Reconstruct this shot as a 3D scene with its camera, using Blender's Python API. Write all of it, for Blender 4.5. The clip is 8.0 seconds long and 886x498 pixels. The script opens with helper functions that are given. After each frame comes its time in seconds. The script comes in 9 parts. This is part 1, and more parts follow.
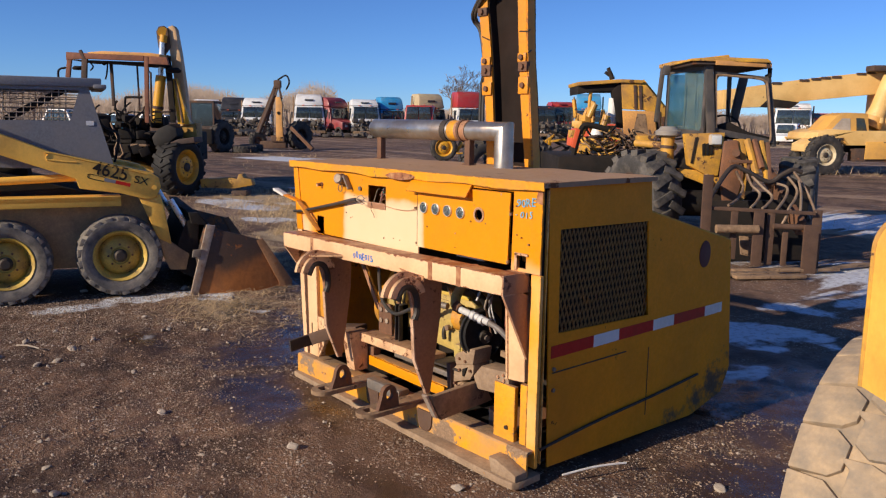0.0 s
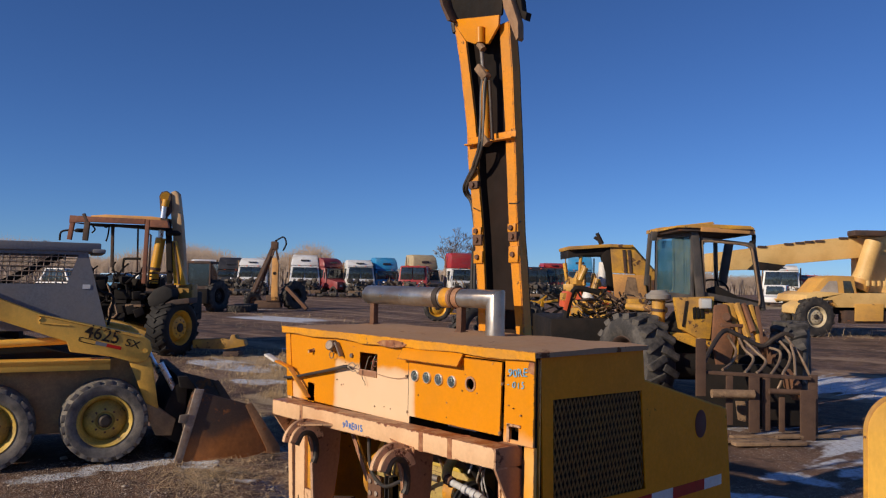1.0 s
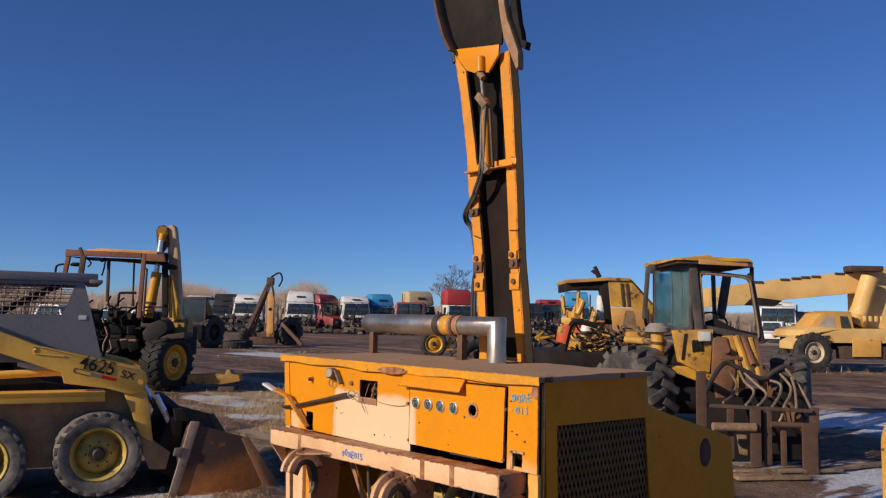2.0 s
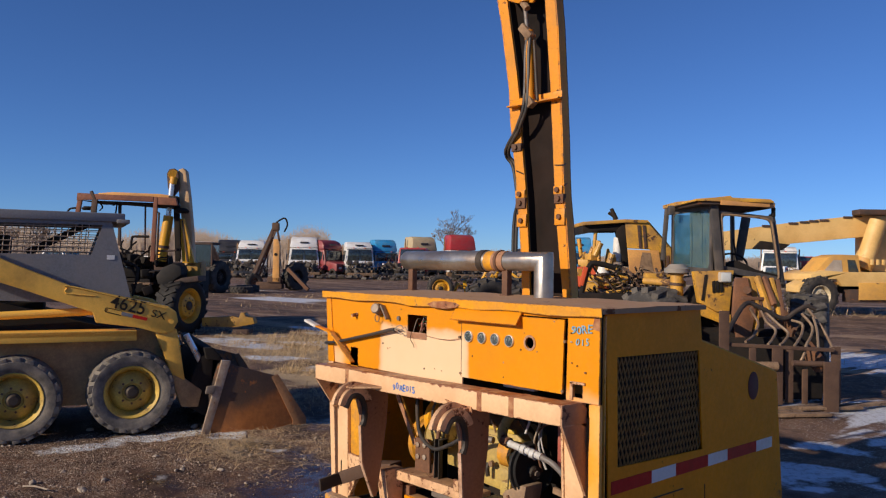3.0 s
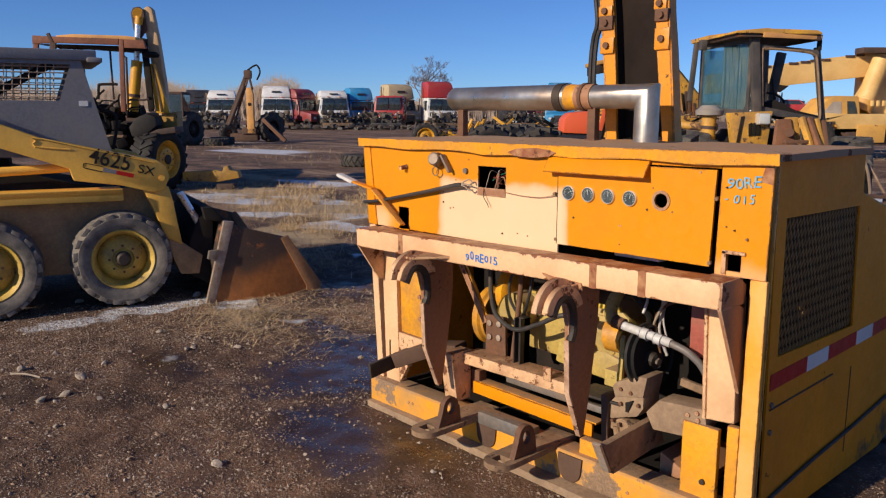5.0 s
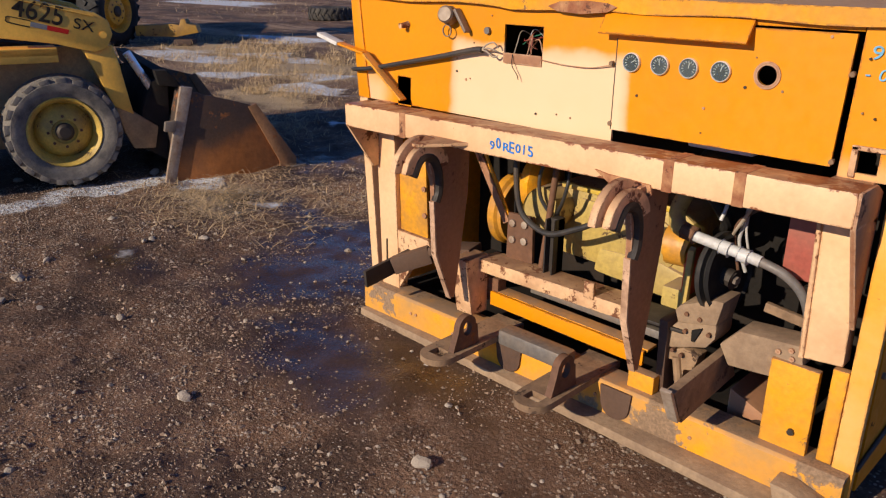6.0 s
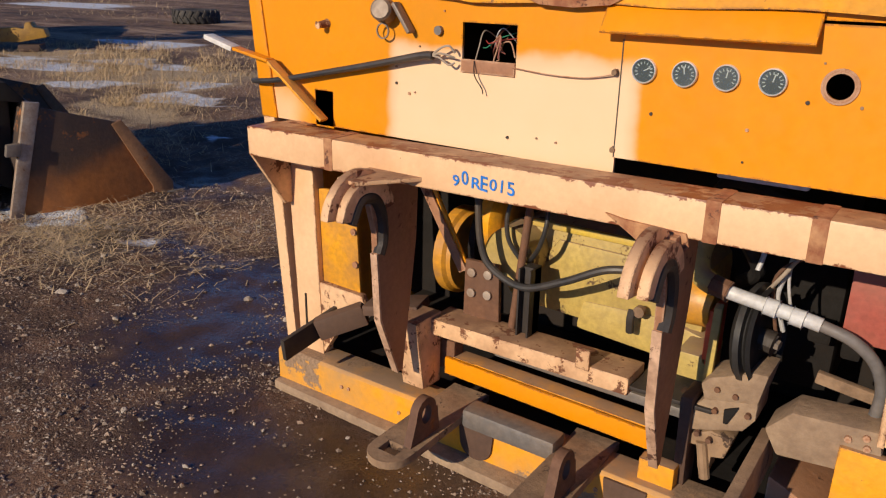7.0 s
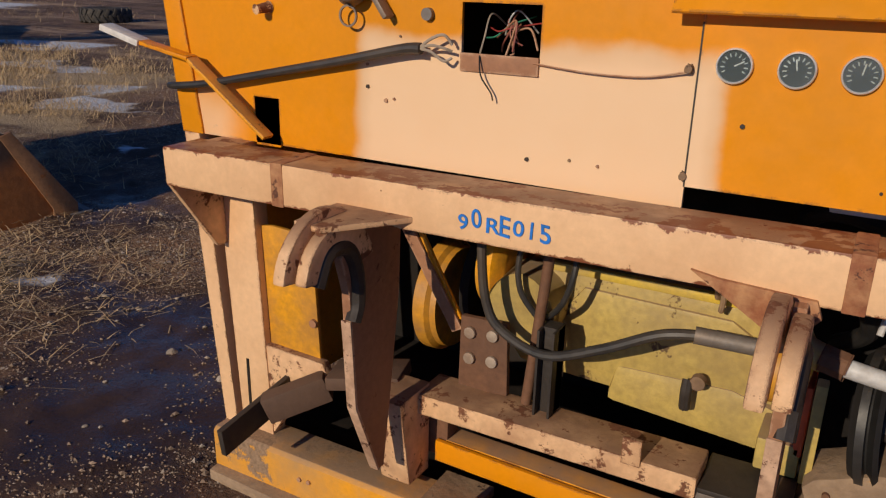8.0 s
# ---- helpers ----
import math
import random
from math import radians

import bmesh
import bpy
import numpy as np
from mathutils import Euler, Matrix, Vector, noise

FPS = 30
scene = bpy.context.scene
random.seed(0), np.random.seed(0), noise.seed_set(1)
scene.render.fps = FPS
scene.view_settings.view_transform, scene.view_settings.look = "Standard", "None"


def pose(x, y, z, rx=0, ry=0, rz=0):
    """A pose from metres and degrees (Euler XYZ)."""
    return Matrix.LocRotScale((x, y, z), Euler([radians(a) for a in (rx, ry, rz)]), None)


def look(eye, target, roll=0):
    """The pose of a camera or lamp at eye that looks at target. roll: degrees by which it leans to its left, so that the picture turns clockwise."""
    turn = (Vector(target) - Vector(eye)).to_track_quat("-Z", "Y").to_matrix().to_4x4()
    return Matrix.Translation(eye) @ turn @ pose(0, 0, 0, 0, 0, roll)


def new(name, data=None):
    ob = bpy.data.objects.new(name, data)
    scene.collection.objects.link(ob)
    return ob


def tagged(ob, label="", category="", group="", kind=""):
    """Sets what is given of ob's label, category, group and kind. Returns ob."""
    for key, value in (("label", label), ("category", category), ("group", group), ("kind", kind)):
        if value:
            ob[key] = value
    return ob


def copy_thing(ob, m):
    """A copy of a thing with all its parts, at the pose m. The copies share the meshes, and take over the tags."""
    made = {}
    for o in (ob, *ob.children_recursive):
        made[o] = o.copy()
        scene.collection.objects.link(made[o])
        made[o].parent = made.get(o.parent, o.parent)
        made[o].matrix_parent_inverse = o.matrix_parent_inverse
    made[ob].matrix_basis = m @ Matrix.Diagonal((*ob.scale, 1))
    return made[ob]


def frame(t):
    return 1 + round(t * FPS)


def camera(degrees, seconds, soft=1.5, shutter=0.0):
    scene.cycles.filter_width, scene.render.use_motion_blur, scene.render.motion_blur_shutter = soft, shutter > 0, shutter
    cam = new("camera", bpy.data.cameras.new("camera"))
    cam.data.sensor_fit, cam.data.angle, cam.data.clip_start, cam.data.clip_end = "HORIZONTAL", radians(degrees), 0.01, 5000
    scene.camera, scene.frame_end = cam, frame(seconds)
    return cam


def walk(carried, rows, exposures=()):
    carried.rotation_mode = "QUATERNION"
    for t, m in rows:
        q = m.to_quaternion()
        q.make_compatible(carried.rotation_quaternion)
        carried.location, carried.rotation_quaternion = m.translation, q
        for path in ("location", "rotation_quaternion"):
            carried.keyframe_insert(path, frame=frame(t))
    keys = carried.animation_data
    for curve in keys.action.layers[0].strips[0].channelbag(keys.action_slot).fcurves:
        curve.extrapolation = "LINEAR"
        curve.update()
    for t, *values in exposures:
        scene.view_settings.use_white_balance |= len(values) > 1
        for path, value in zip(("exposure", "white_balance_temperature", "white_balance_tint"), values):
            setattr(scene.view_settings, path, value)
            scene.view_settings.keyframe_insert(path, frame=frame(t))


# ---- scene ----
cam = camera(59.0, 8.0, soft=1.2)
PATH = [
    (0, (3.312, -2.545, 1.613), (1.823, -1.249, 1.292), 0.8),
    (0.5, (3.327, -2.555, 1.642), (1.824, -1.243, 1.501), 1.0),
    (1, (3.331, -2.548, 1.659), (1.83, -1.229, 1.742), 1.0),
    (1.2, (3.352, -2.566, 1.665), (1.854, -1.246, 1.786), 1.0),
    (2.3, (3.254, -2.551, 1.576), (1.764, -1.229, 1.756), 1.0),
    (2.5, (3.22, -2.613, 1.568), (1.726, -1.291, 1.719), 0.9),
    (3, (3.09, -2.716, 1.536), (1.595, -1.389, 1.576), 0.9),
    (3.5, (2.92, -2.683, 1.497), (1.44, -1.357, 1.271), 0.6),
    (4, (2.676, -2.605, 1.525), (1.21, -1.28, 1.219), 0.6),
    (4.2, (2.593, -2.586, 1.524), (1.13, -1.258, 1.215), 0.4),
    (5.3, (1.915, -2.368, 1.461), (0.527, -0.985, 1.061), 0.6),
    (5.5, (1.785, -2.279, 1.451), (0.438, -0.915, 0.882), 0.5),
    (6, (1.5, -2.096, 1.45), (0.192, -0.747, 0.764), 0.6),
    (6.5, (1.171, -1.922, 1.418), (0.01, -0.443, 0.736), 0.9),
    (7, (0.91, -1.746, 1.388), (-0.164, -0.199, 0.714), 1.1),
    (7.5, (0.678, -1.534, 1.373), (-0.31, 0.068, 0.696), 1.1),
    (8, (0.474, -1.354, 1.316), (-0.446, 0.289, 0.644), 1.2),
]
EXPOSURES = [(0.0, 0.08), (0.5, -0.08), (1.0, -0.33), (2.5, -0.23), (3.0, -0.18), (3.5, -0.15), (4.0, -0.01), (5.5, -0.13), (6.0, -0.03), (6.5, -0.05), (7.0, -0.17), (7.5, -0.49), (8.0, -0.65)]
walk(cam, [(t, look(eye, target, roll)) for t, eye, target, roll in PATH], EXPOSURES)

# ---- daylight: low winter sun, clear sky ----
SUN_EL = radians(23.0)
SUN_TO = Vector((-0.125 * math.cos(SUN_EL), -1.0 * math.cos(SUN_EL), math.sin(SUN_EL))).normalized()
world = bpy.data.worlds.new("sky")
scene.world = world
world.use_nodes = True
wn = world.node_tree.nodes
sky = wn.new("ShaderNodeTexSky")
sky.sky_type = "NISHITA"
sky.sun_disc = False
sky.sun_elevation = SUN_EL
sky.sun_rotation = math.atan2(SUN_TO.x, SUN_TO.y)
sky.altitude = 2500.0
sky.air_density, sky.dust_density, sky.ozone_density = 1.0, 0.0, 5.0
tint = wn.new("ShaderNodeMix")
tint.data_type, tint.blend_type = "RGBA", "MULTIPLY"
tint.inputs[0].default_value = 1.0
tint.inputs[7].default_value = (0.64, 0.83, 1.14, 1.0)
world.node_tree.links.new(sky.outputs["Color"], tint.inputs[6])
world.node_tree.links.new(tint.outputs[2], wn["Background"].inputs["Color"])
wn["Background"].inputs["Strength"].default_value = 0.100
sun = new("sun", bpy.data.lights.new("sun", "SUN"))
sun.data.energy, sun.data.angle, sun.data.color = 5.0, radians(0.53), (1.0, 0.84, 0.64)
sun.rotation_euler = SUN_TO.to_track_quat("Z", "Y").to_euler()


# ---- materials ----
def mat(name, base, rough=0.6, metal=0.0, fine=60.0, vary=0.18, dirt=None, dirt_amt=0.35, dirt_scale=3.0,
        rust=None, rust_amt=0.0, rust_scale=9.0, bump=0.15, spec=0.5, random=0.0, settle=None, islands=0.0, edge=None):
    """A worn surface: base colour with grain, soft dirt and sharp-edged rust or chips."""
    m = bpy.data.materials.new(name)
    m.use_nodes = True
    n, l = m.node_tree.nodes, m.node_tree.links
    bsdf = n["Principled BSDF"]
    tc = n.new("ShaderNodeTexCoord")

    def noise_of(scale, detail=6.0, rough_=0.6):
        t = n.new("ShaderNodeTexNoise")
        t.inputs["Scale"].default_value, t.inputs["Detail"].default_value = scale, detail
        t.inputs["Roughness"].default_value = rough_
        l.new(tc.outputs["Object"], t.inputs["Vector"])
        return t.outputs["Fac"]

    def ramp(src, lo, hi, a=0.0, b=1.0):
        r = n.new("ShaderNodeMapRange")
        r.inputs["From Min"].default_value, r.inputs["From Max"].default_value = lo, hi
        r.inputs["To Min"].default_value, r.inputs["To Max"].default_value = a, b
        l.new(src, r.inputs["Value"])
        return r.outputs["Result"]

    def mix(fac, a, b):
        x = n.new("ShaderNodeMix")
        x.data_type = "RGBA"
        l.new(fac, x.inputs[0])
        for sock, v in ((x.inputs[6], a), (x.inputs[7], b)):
            if isinstance(v, tuple):
                sock.default_value = (*v, 1.0)
            else:
                l.new(v, sock)
        return x.outputs[2]

    dark = tuple(c * (1 - vary) for c in base)
    light = tuple(min(1.0, c * (1 + vary)) for c in base)
    grain = noise_of(fine)
    col = mix(ramp(grain, 0.3, 0.7), dark, light)
    if random:
        info = n.new("ShaderNodeObjectInfo")
        col = mix(ramp(info.outputs["Random"], 0.0, 1.0, 0.0, random), col, tuple(c * 0.45 for c in base))
    if islands:
        isl = n.new("ShaderNodeNewGeometry")
        col = mix(ramp(isl.outputs["Random Per Island"], 0.0, 1.0, 0.0, islands), col, tuple(c * 0.30 for c in base))
        col = mix(ramp(isl.outputs["Random Per Island"], 0.80, 0.93, 0.0, 0.75), col, (0.50, 0.42, 0.34))
    rgh = ramp(noise_of(fine * 0.4), 0.3, 0.7, max(0.02, rough - 0.1), min(1.0, rough + 0.12))
    if dirt:
        col = mix(ramp(noise_of(dirt_scale, 7.0, 0.65), 0.62 - dirt_amt * 0.45, 0.85 - dirt_amt * 0.3, 0.0, 0.85), col, dirt)
    if settle:
        # dust that has settled on faces turned up
        geo = n.new("ShaderNodeNewGeometry")
        up = n.new("ShaderNodeSeparateXYZ")
        l.new(geo.outputs["Normal"], up.inputs[0])
        sf = n.new("ShaderNodeMath")
        sf.operation = "MULTIPLY"
        l.new(ramp(up.outputs["Z"], 0.55, 0.95), sf.inputs[0])
        l.new(ramp(noise_of(11.0, 6.0), 0.25, 0.55, 0.45, 0.95), sf.inputs[1])
        col = mix(sf.outputs[0], col, settle)
    if rust and rust_amt:
        f = ramp(noise_of(rust_scale, 9.0, 0.72), 0.72 - rust_amt * 0.32, 0.745 - rust_amt * 0.32)
        rc = mix(ramp(noise_of(fine * 1.7), 0.35, 0.65), tuple(c * 0.6 for c in rust), rust)
        col = mix(f, col, rc)
        g = n.new("ShaderNodeMix")
        l.new(f, g.inputs[0])
        l.new(rgh, g.inputs[2])
        g.inputs[3].default_value = 0.9
        rgh = g.outputs[0]
        if metal:
            k = ramp(f, 0.0, 1.0, metal, 0.1)
            l.new(k, bsdf.inputs["Metallic"])
    if edge:
        # paint knocked off along the edges, here and there
        bev = n.new("ShaderNodeBevel")
        bev.samples = 4
        bev.inputs["Radius"].default_value = 0.010
        geo2 = n.new("ShaderNodeNewGeometry")
        dot = n.new("ShaderNodeVectorMath")
        dot.operation = "DOT_PRODUCT"
        l.new(bev.outputs["Normal"], dot.inputs[0])
        l.new(geo2.outputs["Normal"], dot.inputs[1])
        chip = n.new("ShaderNodeMath")
        chip.operation = "MULTIPLY"
        l.new(ramp(dot.outputs["Value"], 0.97, 0.90), chip.inputs[0])
        l.new(ramp(noise_of(17.0, 7.0, 0.7), 0.47, 0.53), chip.inputs[1])
        col = mix(chip.outputs[0], col, edge)
    if metal and not (rust and rust_amt):
        bsdf.inputs["Metallic"].default_value = metal
    l.new(col, bsdf.inputs["Base Color"])
    l.new(rgh, bsdf.inputs["Roughness"])
    bsdf.inputs["Specular IOR Level"].default_value = spec
    if bump:
        b = n.new("ShaderNodeBump")
        b.inputs["Strength"].default_value, b.inputs["Distance"].default_value = bump, 0.01
        l.new(noise_of(fine * 0.8, 8.0), b.inputs["Height"])
        l.new(b.outputs["Normal"], bsdf.inputs["Normal"])
    return m


RUST = (0.19, 0.075, 0.03)
DUST = (0.30, 0.20, 0.12)
YELLOW = (0.77, 0.280, 0.003)
CREAM = (0.82, 0.52, 0.285)
M = {
    "yellow": mat("yellow_paint", YELLOW, 0.40, spec=0.3, dirt=(0.60, 0.235, 0.01), dirt_amt=0.35, dirt_scale=1.7, rust=RUST, rust_amt=0.10, vary=0.04, bump=0.03, edge=(0.24, 0.09, 0.03)),
    "yellow_worn": mat("worn_yellow_paint", (0.82, 0.345, 0.010), 0.5, dirt=(0.50, 0.25, 0.06), dirt_amt=0.42, rust=(0.22, 0.13, 0.075), rust_amt=0.30, vary=0.12, bump=0.12, edge=(0.20, 0.08, 0.035), settle=(0.34, 0.21, 0.13)),
    "cream": mat("cream_paint", CREAM, 0.5, dirt=(0.60, 0.34, 0.17), dirt_amt=0.36, dirt_scale=3.5, rust=(0.24, 0.08, 0.035), rust_amt=0.20, rust_scale=15.0, vary=0.06, bump=0.08, edge=(0.20, 0.075, 0.035), settle=(0.27, 0.145, 0.085)),
    "cream_worn": mat("worn_cream_paint", CREAM, 0.6, dirt=(0.42, 0.22, 0.11), dirt_amt=0.55, dirt_scale=6.0, rust=(0.22, 0.085, 0.04), rust_amt=0.52, rust_scale=16.0, vary=0.1, bump=0.15, edge=(0.17, 0.065, 0.032), settle=(0.26, 0.145, 0.085)),
    "brown": mat("brown_primer", (0.33, 0.15, 0.075), 0.7, dirt=(0.40, 0.215, 0.12), dirt_amt=0.5, rust=(0.14, 0.06, 0.035), rust_amt=0.36, bump=0.15, edge=(0.55, 0.34, 0.21)),
    "rust": mat("rusty_steel", (0.20, 0.095, 0.05), 0.8, metal=0.2, dirt=(0.10, 0.06, 0.045), dirt_amt=0.55, rust=(0.30, 0.11, 0.035), rust_amt=0.35, bump=0.25),
    "dusty_steel": mat("dusty_steel", (0.20, 0.125, 0.075), 0.85, metal=0.1, dirt=(0.42, 0.275, 0.16), dirt_amt=0.55, dirt_scale=9.0, rust=(0.10, 0.06, 0.04), rust_amt=0.42, rust_scale=12.0, bump=0.3),
    "grey_steel": mat("grey_steel", (0.20, 0.18, 0.165), 0.55, metal=0.4, dirt=DUST, dirt_amt=0.4, rust=RUST, rust_amt=0.3, bump=0.12),
    "dark_steel": mat("dark_steel", (0.042, 0.035, 0.031), 0.6, metal=0.3, dirt=(0.085, 0.060, 0.043), dirt_amt=0.45, rust=(0.10, 0.05, 0.03), rust_amt=0.25, bump=0.2),
    "chrome": mat("chrome", (0.85, 0.85, 0.84), 0.30, metal=0.75, fine=30.0, vary=0.05, dirt=(0.40, 0.30, 0.22), dirt_amt=0.25, bump=0.0),
    "pipe": mat("bare_steel_pipe", (0.50, 0.47, 0.42), 0.36, metal=0.85, fine=25.0, vary=0.1, dirt=(0.34, 0.24, 0.17), dirt_amt=0.45, dirt_scale=6.0, bump=0.05),
    "black": mat("black_rubber", (0.016, 0.015, 0.015), 0.7, spec=0.3, dirt=(0.045, 0.036, 0.030), dirt_amt=0.35, bump=0.1),
    "hose": mat("hydraulic_hose", (0.030, 0.029, 0.029), 0.45, dirt=(0.10, 0.075, 0.055), dirt_amt=0.45, bump=0.05),
    "tyre": mat("worn_tyre", (0.13, 0.122, 0.115), 0.85, fine=90.0, dirt=(0.30, 0.255, 0.21), dirt_amt=0.62, dirt_scale=7.0, bump=0.35),
    "tyre_skid": mat("scuffed_black_tyre", (0.075, 0.070, 0.067), 0.85, fine=90.0, dirt=(0.30, 0.26, 0.215), dirt_amt=0.56, dirt_scale=9.0, bump=0.35),
    "rim_pale": mat("dusty_yellow_rim", (0.62, 0.42, 0.075), 0.55, dirt=(0.24, 0.16, 0.06), dirt_amt=0.50, dirt_scale=7.0, rust=(0.10, 0.07, 0.045), rust_amt=0.34, bump=0.1),
    "tyre_dusty": mat("muddy_tyre", (0.46, 0.33, 0.20), 0.9, fine=40.0, dirt=(0.20, 0.175, 0.145), dirt_amt=0.62, dirt_scale=9.0, bump=0.4),
    "tyre_grey": mat("dusty_grey_tyre", (0.10, 0.092, 0.085), 0.85, fine=60.0, dirt=(0.24, 0.20, 0.155), dirt_amt=0.6, dirt_scale=4.0, bump=0.35),
    "tyre_dark": mat("dark_tyre", (0.028, 0.026, 0.025), 0.8, fine=60.0, dirt=(0.10, 0.082, 0.065), dirt_amt=0.45, dirt_scale=4.0, bump=0.35),
    "rim": mat("yellow_rim", (0.78, 0.40, 0.03), 0.5, dirt=(0.40, 0.21, 0.05), dirt_amt=0.45, dirt_scale=8.0, rust=RUST, rust_amt=0.28, bump=0.1),
    "engine": mat("engine_yellow", (0.52, 0.38, 0.10), 0.5, dirt=(0.27, 0.19, 0.09), dirt_amt=0.62, dirt_scale=3.2, rust=(0.17, 0.105, 0.05), rust_amt=0.34, rust_scale=7.0, bump=0.12, settle=(0.33, 0.23, 0.14)),
    "engine_bright": mat("engine_yellow_bright", (0.80, 0.36, 0.010), 0.45, dirt=(0.34, 0.17, 0.06), dirt_amt=0.62, dirt_scale=6.0, rust=RUST, rust_amt=0.2, bump=0.1),
    "red_prim": mat("red_primer", (0.36, 0.085, 0.06), 0.65, dirt=(0.30, 0.15, 0.11), dirt_amt=0.5, bump=0.1),
    "pale_mark": mat("pale_blue_crayon", (0.16, 0.42, 0.62), 0.7, vary=0.3, bump=0.0),
    "blue_mark": mat("blue_crayon", (0.010, 0.17, 0.60), 0.7, vary=0.3, bump=0.0),
    "white_pl": mat("white_plastic", (0.75, 0.73, 0.70), 0.5, dirt=(0.45, 0.40, 0.34), dirt_amt=0.4, bump=0.03),
    "grey_hose": mat("grey_pipe", (0.56, 0.56, 0.56), 0.5, dirt=(0.30, 0.23, 0.17), dirt_amt=0.4, bump=0.05),
    "red_tape": mat("red_tape", (0.52, 0.020, 0.012), 0.5, spec=0.25, vary=0.1, dirt=(0.25, 0.06, 0.03), dirt_amt=0.25, bump=0.0),
    "white_tape": mat("white_tape", (0.80, 0.78, 0.74), 0.4, vary=0.04, dirt=(0.55, 0.45, 0.32), dirt_amt=0.3, bump=0.0),
    "skid_yellow": mat("skid_yellow", (0.92, 0.52, 0.085), 0.5, dirt=(0.50, 0.26, 0.05), dirt_amt=0.35, rust=RUST, rust_amt=0.14, vary=0.06, bump=0.06),
    "skid_grey": mat("dark_grey_paint", (0.19, 0.195, 0.215), 0.55, dirt=(0.27, 0.24, 0.22), dirt_amt=0.5, dirt_scale=2.5, bump=0.1),
    "skid_brown": mat("dirty_brown_side", (0.58, 0.37, 0.17), 0.7, dirt=(0.22, 0.145, 0.085), dirt_amt=0.55, dirt_scale=3.0, bump=0.15),
    "bucket": mat("bucket_steel", (0.13, 0.070, 0.040), 0.5, metal=0.1, dirt=(0.050, 0.040, 0.036), dirt_amt=0.70, dirt_scale=2.2, rust=(0.40, 0.15, 0.05), rust_amt=0.40, rust_scale=3.0, bump=0.15),
    "bucket_lip": mat("brown_worn_steel", (0.30, 0.15, 0.07), 0.6, metal=0.1, dirt=(0.14, 0.075, 0.04), dirt_amt=0.5, rust=(0.40, 0.15, 0.05), rust_amt=0.4, bump=0.15),
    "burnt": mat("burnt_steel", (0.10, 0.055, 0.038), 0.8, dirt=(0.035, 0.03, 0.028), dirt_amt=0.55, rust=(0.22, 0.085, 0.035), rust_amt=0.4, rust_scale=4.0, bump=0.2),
    # near black for soot and lettering, and for shade painted into gaps and undersides
    "soot_shade": mat("soot_and_shade_black", (0.012, 0.010, 0.009), 0.85, spec=0.3, dirt=(0.034, 0.023, 0.017), dirt_amt=0.40, bump=0.2),
    "cat_yellow": mat("faded_yellow", (0.82, 0.43, 0.040), 0.5, dirt=(0.30, 0.165, 0.07), dirt_amt=0.68, dirt_scale=3.0, rust=(0.14, 0.07, 0.04), rust_amt=0.48, rust_scale=5.5, bump=0.1),
    "crane_yellow": mat("crane_yellow", (0.80, 0.53, 0.20), 0.55, dirt=(0.58, 0.33, 0.09), dirt_amt=0.5, dirt_scale=0.9, rust=(0.22, 0.12, 0.06), rust_amt=0.25, rust_scale=2.0, bump=0.05),
    "hoe_yellow": mat("boom_yellow", (0.72, 0.36, 0.015), 0.45, dirt=(0.40, 0.20, 0.05), dirt_amt=0.4, dirt_scale=1.5, rust=RUST, rust_amt=0.25, rust_scale=3.0, bump=0.05),
    "tan_arm": mat("tan_arm", (0.72, 0.36, 0.10), 0.6, dirt=(0.35, 0.18, 0.09), dirt_amt=0.4, dirt_scale=1.5, bump=0.05),
    "bark": mat("bare_twigs", (0.33, 0.26, 0.21), 0.9, fine=20.0, vary=0.3, bump=0.2),
    "wood": mat("grey_wood", (0.36, 0.29, 0.22), 0.8, fine=25.0, vary=0.3, bump=0.2),
    "straw": mat("dry_grass", (0.56, 0.40, 0.22), 0.9, fine=4.0, vary=0.35, bump=0.0),
    "stone": mat("grey_stone", (0.46, 0.38, 0.30), 0.85, fine=45.0, vary=0.3, bump=0.3, random=0.5),
    "gravel": mat("pebbles", (0.36, 0.255, 0.18), 0.85, fine=14.0, vary=0.45, bump=0.3, islands=0.85),
    "bare_edge": mat("worn_bright_edge", (0.42, 0.34, 0.27), 0.55, metal=0.3, dirt=(0.25, 0.14, 0.08), dirt_amt=0.45, dirt_scale=9.0, rust=RUST, rust_amt=0.25, bump=0.1),
    "dark_pipe": mat("dark_grey_hose", (0.15, 0.14, 0.135), 0.5, dirt=(0.28, 0.21, 0.16), dirt_amt=0.4, bump=0.05),
    "bezel": mat("bright_bezel", (0.80, 0.80, 0.78), 0.28, metal=0.35, fine=30.0, vary=0.05, dirt=(0.40, 0.30, 0.22), dirt_amt=0.25, bump=0.0),
    "wire_red": mat("red_wire", (0.40, 0.05, 0.04), 0.5, bump=0.0),
    "wire_green": mat("green_wire", (0.05, 0.33, 0.20), 0.5, bump=0.0),
    "dial": mat("dial_face", (0.035, 0.037, 0.04), 0.5, vary=0.1, bump=0.0),
    "soft_white": mat("truck_white", (0.78, 0.78, 0.77), 0.4, fine=3.0, vary=0.04, dirt=(0.45, 0.40, 0.34), dirt_amt=0.35, dirt_scale=0.8, bump=0.0),
    "truck_red": mat("truck_red", (0.42, 0.035, 0.035), 0.4, fine=3.0, vary=0.1, dirt=(0.28, 0.10, 0.08), dirt_amt=0.35, dirt_scale=0.8, bump=0.0),
    "truck_maroon": mat("truck_maroon", (0.26, 0.035, 0.04), 0.4, fine=3.0, vary=0.1, dirt=(0.22, 0.09, 0.08), dirt_amt=0.35, dirt_scale=0.8, bump=0.0),
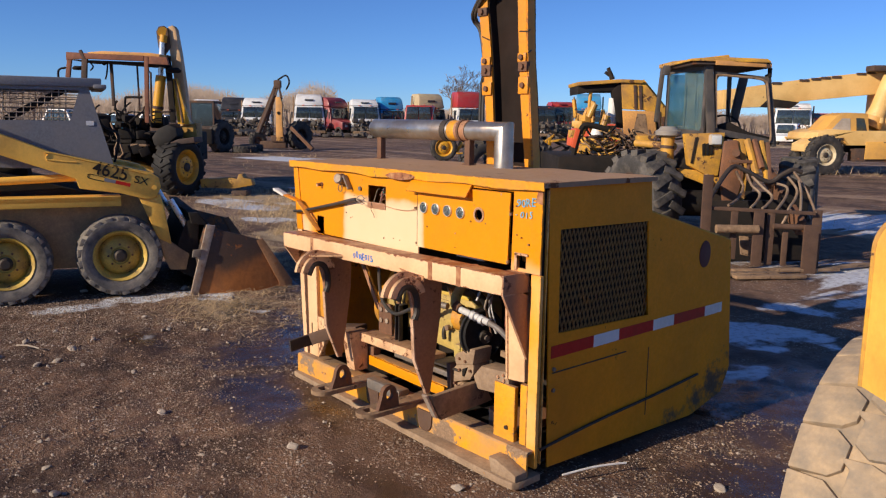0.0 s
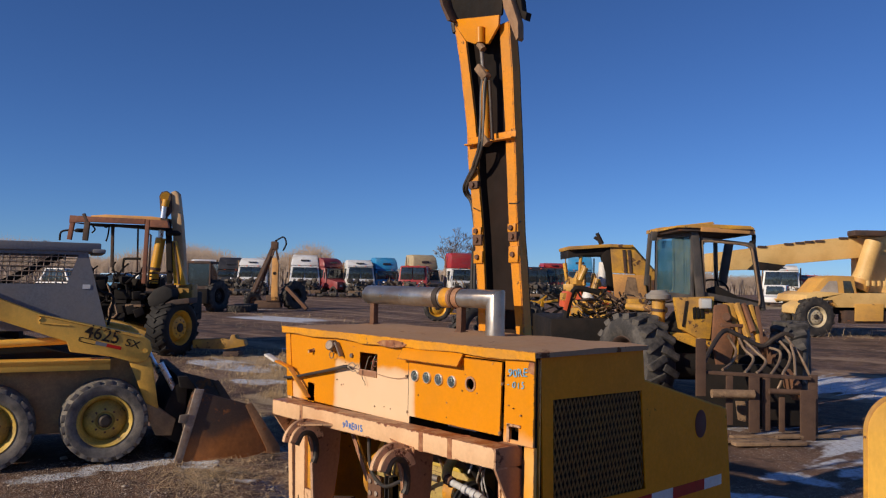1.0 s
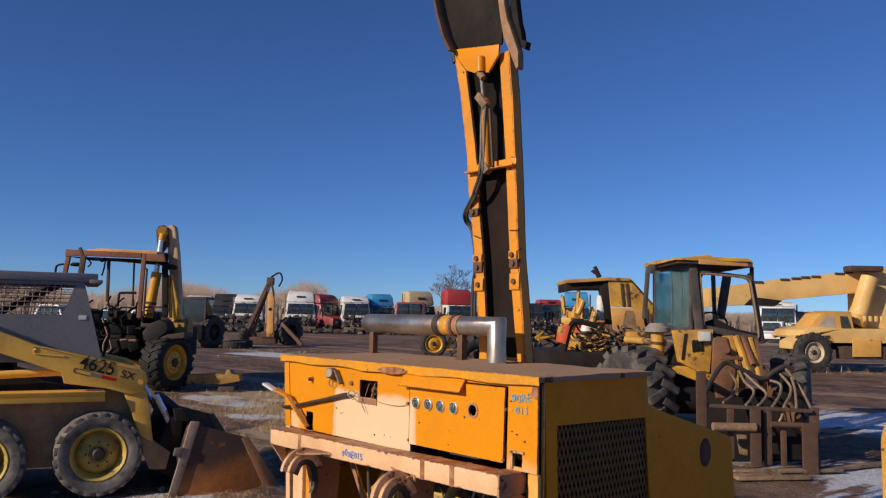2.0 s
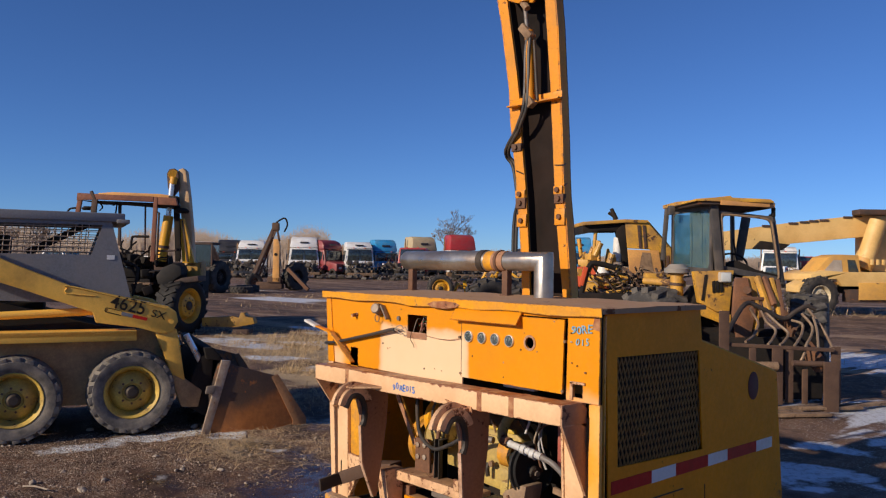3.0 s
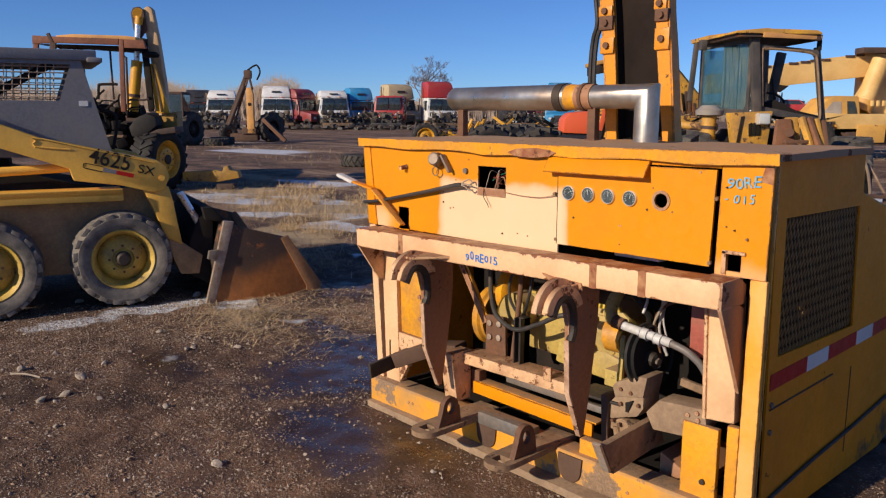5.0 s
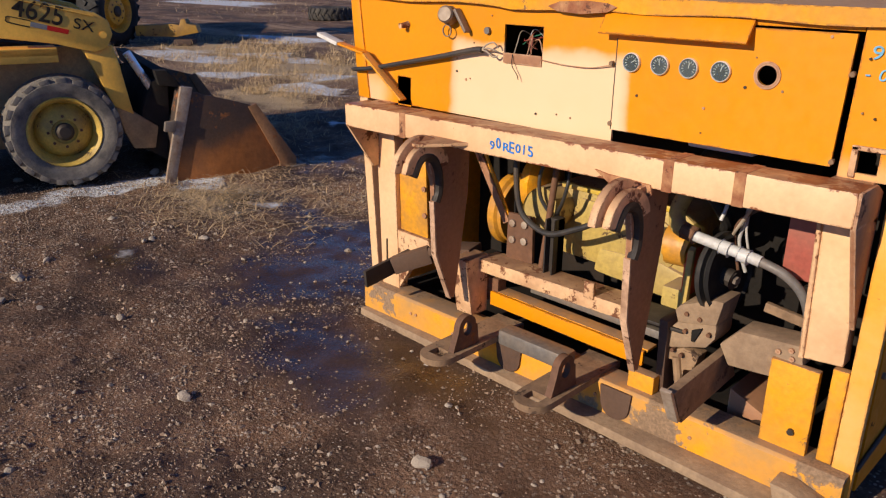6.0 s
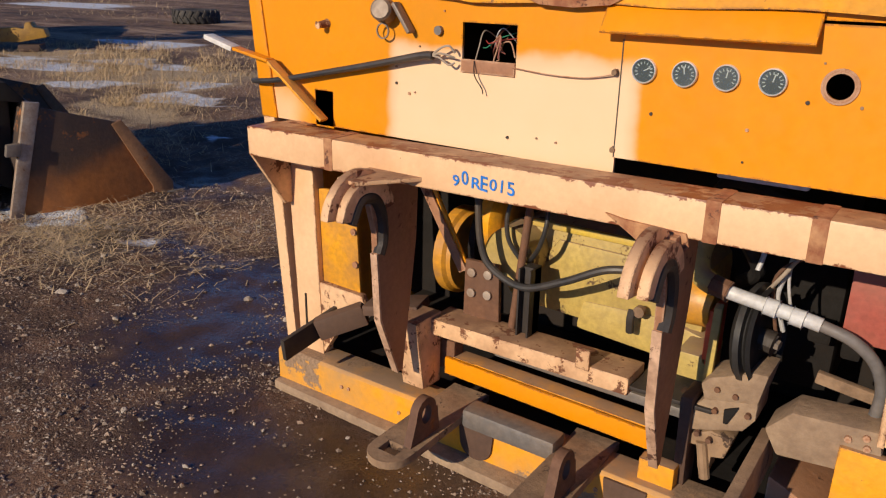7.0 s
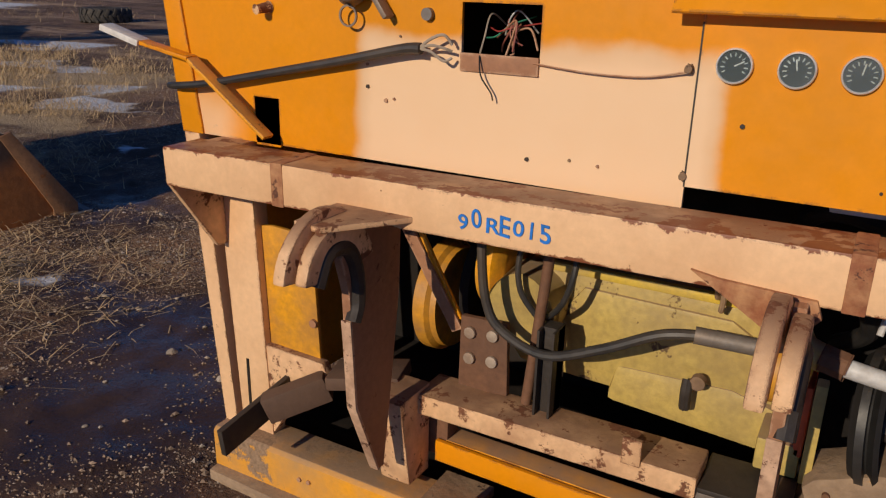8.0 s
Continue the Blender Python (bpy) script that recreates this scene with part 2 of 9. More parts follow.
    "truck_blue": mat("truck_blue", (0.03, 0.27, 0.55), 0.4, fine=3.0, vary=0.1, dirt=(0.20, 0.33, 0.42), dirt_amt=0.35, dirt_scale=0.8, bump=0.0),
    "truck_tan": mat("truck_tan", (0.52, 0.42, 0.25), 0.5, fine=3.0, vary=0.1, dirt=(0.35, 0.27, 0.17), dirt_amt=0.35, dirt_scale=0.8, bump=0.0),
    "truck_dark": mat("truck_dark", (0.03, 0.03, 0.035), 0.4, fine=3.0, vary=0.2, dirt=(0.09, 0.08, 0.075), dirt_amt=0.4, dirt_scale=0.8, bump=0.0),
    "truck_guts": mat("exposed_engine", (0.04, 0.038, 0.036), 0.6, fine=6.0, vary=0.6, dirt=(0.15, 0.11, 0.08), dirt_amt=0.5, dirt_scale=2.5, bump=0.3),
    "orange": mat("orange_plastic", (0.75, 0.12, 0.04), 0.5, vary=0.08, bump=0.0),
    "lamp_glass": mat("lamp_glass", (0.62, 0.64, 0.62), 0.15, vary=0.1, bump=0.0),
}


def glass(name, tint, rough=0.05, alpha=0.55):
    """A dusty window pane: part clear, part glossy and tinted."""
    m = bpy.data.materials.new(name)
    m.use_nodes = True
    n, l = m.node_tree.nodes, m.node_tree.links
    b = n["Principled BSDF"]
    b.inputs["Base Color"].default_value = (*tint, 1)
    b.inputs["Roughness"].default_value = rough
    b.inputs["Specular IOR Level"].default_value = 0.8
    tr = n.new("ShaderNodeBsdfTransparent")
    tr.inputs["Color"].default_value = (0.75, 0.86, 0.88, 1)
    tc = n.new("ShaderNodeTexCoord")
    no = n.new("ShaderNodeTexNoise")
    no.inputs["Scale"].default_value = 3.0
    no.inputs["Detail"].default_value = 6.0
    l.new(tc.outputs["Object"], no.inputs["Vector"])
    mr = n.new("ShaderNodeMapRange")
    mr.inputs["From Min"].default_value, mr.inputs["From Max"].default_value = 0.3, 0.7
    mr.inputs["To Min"].default_value, mr.inputs["To Max"].default_value = alpha - 0.2, alpha + 0.2
    l.new(no.outputs["Fac"], mr.inputs["Value"])
    mx = n.new("ShaderNodeMixShader")
    l.new(mr.outputs["Result"], mx.inputs[0])
    l.new(tr.outputs[0], mx.inputs[1])
    l.new(b.outputs[0], mx.inputs[2])
    l.new(mx.outputs[0], n["Material Output"].inputs["Surface"])
    return m


M["glass"] = glass("dusty_glass", (0.05, 0.13, 0.18), 0.08, 0.34)
M["dark_glass"] = glass("dark_glass", (0.03, 0.04, 0.045), 0.06, 0.85)
M["gauge_glass"] = glass("gauge_glass", (0.16, 0.18, 0.20), 0.03, 0.22)


# ---- mesh tools ----
def thing(name, label, category, group="", kind="", at=None):
    ob = tagged(new(name), label, category, group, kind)
    ob.empty_display_size = 0.1
    if at is not None:
        ob.matrix_world = at
    return ob


def finish(name, bm, material, angle=35):
    """A mesh object from bm, smooth but for its sharp edges."""
    bmesh.ops.recalc_face_normals(bm, faces=bm.faces)
    me = bpy.data.meshes.new(name)
    bm.to_mesh(me)
    bm.free()
    me.polygons.foreach_set("use_smooth", [True] * len(me.polygons))
    me.set_sharp_from_angle(angle=radians(angle))
    me.materials.append(M[material] if isinstance(material, str) else material)
    return new(name, me)


def part(name, bm, material, parent, label="", angle=35):
    ob = finish(name, bm, material, angle)
    ob.parent = parent
    if label:
        ob["label"] = label
    return ob


def bevelled(bm, w, faces_geom=None):
    edges = [e for e in bm.edges if len(e.link_faces) == 2 and e.calc_face_angle(0) > 0.5]
    if w > 0 and edges:
        bmesh.ops.bevel(bm, geom=edges, offset=w, segments=2, profile=0.6, affect="EDGES", clamp_overlap=True)
    return bm


def merge(bm, other):
    me = bpy.data.meshes.new("tmp")
    other.to_mesh(me)
    other.free()
    bm.from_mesh(me)
    bpy.data.meshes.remove(me)
    return bm


def box(x0, x1, y0, y1, z0, z1, w=0.004, m=None):
    bm = bmesh.new()
    bmesh.ops.create_cube(bm, size=1.0)
    for v in bm.verts:
        v.co = Vector((x0 + (v.co.x + 0.5) * (x1 - x0), y0 + (v.co.y + 0.5) * (y1 - y0), z0 + (v.co.z + 0.5) * (z1 - z0)))
    if w:
        bevelled(bm, min(w, 0.3 * min(abs(x1 - x0), abs(y1 - y0), abs(z1 - z0))))
    if m is not None:
        bm.transform(m)
    return bm


def boxes(*dims, w=0.004):
    bm = bmesh.new()
    for d in dims:
        merge(bm, box(*d, w=w))
    return bm


AXES = {"x": lambda u, v, a: (a, u, v), "y": lambda u, v, a: (u, a, v), "z": lambda u, v, a: (u, v, a)}


def prism(outline, axis, a0, a1, w=0.003, holes=()):
    """An outline in the plane across axis, drawn out from a0 to a1, with holes through it."""
    bm = bmesh.new()
    put = AXES[axis]
    edges = []
    for ring in (outline, *holes):
        vs = [bm.verts.new(put(u, v, a0)) for u, v in ring]
        edges += [bm.edges.new((vs[i], vs[(i + 1) % len(vs)])) for i in range(len(vs))]
    if holes:
        bmesh.ops.triangle_fill(bm, use_beauty=True, use_dissolve=False, edges=edges)
    else:
        bmesh.ops.contextual_create(bm, geom=edges)
    faces = list(bm.faces)
    out = bmesh.ops.extrude_face_region(bm, geom=faces)
    step = Vector(put(0, 0, a1)) - Vector(put(0, 0, a0))
    for v in out["geom"]:
        if isinstance(v, bmesh.types.BMVert):
            v.co += step
    bmesh.ops.recalc_face_normals(bm, faces=bm.faces)
    if w and not holes:
        bevelled(bm, w)
    return bm


def ring2(cx, cz, r, n=24, a0=0.0, a1=360.0, rz=None):
    full = abs(a1 - a0) >= 360
    k = n if full else n - 1
    return [(cx + r * math.cos(radians(a0 + (a1 - a0) * i / k)), cz + (rz or r) * math.sin(radians(a0 + (a1 - a0) * i / k))) for i in range(n)]


def rect(u0, u1, v0, v1):
    return [(u0, v0), (u1, v0), (u1, v1), (u0, v1)]


def rod(p, q, r, r2=None, seg=20, w=0.0):
    """A round bar from p to q."""
    p, q = Vector(p), Vector(q)
    bm = bmesh.new()
    bmesh.ops.create_cone(bm, cap_ends=True, cap_tris=False, segments=seg, radius1=r, radius2=r if r2 is None else r2, depth=(q - p).length)
    bm.transform(Matrix.Translation((p + q) / 2) @ (q - p).to_track_quat("Z", "Y").to_matrix().to_4x4())
    if w:
        bevelled(bm, w)
    return bm


def smooth_line(pts, n=6):
    pts = [Vector(p) for p in pts]
    out = []
    for i in range(len(pts) - 1):
        a, b, c, d = pts[max(i - 1, 0)], pts[i], pts[i + 1], pts[min(i + 2, len(pts) - 1)]
        for k in range(n):
            t = k / n
            out.append(0.5 * (2 * b + (c - a) * t + (2 * a - 5 * b + 4 * c - d) * t * t + (3 * b - a - 3 * c + d) * t ** 3))
    return out + [pts[-1]]


def tube(pts, r, seg=10, n=6, r2=None):
    """A hose, cable or limb along a smooth line through pts."""
    line = smooth_line(pts, n) if n > 1 else [Vector(p) for p in pts]
    bm = bmesh.new()
    rings = []
    side = None
    for i, p in enumerate(line):
        d = (line[min(i + 1, len(line) - 1)] - line[max(i - 1, 0)]).normalized()
        side = d.orthogonal().normalized() if side is None else (side - side.dot(d) * d).normalized()
        up = d.cross(side)
        rr = r if r2 is None else r + (r2 - r) * i / (len(line) - 1)
        rings.append([bm.verts.new(p + rr * (math.cos(2 * math.pi * k / seg) * side + math.sin(2 * math.pi * k / seg) * up)) for k in range(seg)])
    for a, b in zip(rings, rings[1:]):
        for k in range(seg):
            bm.faces.new((a[k], a[(k + 1) % seg], b[(k + 1) % seg], b[k]))
    bm.faces.new(rings[0][::-1])
    bm.faces.new(rings[-1])
    return bm


def beam(p, q, wide, high, w=0.004, up=(0, 0, 1)):
    """A rectangular bar from p to q; high is measured towards up."""
    p, q = Vector(p), Vector(q)
    d = (q - p).normalized()
    s = d.cross(Vector(up)).normalized()
    u = s.cross(d)
    m = Matrix((s, d, u)).transposed().to_4x4()
    m.translation = p
    return box(-wide / 2, wide / 2, 0, (q - p).length, -high / 2, high / 2, w, m)


def lathe(profile, seg=32, m=None):
    """A profile of (radius, height) turned about the local z axis."""
    bm = bmesh.new()
    rings = [[bm.verts.new((r * math.cos(2 * math.pi * k / seg), r * math.sin(2 * math.pi * k / seg), h)) for k in range(seg)] for r, h in profile]
    for a, b in zip(rings, rings[1:]):
        for k in range(seg):
            bm.faces.new((a[k], a[(k + 1) % seg], b[(k + 1) % seg], b[k]))
    for r in (rings[0], rings[-1]):
        bm.faces.new(r)
    if m is not None:
        bm.transform(m)
    return bm


def words(text, size, m, material, parent, name="lettering", label="", shear=0.0, depth=0.0015, bold=0.0):
    cu = bpy.data.curves.new(name, "FONT")
    cu.body, cu.size, cu.extrude, cu.shear, cu.offset = text, size, depth, shear, bold
    tmp = new(name, cu)
    me = bpy.data.meshes.new_from_object(tmp)
    bpy.data.objects.remove(tmp)
    bpy.data.curves.remove(cu)
    me.transform(m)
    me.materials.append(M[material])
    ob = new(name, me)
    ob.parent = parent
    if label:
        ob["label"] = label
    return ob


def tyre_mesh(r, width, rim_r, seg=48):
    """A tyre standing on edge: axle along local x, centre at the origin."""
    h = width / 2
    prof = [(rim_r, -h * 0.80), (rim_r + 0.015, -h * 0.86), (rim_r + (r - rim_r) * 0.35, -h), (rim_r + (r - rim_r) * 0.7, -h * 0.98),
            (r - 0.03, -h * 0.88), (r, -h * 0.62), (r + 0.004, 0), (r, h * 0.62), (r - 0.03, h * 0.88), (rim_r + (r - rim_r) * 0.7, h * 0.98),
            (rim_r + (r - rim_r) * 0.35, h), (rim_r + 0.015, h * 0.86), (rim_r, h * 0.80)]
    bm = bmesh.new()
    rings = [[bm.verts.new((x, rr * math.cos(2 * math.pi * k / seg), rr * math.sin(2 * math.pi * k / seg))) for k in range(seg)] for rr, x in prof]
    for a, b in zip(rings, rings[1:] + rings[:1]):
        for k in range(seg):
            bm.faces.new((a[k], a[(k + 1) % seg], b[(k + 1) % seg], b[k]))
    return bm


def lugged_tyre(parent, m, r, width, rim_r, lugs, lug_h, material, kind="bar", seg=48, label="worn rubber tyre"):
    """A tyre under parent with each tread lug as a piece of its own."""
    h = width / 2
    t = part("tyre", tyre_mesh(r, width, rim_r, seg), material, parent, label)
    t.matrix_local = m
    if not lugs:
        return t
    if kind == "bar":
        lug = box(-0.02, h * 1.0, -math.pi * r / lugs * 0.42, math.pi * r / lugs * 0.42, r - 0.03, r + lug_h, 0.006)
        for v in lug.verts:
            if v.co.x > h * 0.8:
                v.co.z -= 0.018
        lug.transform(Matrix.Translation((0, 0, r)) @ Matrix.Rotation(radians(28), 4, "Z") @ Matrix.Translation((0, 0, -r)))
    elif kind == "bite":
        lug = box(0.0, h * 0.96, -math.pi * r / lugs * 0.62, math.pi * r / lugs * 0.55, r - 0.03, r + lug_h, 0.006)
        for v in lug.verts:
            if v.co.x > h * 0.5:
                v.co.z -= 0.020
            v.co.y += 0.4 * v.co.x
    else:
        a = math.pi * r / lugs

        def on_crown(bm):
            for v in bm.verts:
                v.co.z = v.co.z - 0.16 * max(0.0, v.co.x / h - 0.55) ** 2 + math.sqrt(max(0.0, r * r - v.co.y ** 2)) - r
            return bm

        lug = on_crown(prism([(h * 0.46, -a * 0.62), (h * 0.58, -a * 0.97), (h * 0.99, -a * 0.93), (h * 0.99, a * 0.93), (h * 0.60, a * 0.90), (h * 0.44, a * 0.42)], "z", r - 0.03, r + lug_h, 0.006))
        for s in (-1, 1):
            bm = on_crown(prism([(0.010, -a * 0.85), (h * 0.26, -a * 0.97), (h * 0.42, -a * 0.52), (h * 0.40, a * 0.52), (h * 0.52, a * 0.90), (h * 0.22, a * 0.95), (0.010, a * 0.70)], "z", r - 0.03, r + lug_h, 0.006))
            if s < 0:
                bm.transform(Matrix.Diagonal((-1, 1, 1, 1)))
            first = part("tread_block", bm, material, t)
            for i in range(lugs):
                ob = first if i == 0 else new("tread_block", first.data)
                ob.parent = t
                ob.matrix_local = Matrix.Rotation(2 * math.pi * (i + 0.5) / lugs + s * math.pi / lugs * 0.5, 4, "X")
    mirror = lug.copy()
    mirror.transform(Matrix.Diagonal((-1, 1, 1, 1)))
    bmesh.ops.recalc_face_normals(mirror, faces=mirror.faces)
    for s, bm in ((1, lug), (-1, mirror)):
        first = part("tread_lug", bm, material, t)
        for i in range(lugs):
            ob = first if i == 0 else new("tread_lug", first.data)
            ob.parent = t
            ob.matrix_local = Matrix.Rotation(2 * math.pi * i / lugs + s * math.pi / lugs * 0.5, 4, "X")
    return t


def rim_mesh(r, width, dish=0.3, seg=32):
    h = width / 2
    prof = [(r * 0.02, h * (1 - dish)), (r * 0.32, h * (1 - dish)), (r * 0.36, h * (1 - dish) + 0.012), (r * 0.62, h * (1 - dish) - 0.01), (r * 0.80, h * (0.55 - dish)),
            (r * 0.86, h * 0.5), (r * 0.94, h * 0.80), (r * 1.0, h * 0.88), (r * 1.03, h * 0.84), (r * 1.0, h * 0.6), (r * 0.96, -h * 0.7), (r * 1.0, -h * 0.8), (r * 0.02, -h * 0.7)]
    return lathe(prof, seg, pose(0, 0, 0, 0, 90, 0))


# ---- ground: one sheet, fine near the machines, out to the horizon ----
def spaced(c, near, step, far, grow=1.16):
    half = [i * step for i in range(1, int(near / step) + 1)]
    while half[-1] < far:
        step *= grow
        half.append(half[-1] + step)
    return np.array([c - h for h in reversed(half)] + [c] + [c + h for h in half])


def fbm(x, y, scale, octaves=4, seed=0.0):
    return noise.fractal(Vector((x * scale + seed, y * scale - seed, seed * 0.37)), 1.0, 2.0, octaves)


def blob(x, y, cx, cy, rx, ry):
    return math.exp(-((x - cx) / rx) ** 2 - ((y - cy) / ry) ** 2)


SNOW = [(0.5, 3.4, 1.0, 1.1, 0.66), (0.75, 2.4, 0.45, 0.9, 0.56), (0.4, 5.4, 1.2, 1.0, 0.62), (-3.3, 3.0, 1.6, 0.5, 0.55), (2.2, 5.6, 1.4, 0.8, 0.70), (0.2, 4.3, 0.9, 0.8, 0.60), (0.1, 7.2, 0.9, 1.3, 1.0), (-1.6, 11.5, 1.6, 2.0, 0.95), (2.0, 7.5, 1.6, 2.0, 0.9), (-0.5, 7.0, 1.0, 1.2, 0.85), (-10.6, 4.4, 1.6, 0.9, 0.85), (-8.0, 3.7, 0.8, 0.5, 0.80), (-11.5, 7.2, 2.2, 1.0, 0.75), (-6.4, 3.6, 0.9, 0.5, 0.72), (-3.72, -0.10, 0.26, 0.9, 0.85),
        (-4.0, 2.6, 1.0, 0.5, 0.4), (-26, 14, 6, 2.0, 0.7), (-2.2, 0.95, 0.5, 0.12, 0.35), (-2.62, 0.62, 0.42, 0.20, 0.48), (-2.35, -0.50, 0.55, 0.22, 0.44), (-3.6, 0.55, 0.5, 0.3, 0.6), (-34, 19, 4, 3, 0.5), (6.0, 10.0, 4.0, 3.0, 0.9), (-9.5, 5.5, 2.0, 0.6, 0.8), (-7.2, 4.6, 0.8, 0.5, 0.7)]
WET = [(-0.62, -0.42, 0.75, 0.42, 0.95), (-1.50, 0.05, 0.50, 0.55, 1.0), (-1.75, 0.45, 0.45, 0.50, 0.95), (-2.30, -0.55, 0.60, 0.22, 0.80), (-0.80, -1.10, 0.9, 0.35, 0.40), (0.30, -0.55, 0.75, 0.32, 0.62), (0.95, -0.95, 0.5, 0.4, 0.45), (-2.55, 0.60, 0.55, 0.28, 0.80), (1.75, 0.75, 0.45, 0.5, 0.85), (2.2, 1.6, 0.9, 0.7, 0.6), (-3.5, 1.6, 1.2, 0.8, 0.5), (1.2, 2.4, 1.2, 1.4, 0.75)]
GRASS = [(-8.6, 4.7, 2.2, 1.2, 1.15), (-6.4, 3.0, 1.0, 0.6, 1.0), (-11.0, 5.2, 2.0, 1.0, 0.9), (-6.3, 2.2, 1.2, 0.6, 0.8), (-5.0, 1.9, 0.9, 0.4, 0.8), (-3.0, 0.45, 0.55, 0.35, 0.75), (-8.5, 1.0, 2.0, 1.0, 0.8), (-3.0, 9.0, 1.5, 1.0, 0.4), (-20, 11, 6, 3, 0.35), (-30, 60, 25, 12, 0.7)]


def ground_height(x, y):
    near = 1.0 / (1.0 + ((x + 1) ** 2 + (y - 1) ** 2) / 900.0)
    z = 0.030 * near * fbm(x, y, 0.55, 3, 3.1) + 0.016 * near * fbm(x, y, 2.6, 4, 7.7) + 0.016 * near * fbm(x, y, 8.0, 5, 1.3)
    # old wheel ruts across the yard behind the machines
    u = 0.62 * x + 0.78 * y
    if 8.0 < u - 1.25 * x * 0.2 < 60.0:
        z += 0.06 * math.sin(u * 1.7 + fbm(x, y, 0.2, 2, 5.0) * 2.0) * near
    pad = max(blob(x, y, 0.0, 0.6, 1.5, 1.2), blob(x, y, -4.5, -0.6, 1.2, 1.2))
    return z * (1.0 - 0.75 * pad) - 0.012


def build_ground():
    xs, ys = spaced(-1.0, 3.6, 0.032, 3000.0, 1.12), spaced(-0.1, 2.5, 0.032, 3000.0, 1.12)
    nx, ny = len(xs), len(ys)
    gx, gy = np.meshgrid(xs, ys)

    def spots(table):
        return np.max([a * np.exp(-((gx - cx) / rx) ** 2 - ((gy - cy) / ry) ** 2) for cx, cy, rx, ry, a in table], axis=0).ravel()

    verts = [(x, y, ground_height(x, y)) for y in ys for x in xs]
    e = np.array([0.55 * fbm(x, y, 0.9, 5, 11.0) + 0.35 * fbm(x, y, 4.0, 4, 2.0) for y in ys for x in xs])
    snow = np.maximum(0.0, spots(SNOW) + 0.70 * e)
    wet = spots(WET) + 0.62 * e
    grass = spots(GRASS) + 0.60 * e
    far = np.clip((np.hypot(gx - 1.0, gy + 1.0).ravel() - 6.0) / 6.0, 0.0, 0.85)
    faces = [(j * nx + i, j * nx + i + 1, (j + 1) * nx + i + 1, (j + 1) * nx + i) for j in range(ny - 1) for i in range(nx - 1)]
    me = bpy.data.meshes.new("ground")
    me.from_pydata(verts, [], faces)
    for key, values in (("snow", snow), ("wet", wet), ("grass", grass), ("far", far)):
        me.attributes.new(key, "FLOAT", "POINT").data.foreach_set("value", values.astype(np.float32))
    me.polygons.foreach_set("use_smooth", [True] * len(me.polygons))

    m = bpy.data.materials.new("muddy_gravel")
    m.use_nodes = True
    n, l = m.node_tree.nodes, m.node_tree.links
    b = n["Principled BSDF"]
    tc = n.new("ShaderNodeTexCoord")

    def tex(scale, detail=8.0, r=0.62):
        t = n.new("ShaderNodeTexNoise")
        t.inputs["Scale"].default_value, t.inputs["Detail"].default_value, t.inputs["Roughness"].default_value = scale, detail, r
        l.new(tc.outputs["Object"], t.inputs["Vector"])
        return t.outputs["Fac"]

    def ramp(src, lo, hi, a=0.0, c=1.0):
        r = n.new("ShaderNodeMapRange")
        r.interpolation_type = "SMOOTHSTEP"
        for k, v in (("From Min", lo), ("From Max", hi), ("To Min", a), ("To Max", c)):
            r.inputs[k].default_value = v
        l.new(src, r.inputs["Value"])
        return r.outputs["Result"]

    def mix(f, a, c, kind="RGBA"):
        x = n.new("ShaderNodeMix")
        x.data_type = kind
        l.new(f, x.inputs[0])
        i = 6 if kind == "RGBA" else 2
        for sock, v in ((x.inputs[i], a), (x.inputs[i + 1], c)):
            if isinstance(v, tuple):
                sock.default_value = (*v, 1)
            elif isinstance(v, float):
                sock.default_value = v
            else:
                l.new(v, sock)
        return x.outputs[2 if kind == "RGBA" else 0]

    def math_of(op, a, c):
        x = n.new("ShaderNodeMath")
        x.operation = op
        for sock, v in zip(x.inputs, (a, c)):
            if isinstance(v, float):
                sock.default_value = v
            else:
                l.new(v, sock)
        return x.outputs[0]

    def attr(key):
        a = n.new("ShaderNodeAttribute")
        a.attribute_name = key
        return a.outputs["Fac"]

    fine, mid, big = tex(46.0, 10.0, 0.7), tex(6.0, 10.0, 0.68), tex(0.35, 5.0)
    vor = n.new("ShaderNodeTexVoronoi")
    vor.inputs["Scale"].default_value = 42.0
    l.new(tc.outputs["Object"], vor.inputs["Vector"])
    grit = n.new("ShaderNodeSeparateColor")
    l.new(vor.outputs["Color"], grit.inputs[0])
    col = mix(ramp(mid, 0.3, 0.7), (0.070, 0.034, 0.019), (0.215, 0.116, 0.066))
    col = mix(ramp(big, 0.42, 0.68, 0.0, 0.8), col, (0.27, 0.152, 0.088))
    col = mix(ramp(fine, 0.50, 0.70, 0.0, 0.75), col, (0.040, 0.022, 0.014))
    # embedded gravel: two sizes of stones, thick in drifts and thin between
    patch = tex(1.3, 6.0)
    drift = ramp(patch, 0.42, 0.60, 0.08, 1.0)
    col = mix(ramp(patch, 0.52, 0.40, 0.0, 0.75), col, (0.060, 0.031, 0.018))
    stony = []
    for scale, share, size in ((62.0, 0.46, 0.30), (30.0, 0.74, 0.24)):
        v = n.new("ShaderNodeTexVoronoi")
        v.inputs["Scale"].default_value = scale
        l.new(tc.outputs["Object"], v.inputs["Vector"])
        cell = n.new("ShaderNodeSeparateColor")
        l.new(v.outputs["Color"], cell.inputs[0])
        f = math_of("MULTIPLY", ramp(v.outputs["Distance"], size + 0.10, size), ramp(cell.outputs[0], share, share + 0.04))
        f = math_of("MULTIPLY", f, drift)
        tone = mix(cell.outputs[1], (0.24, 0.155, 0.10), (0.62, 0.53, 0.43))
        stony.append((f, tone))
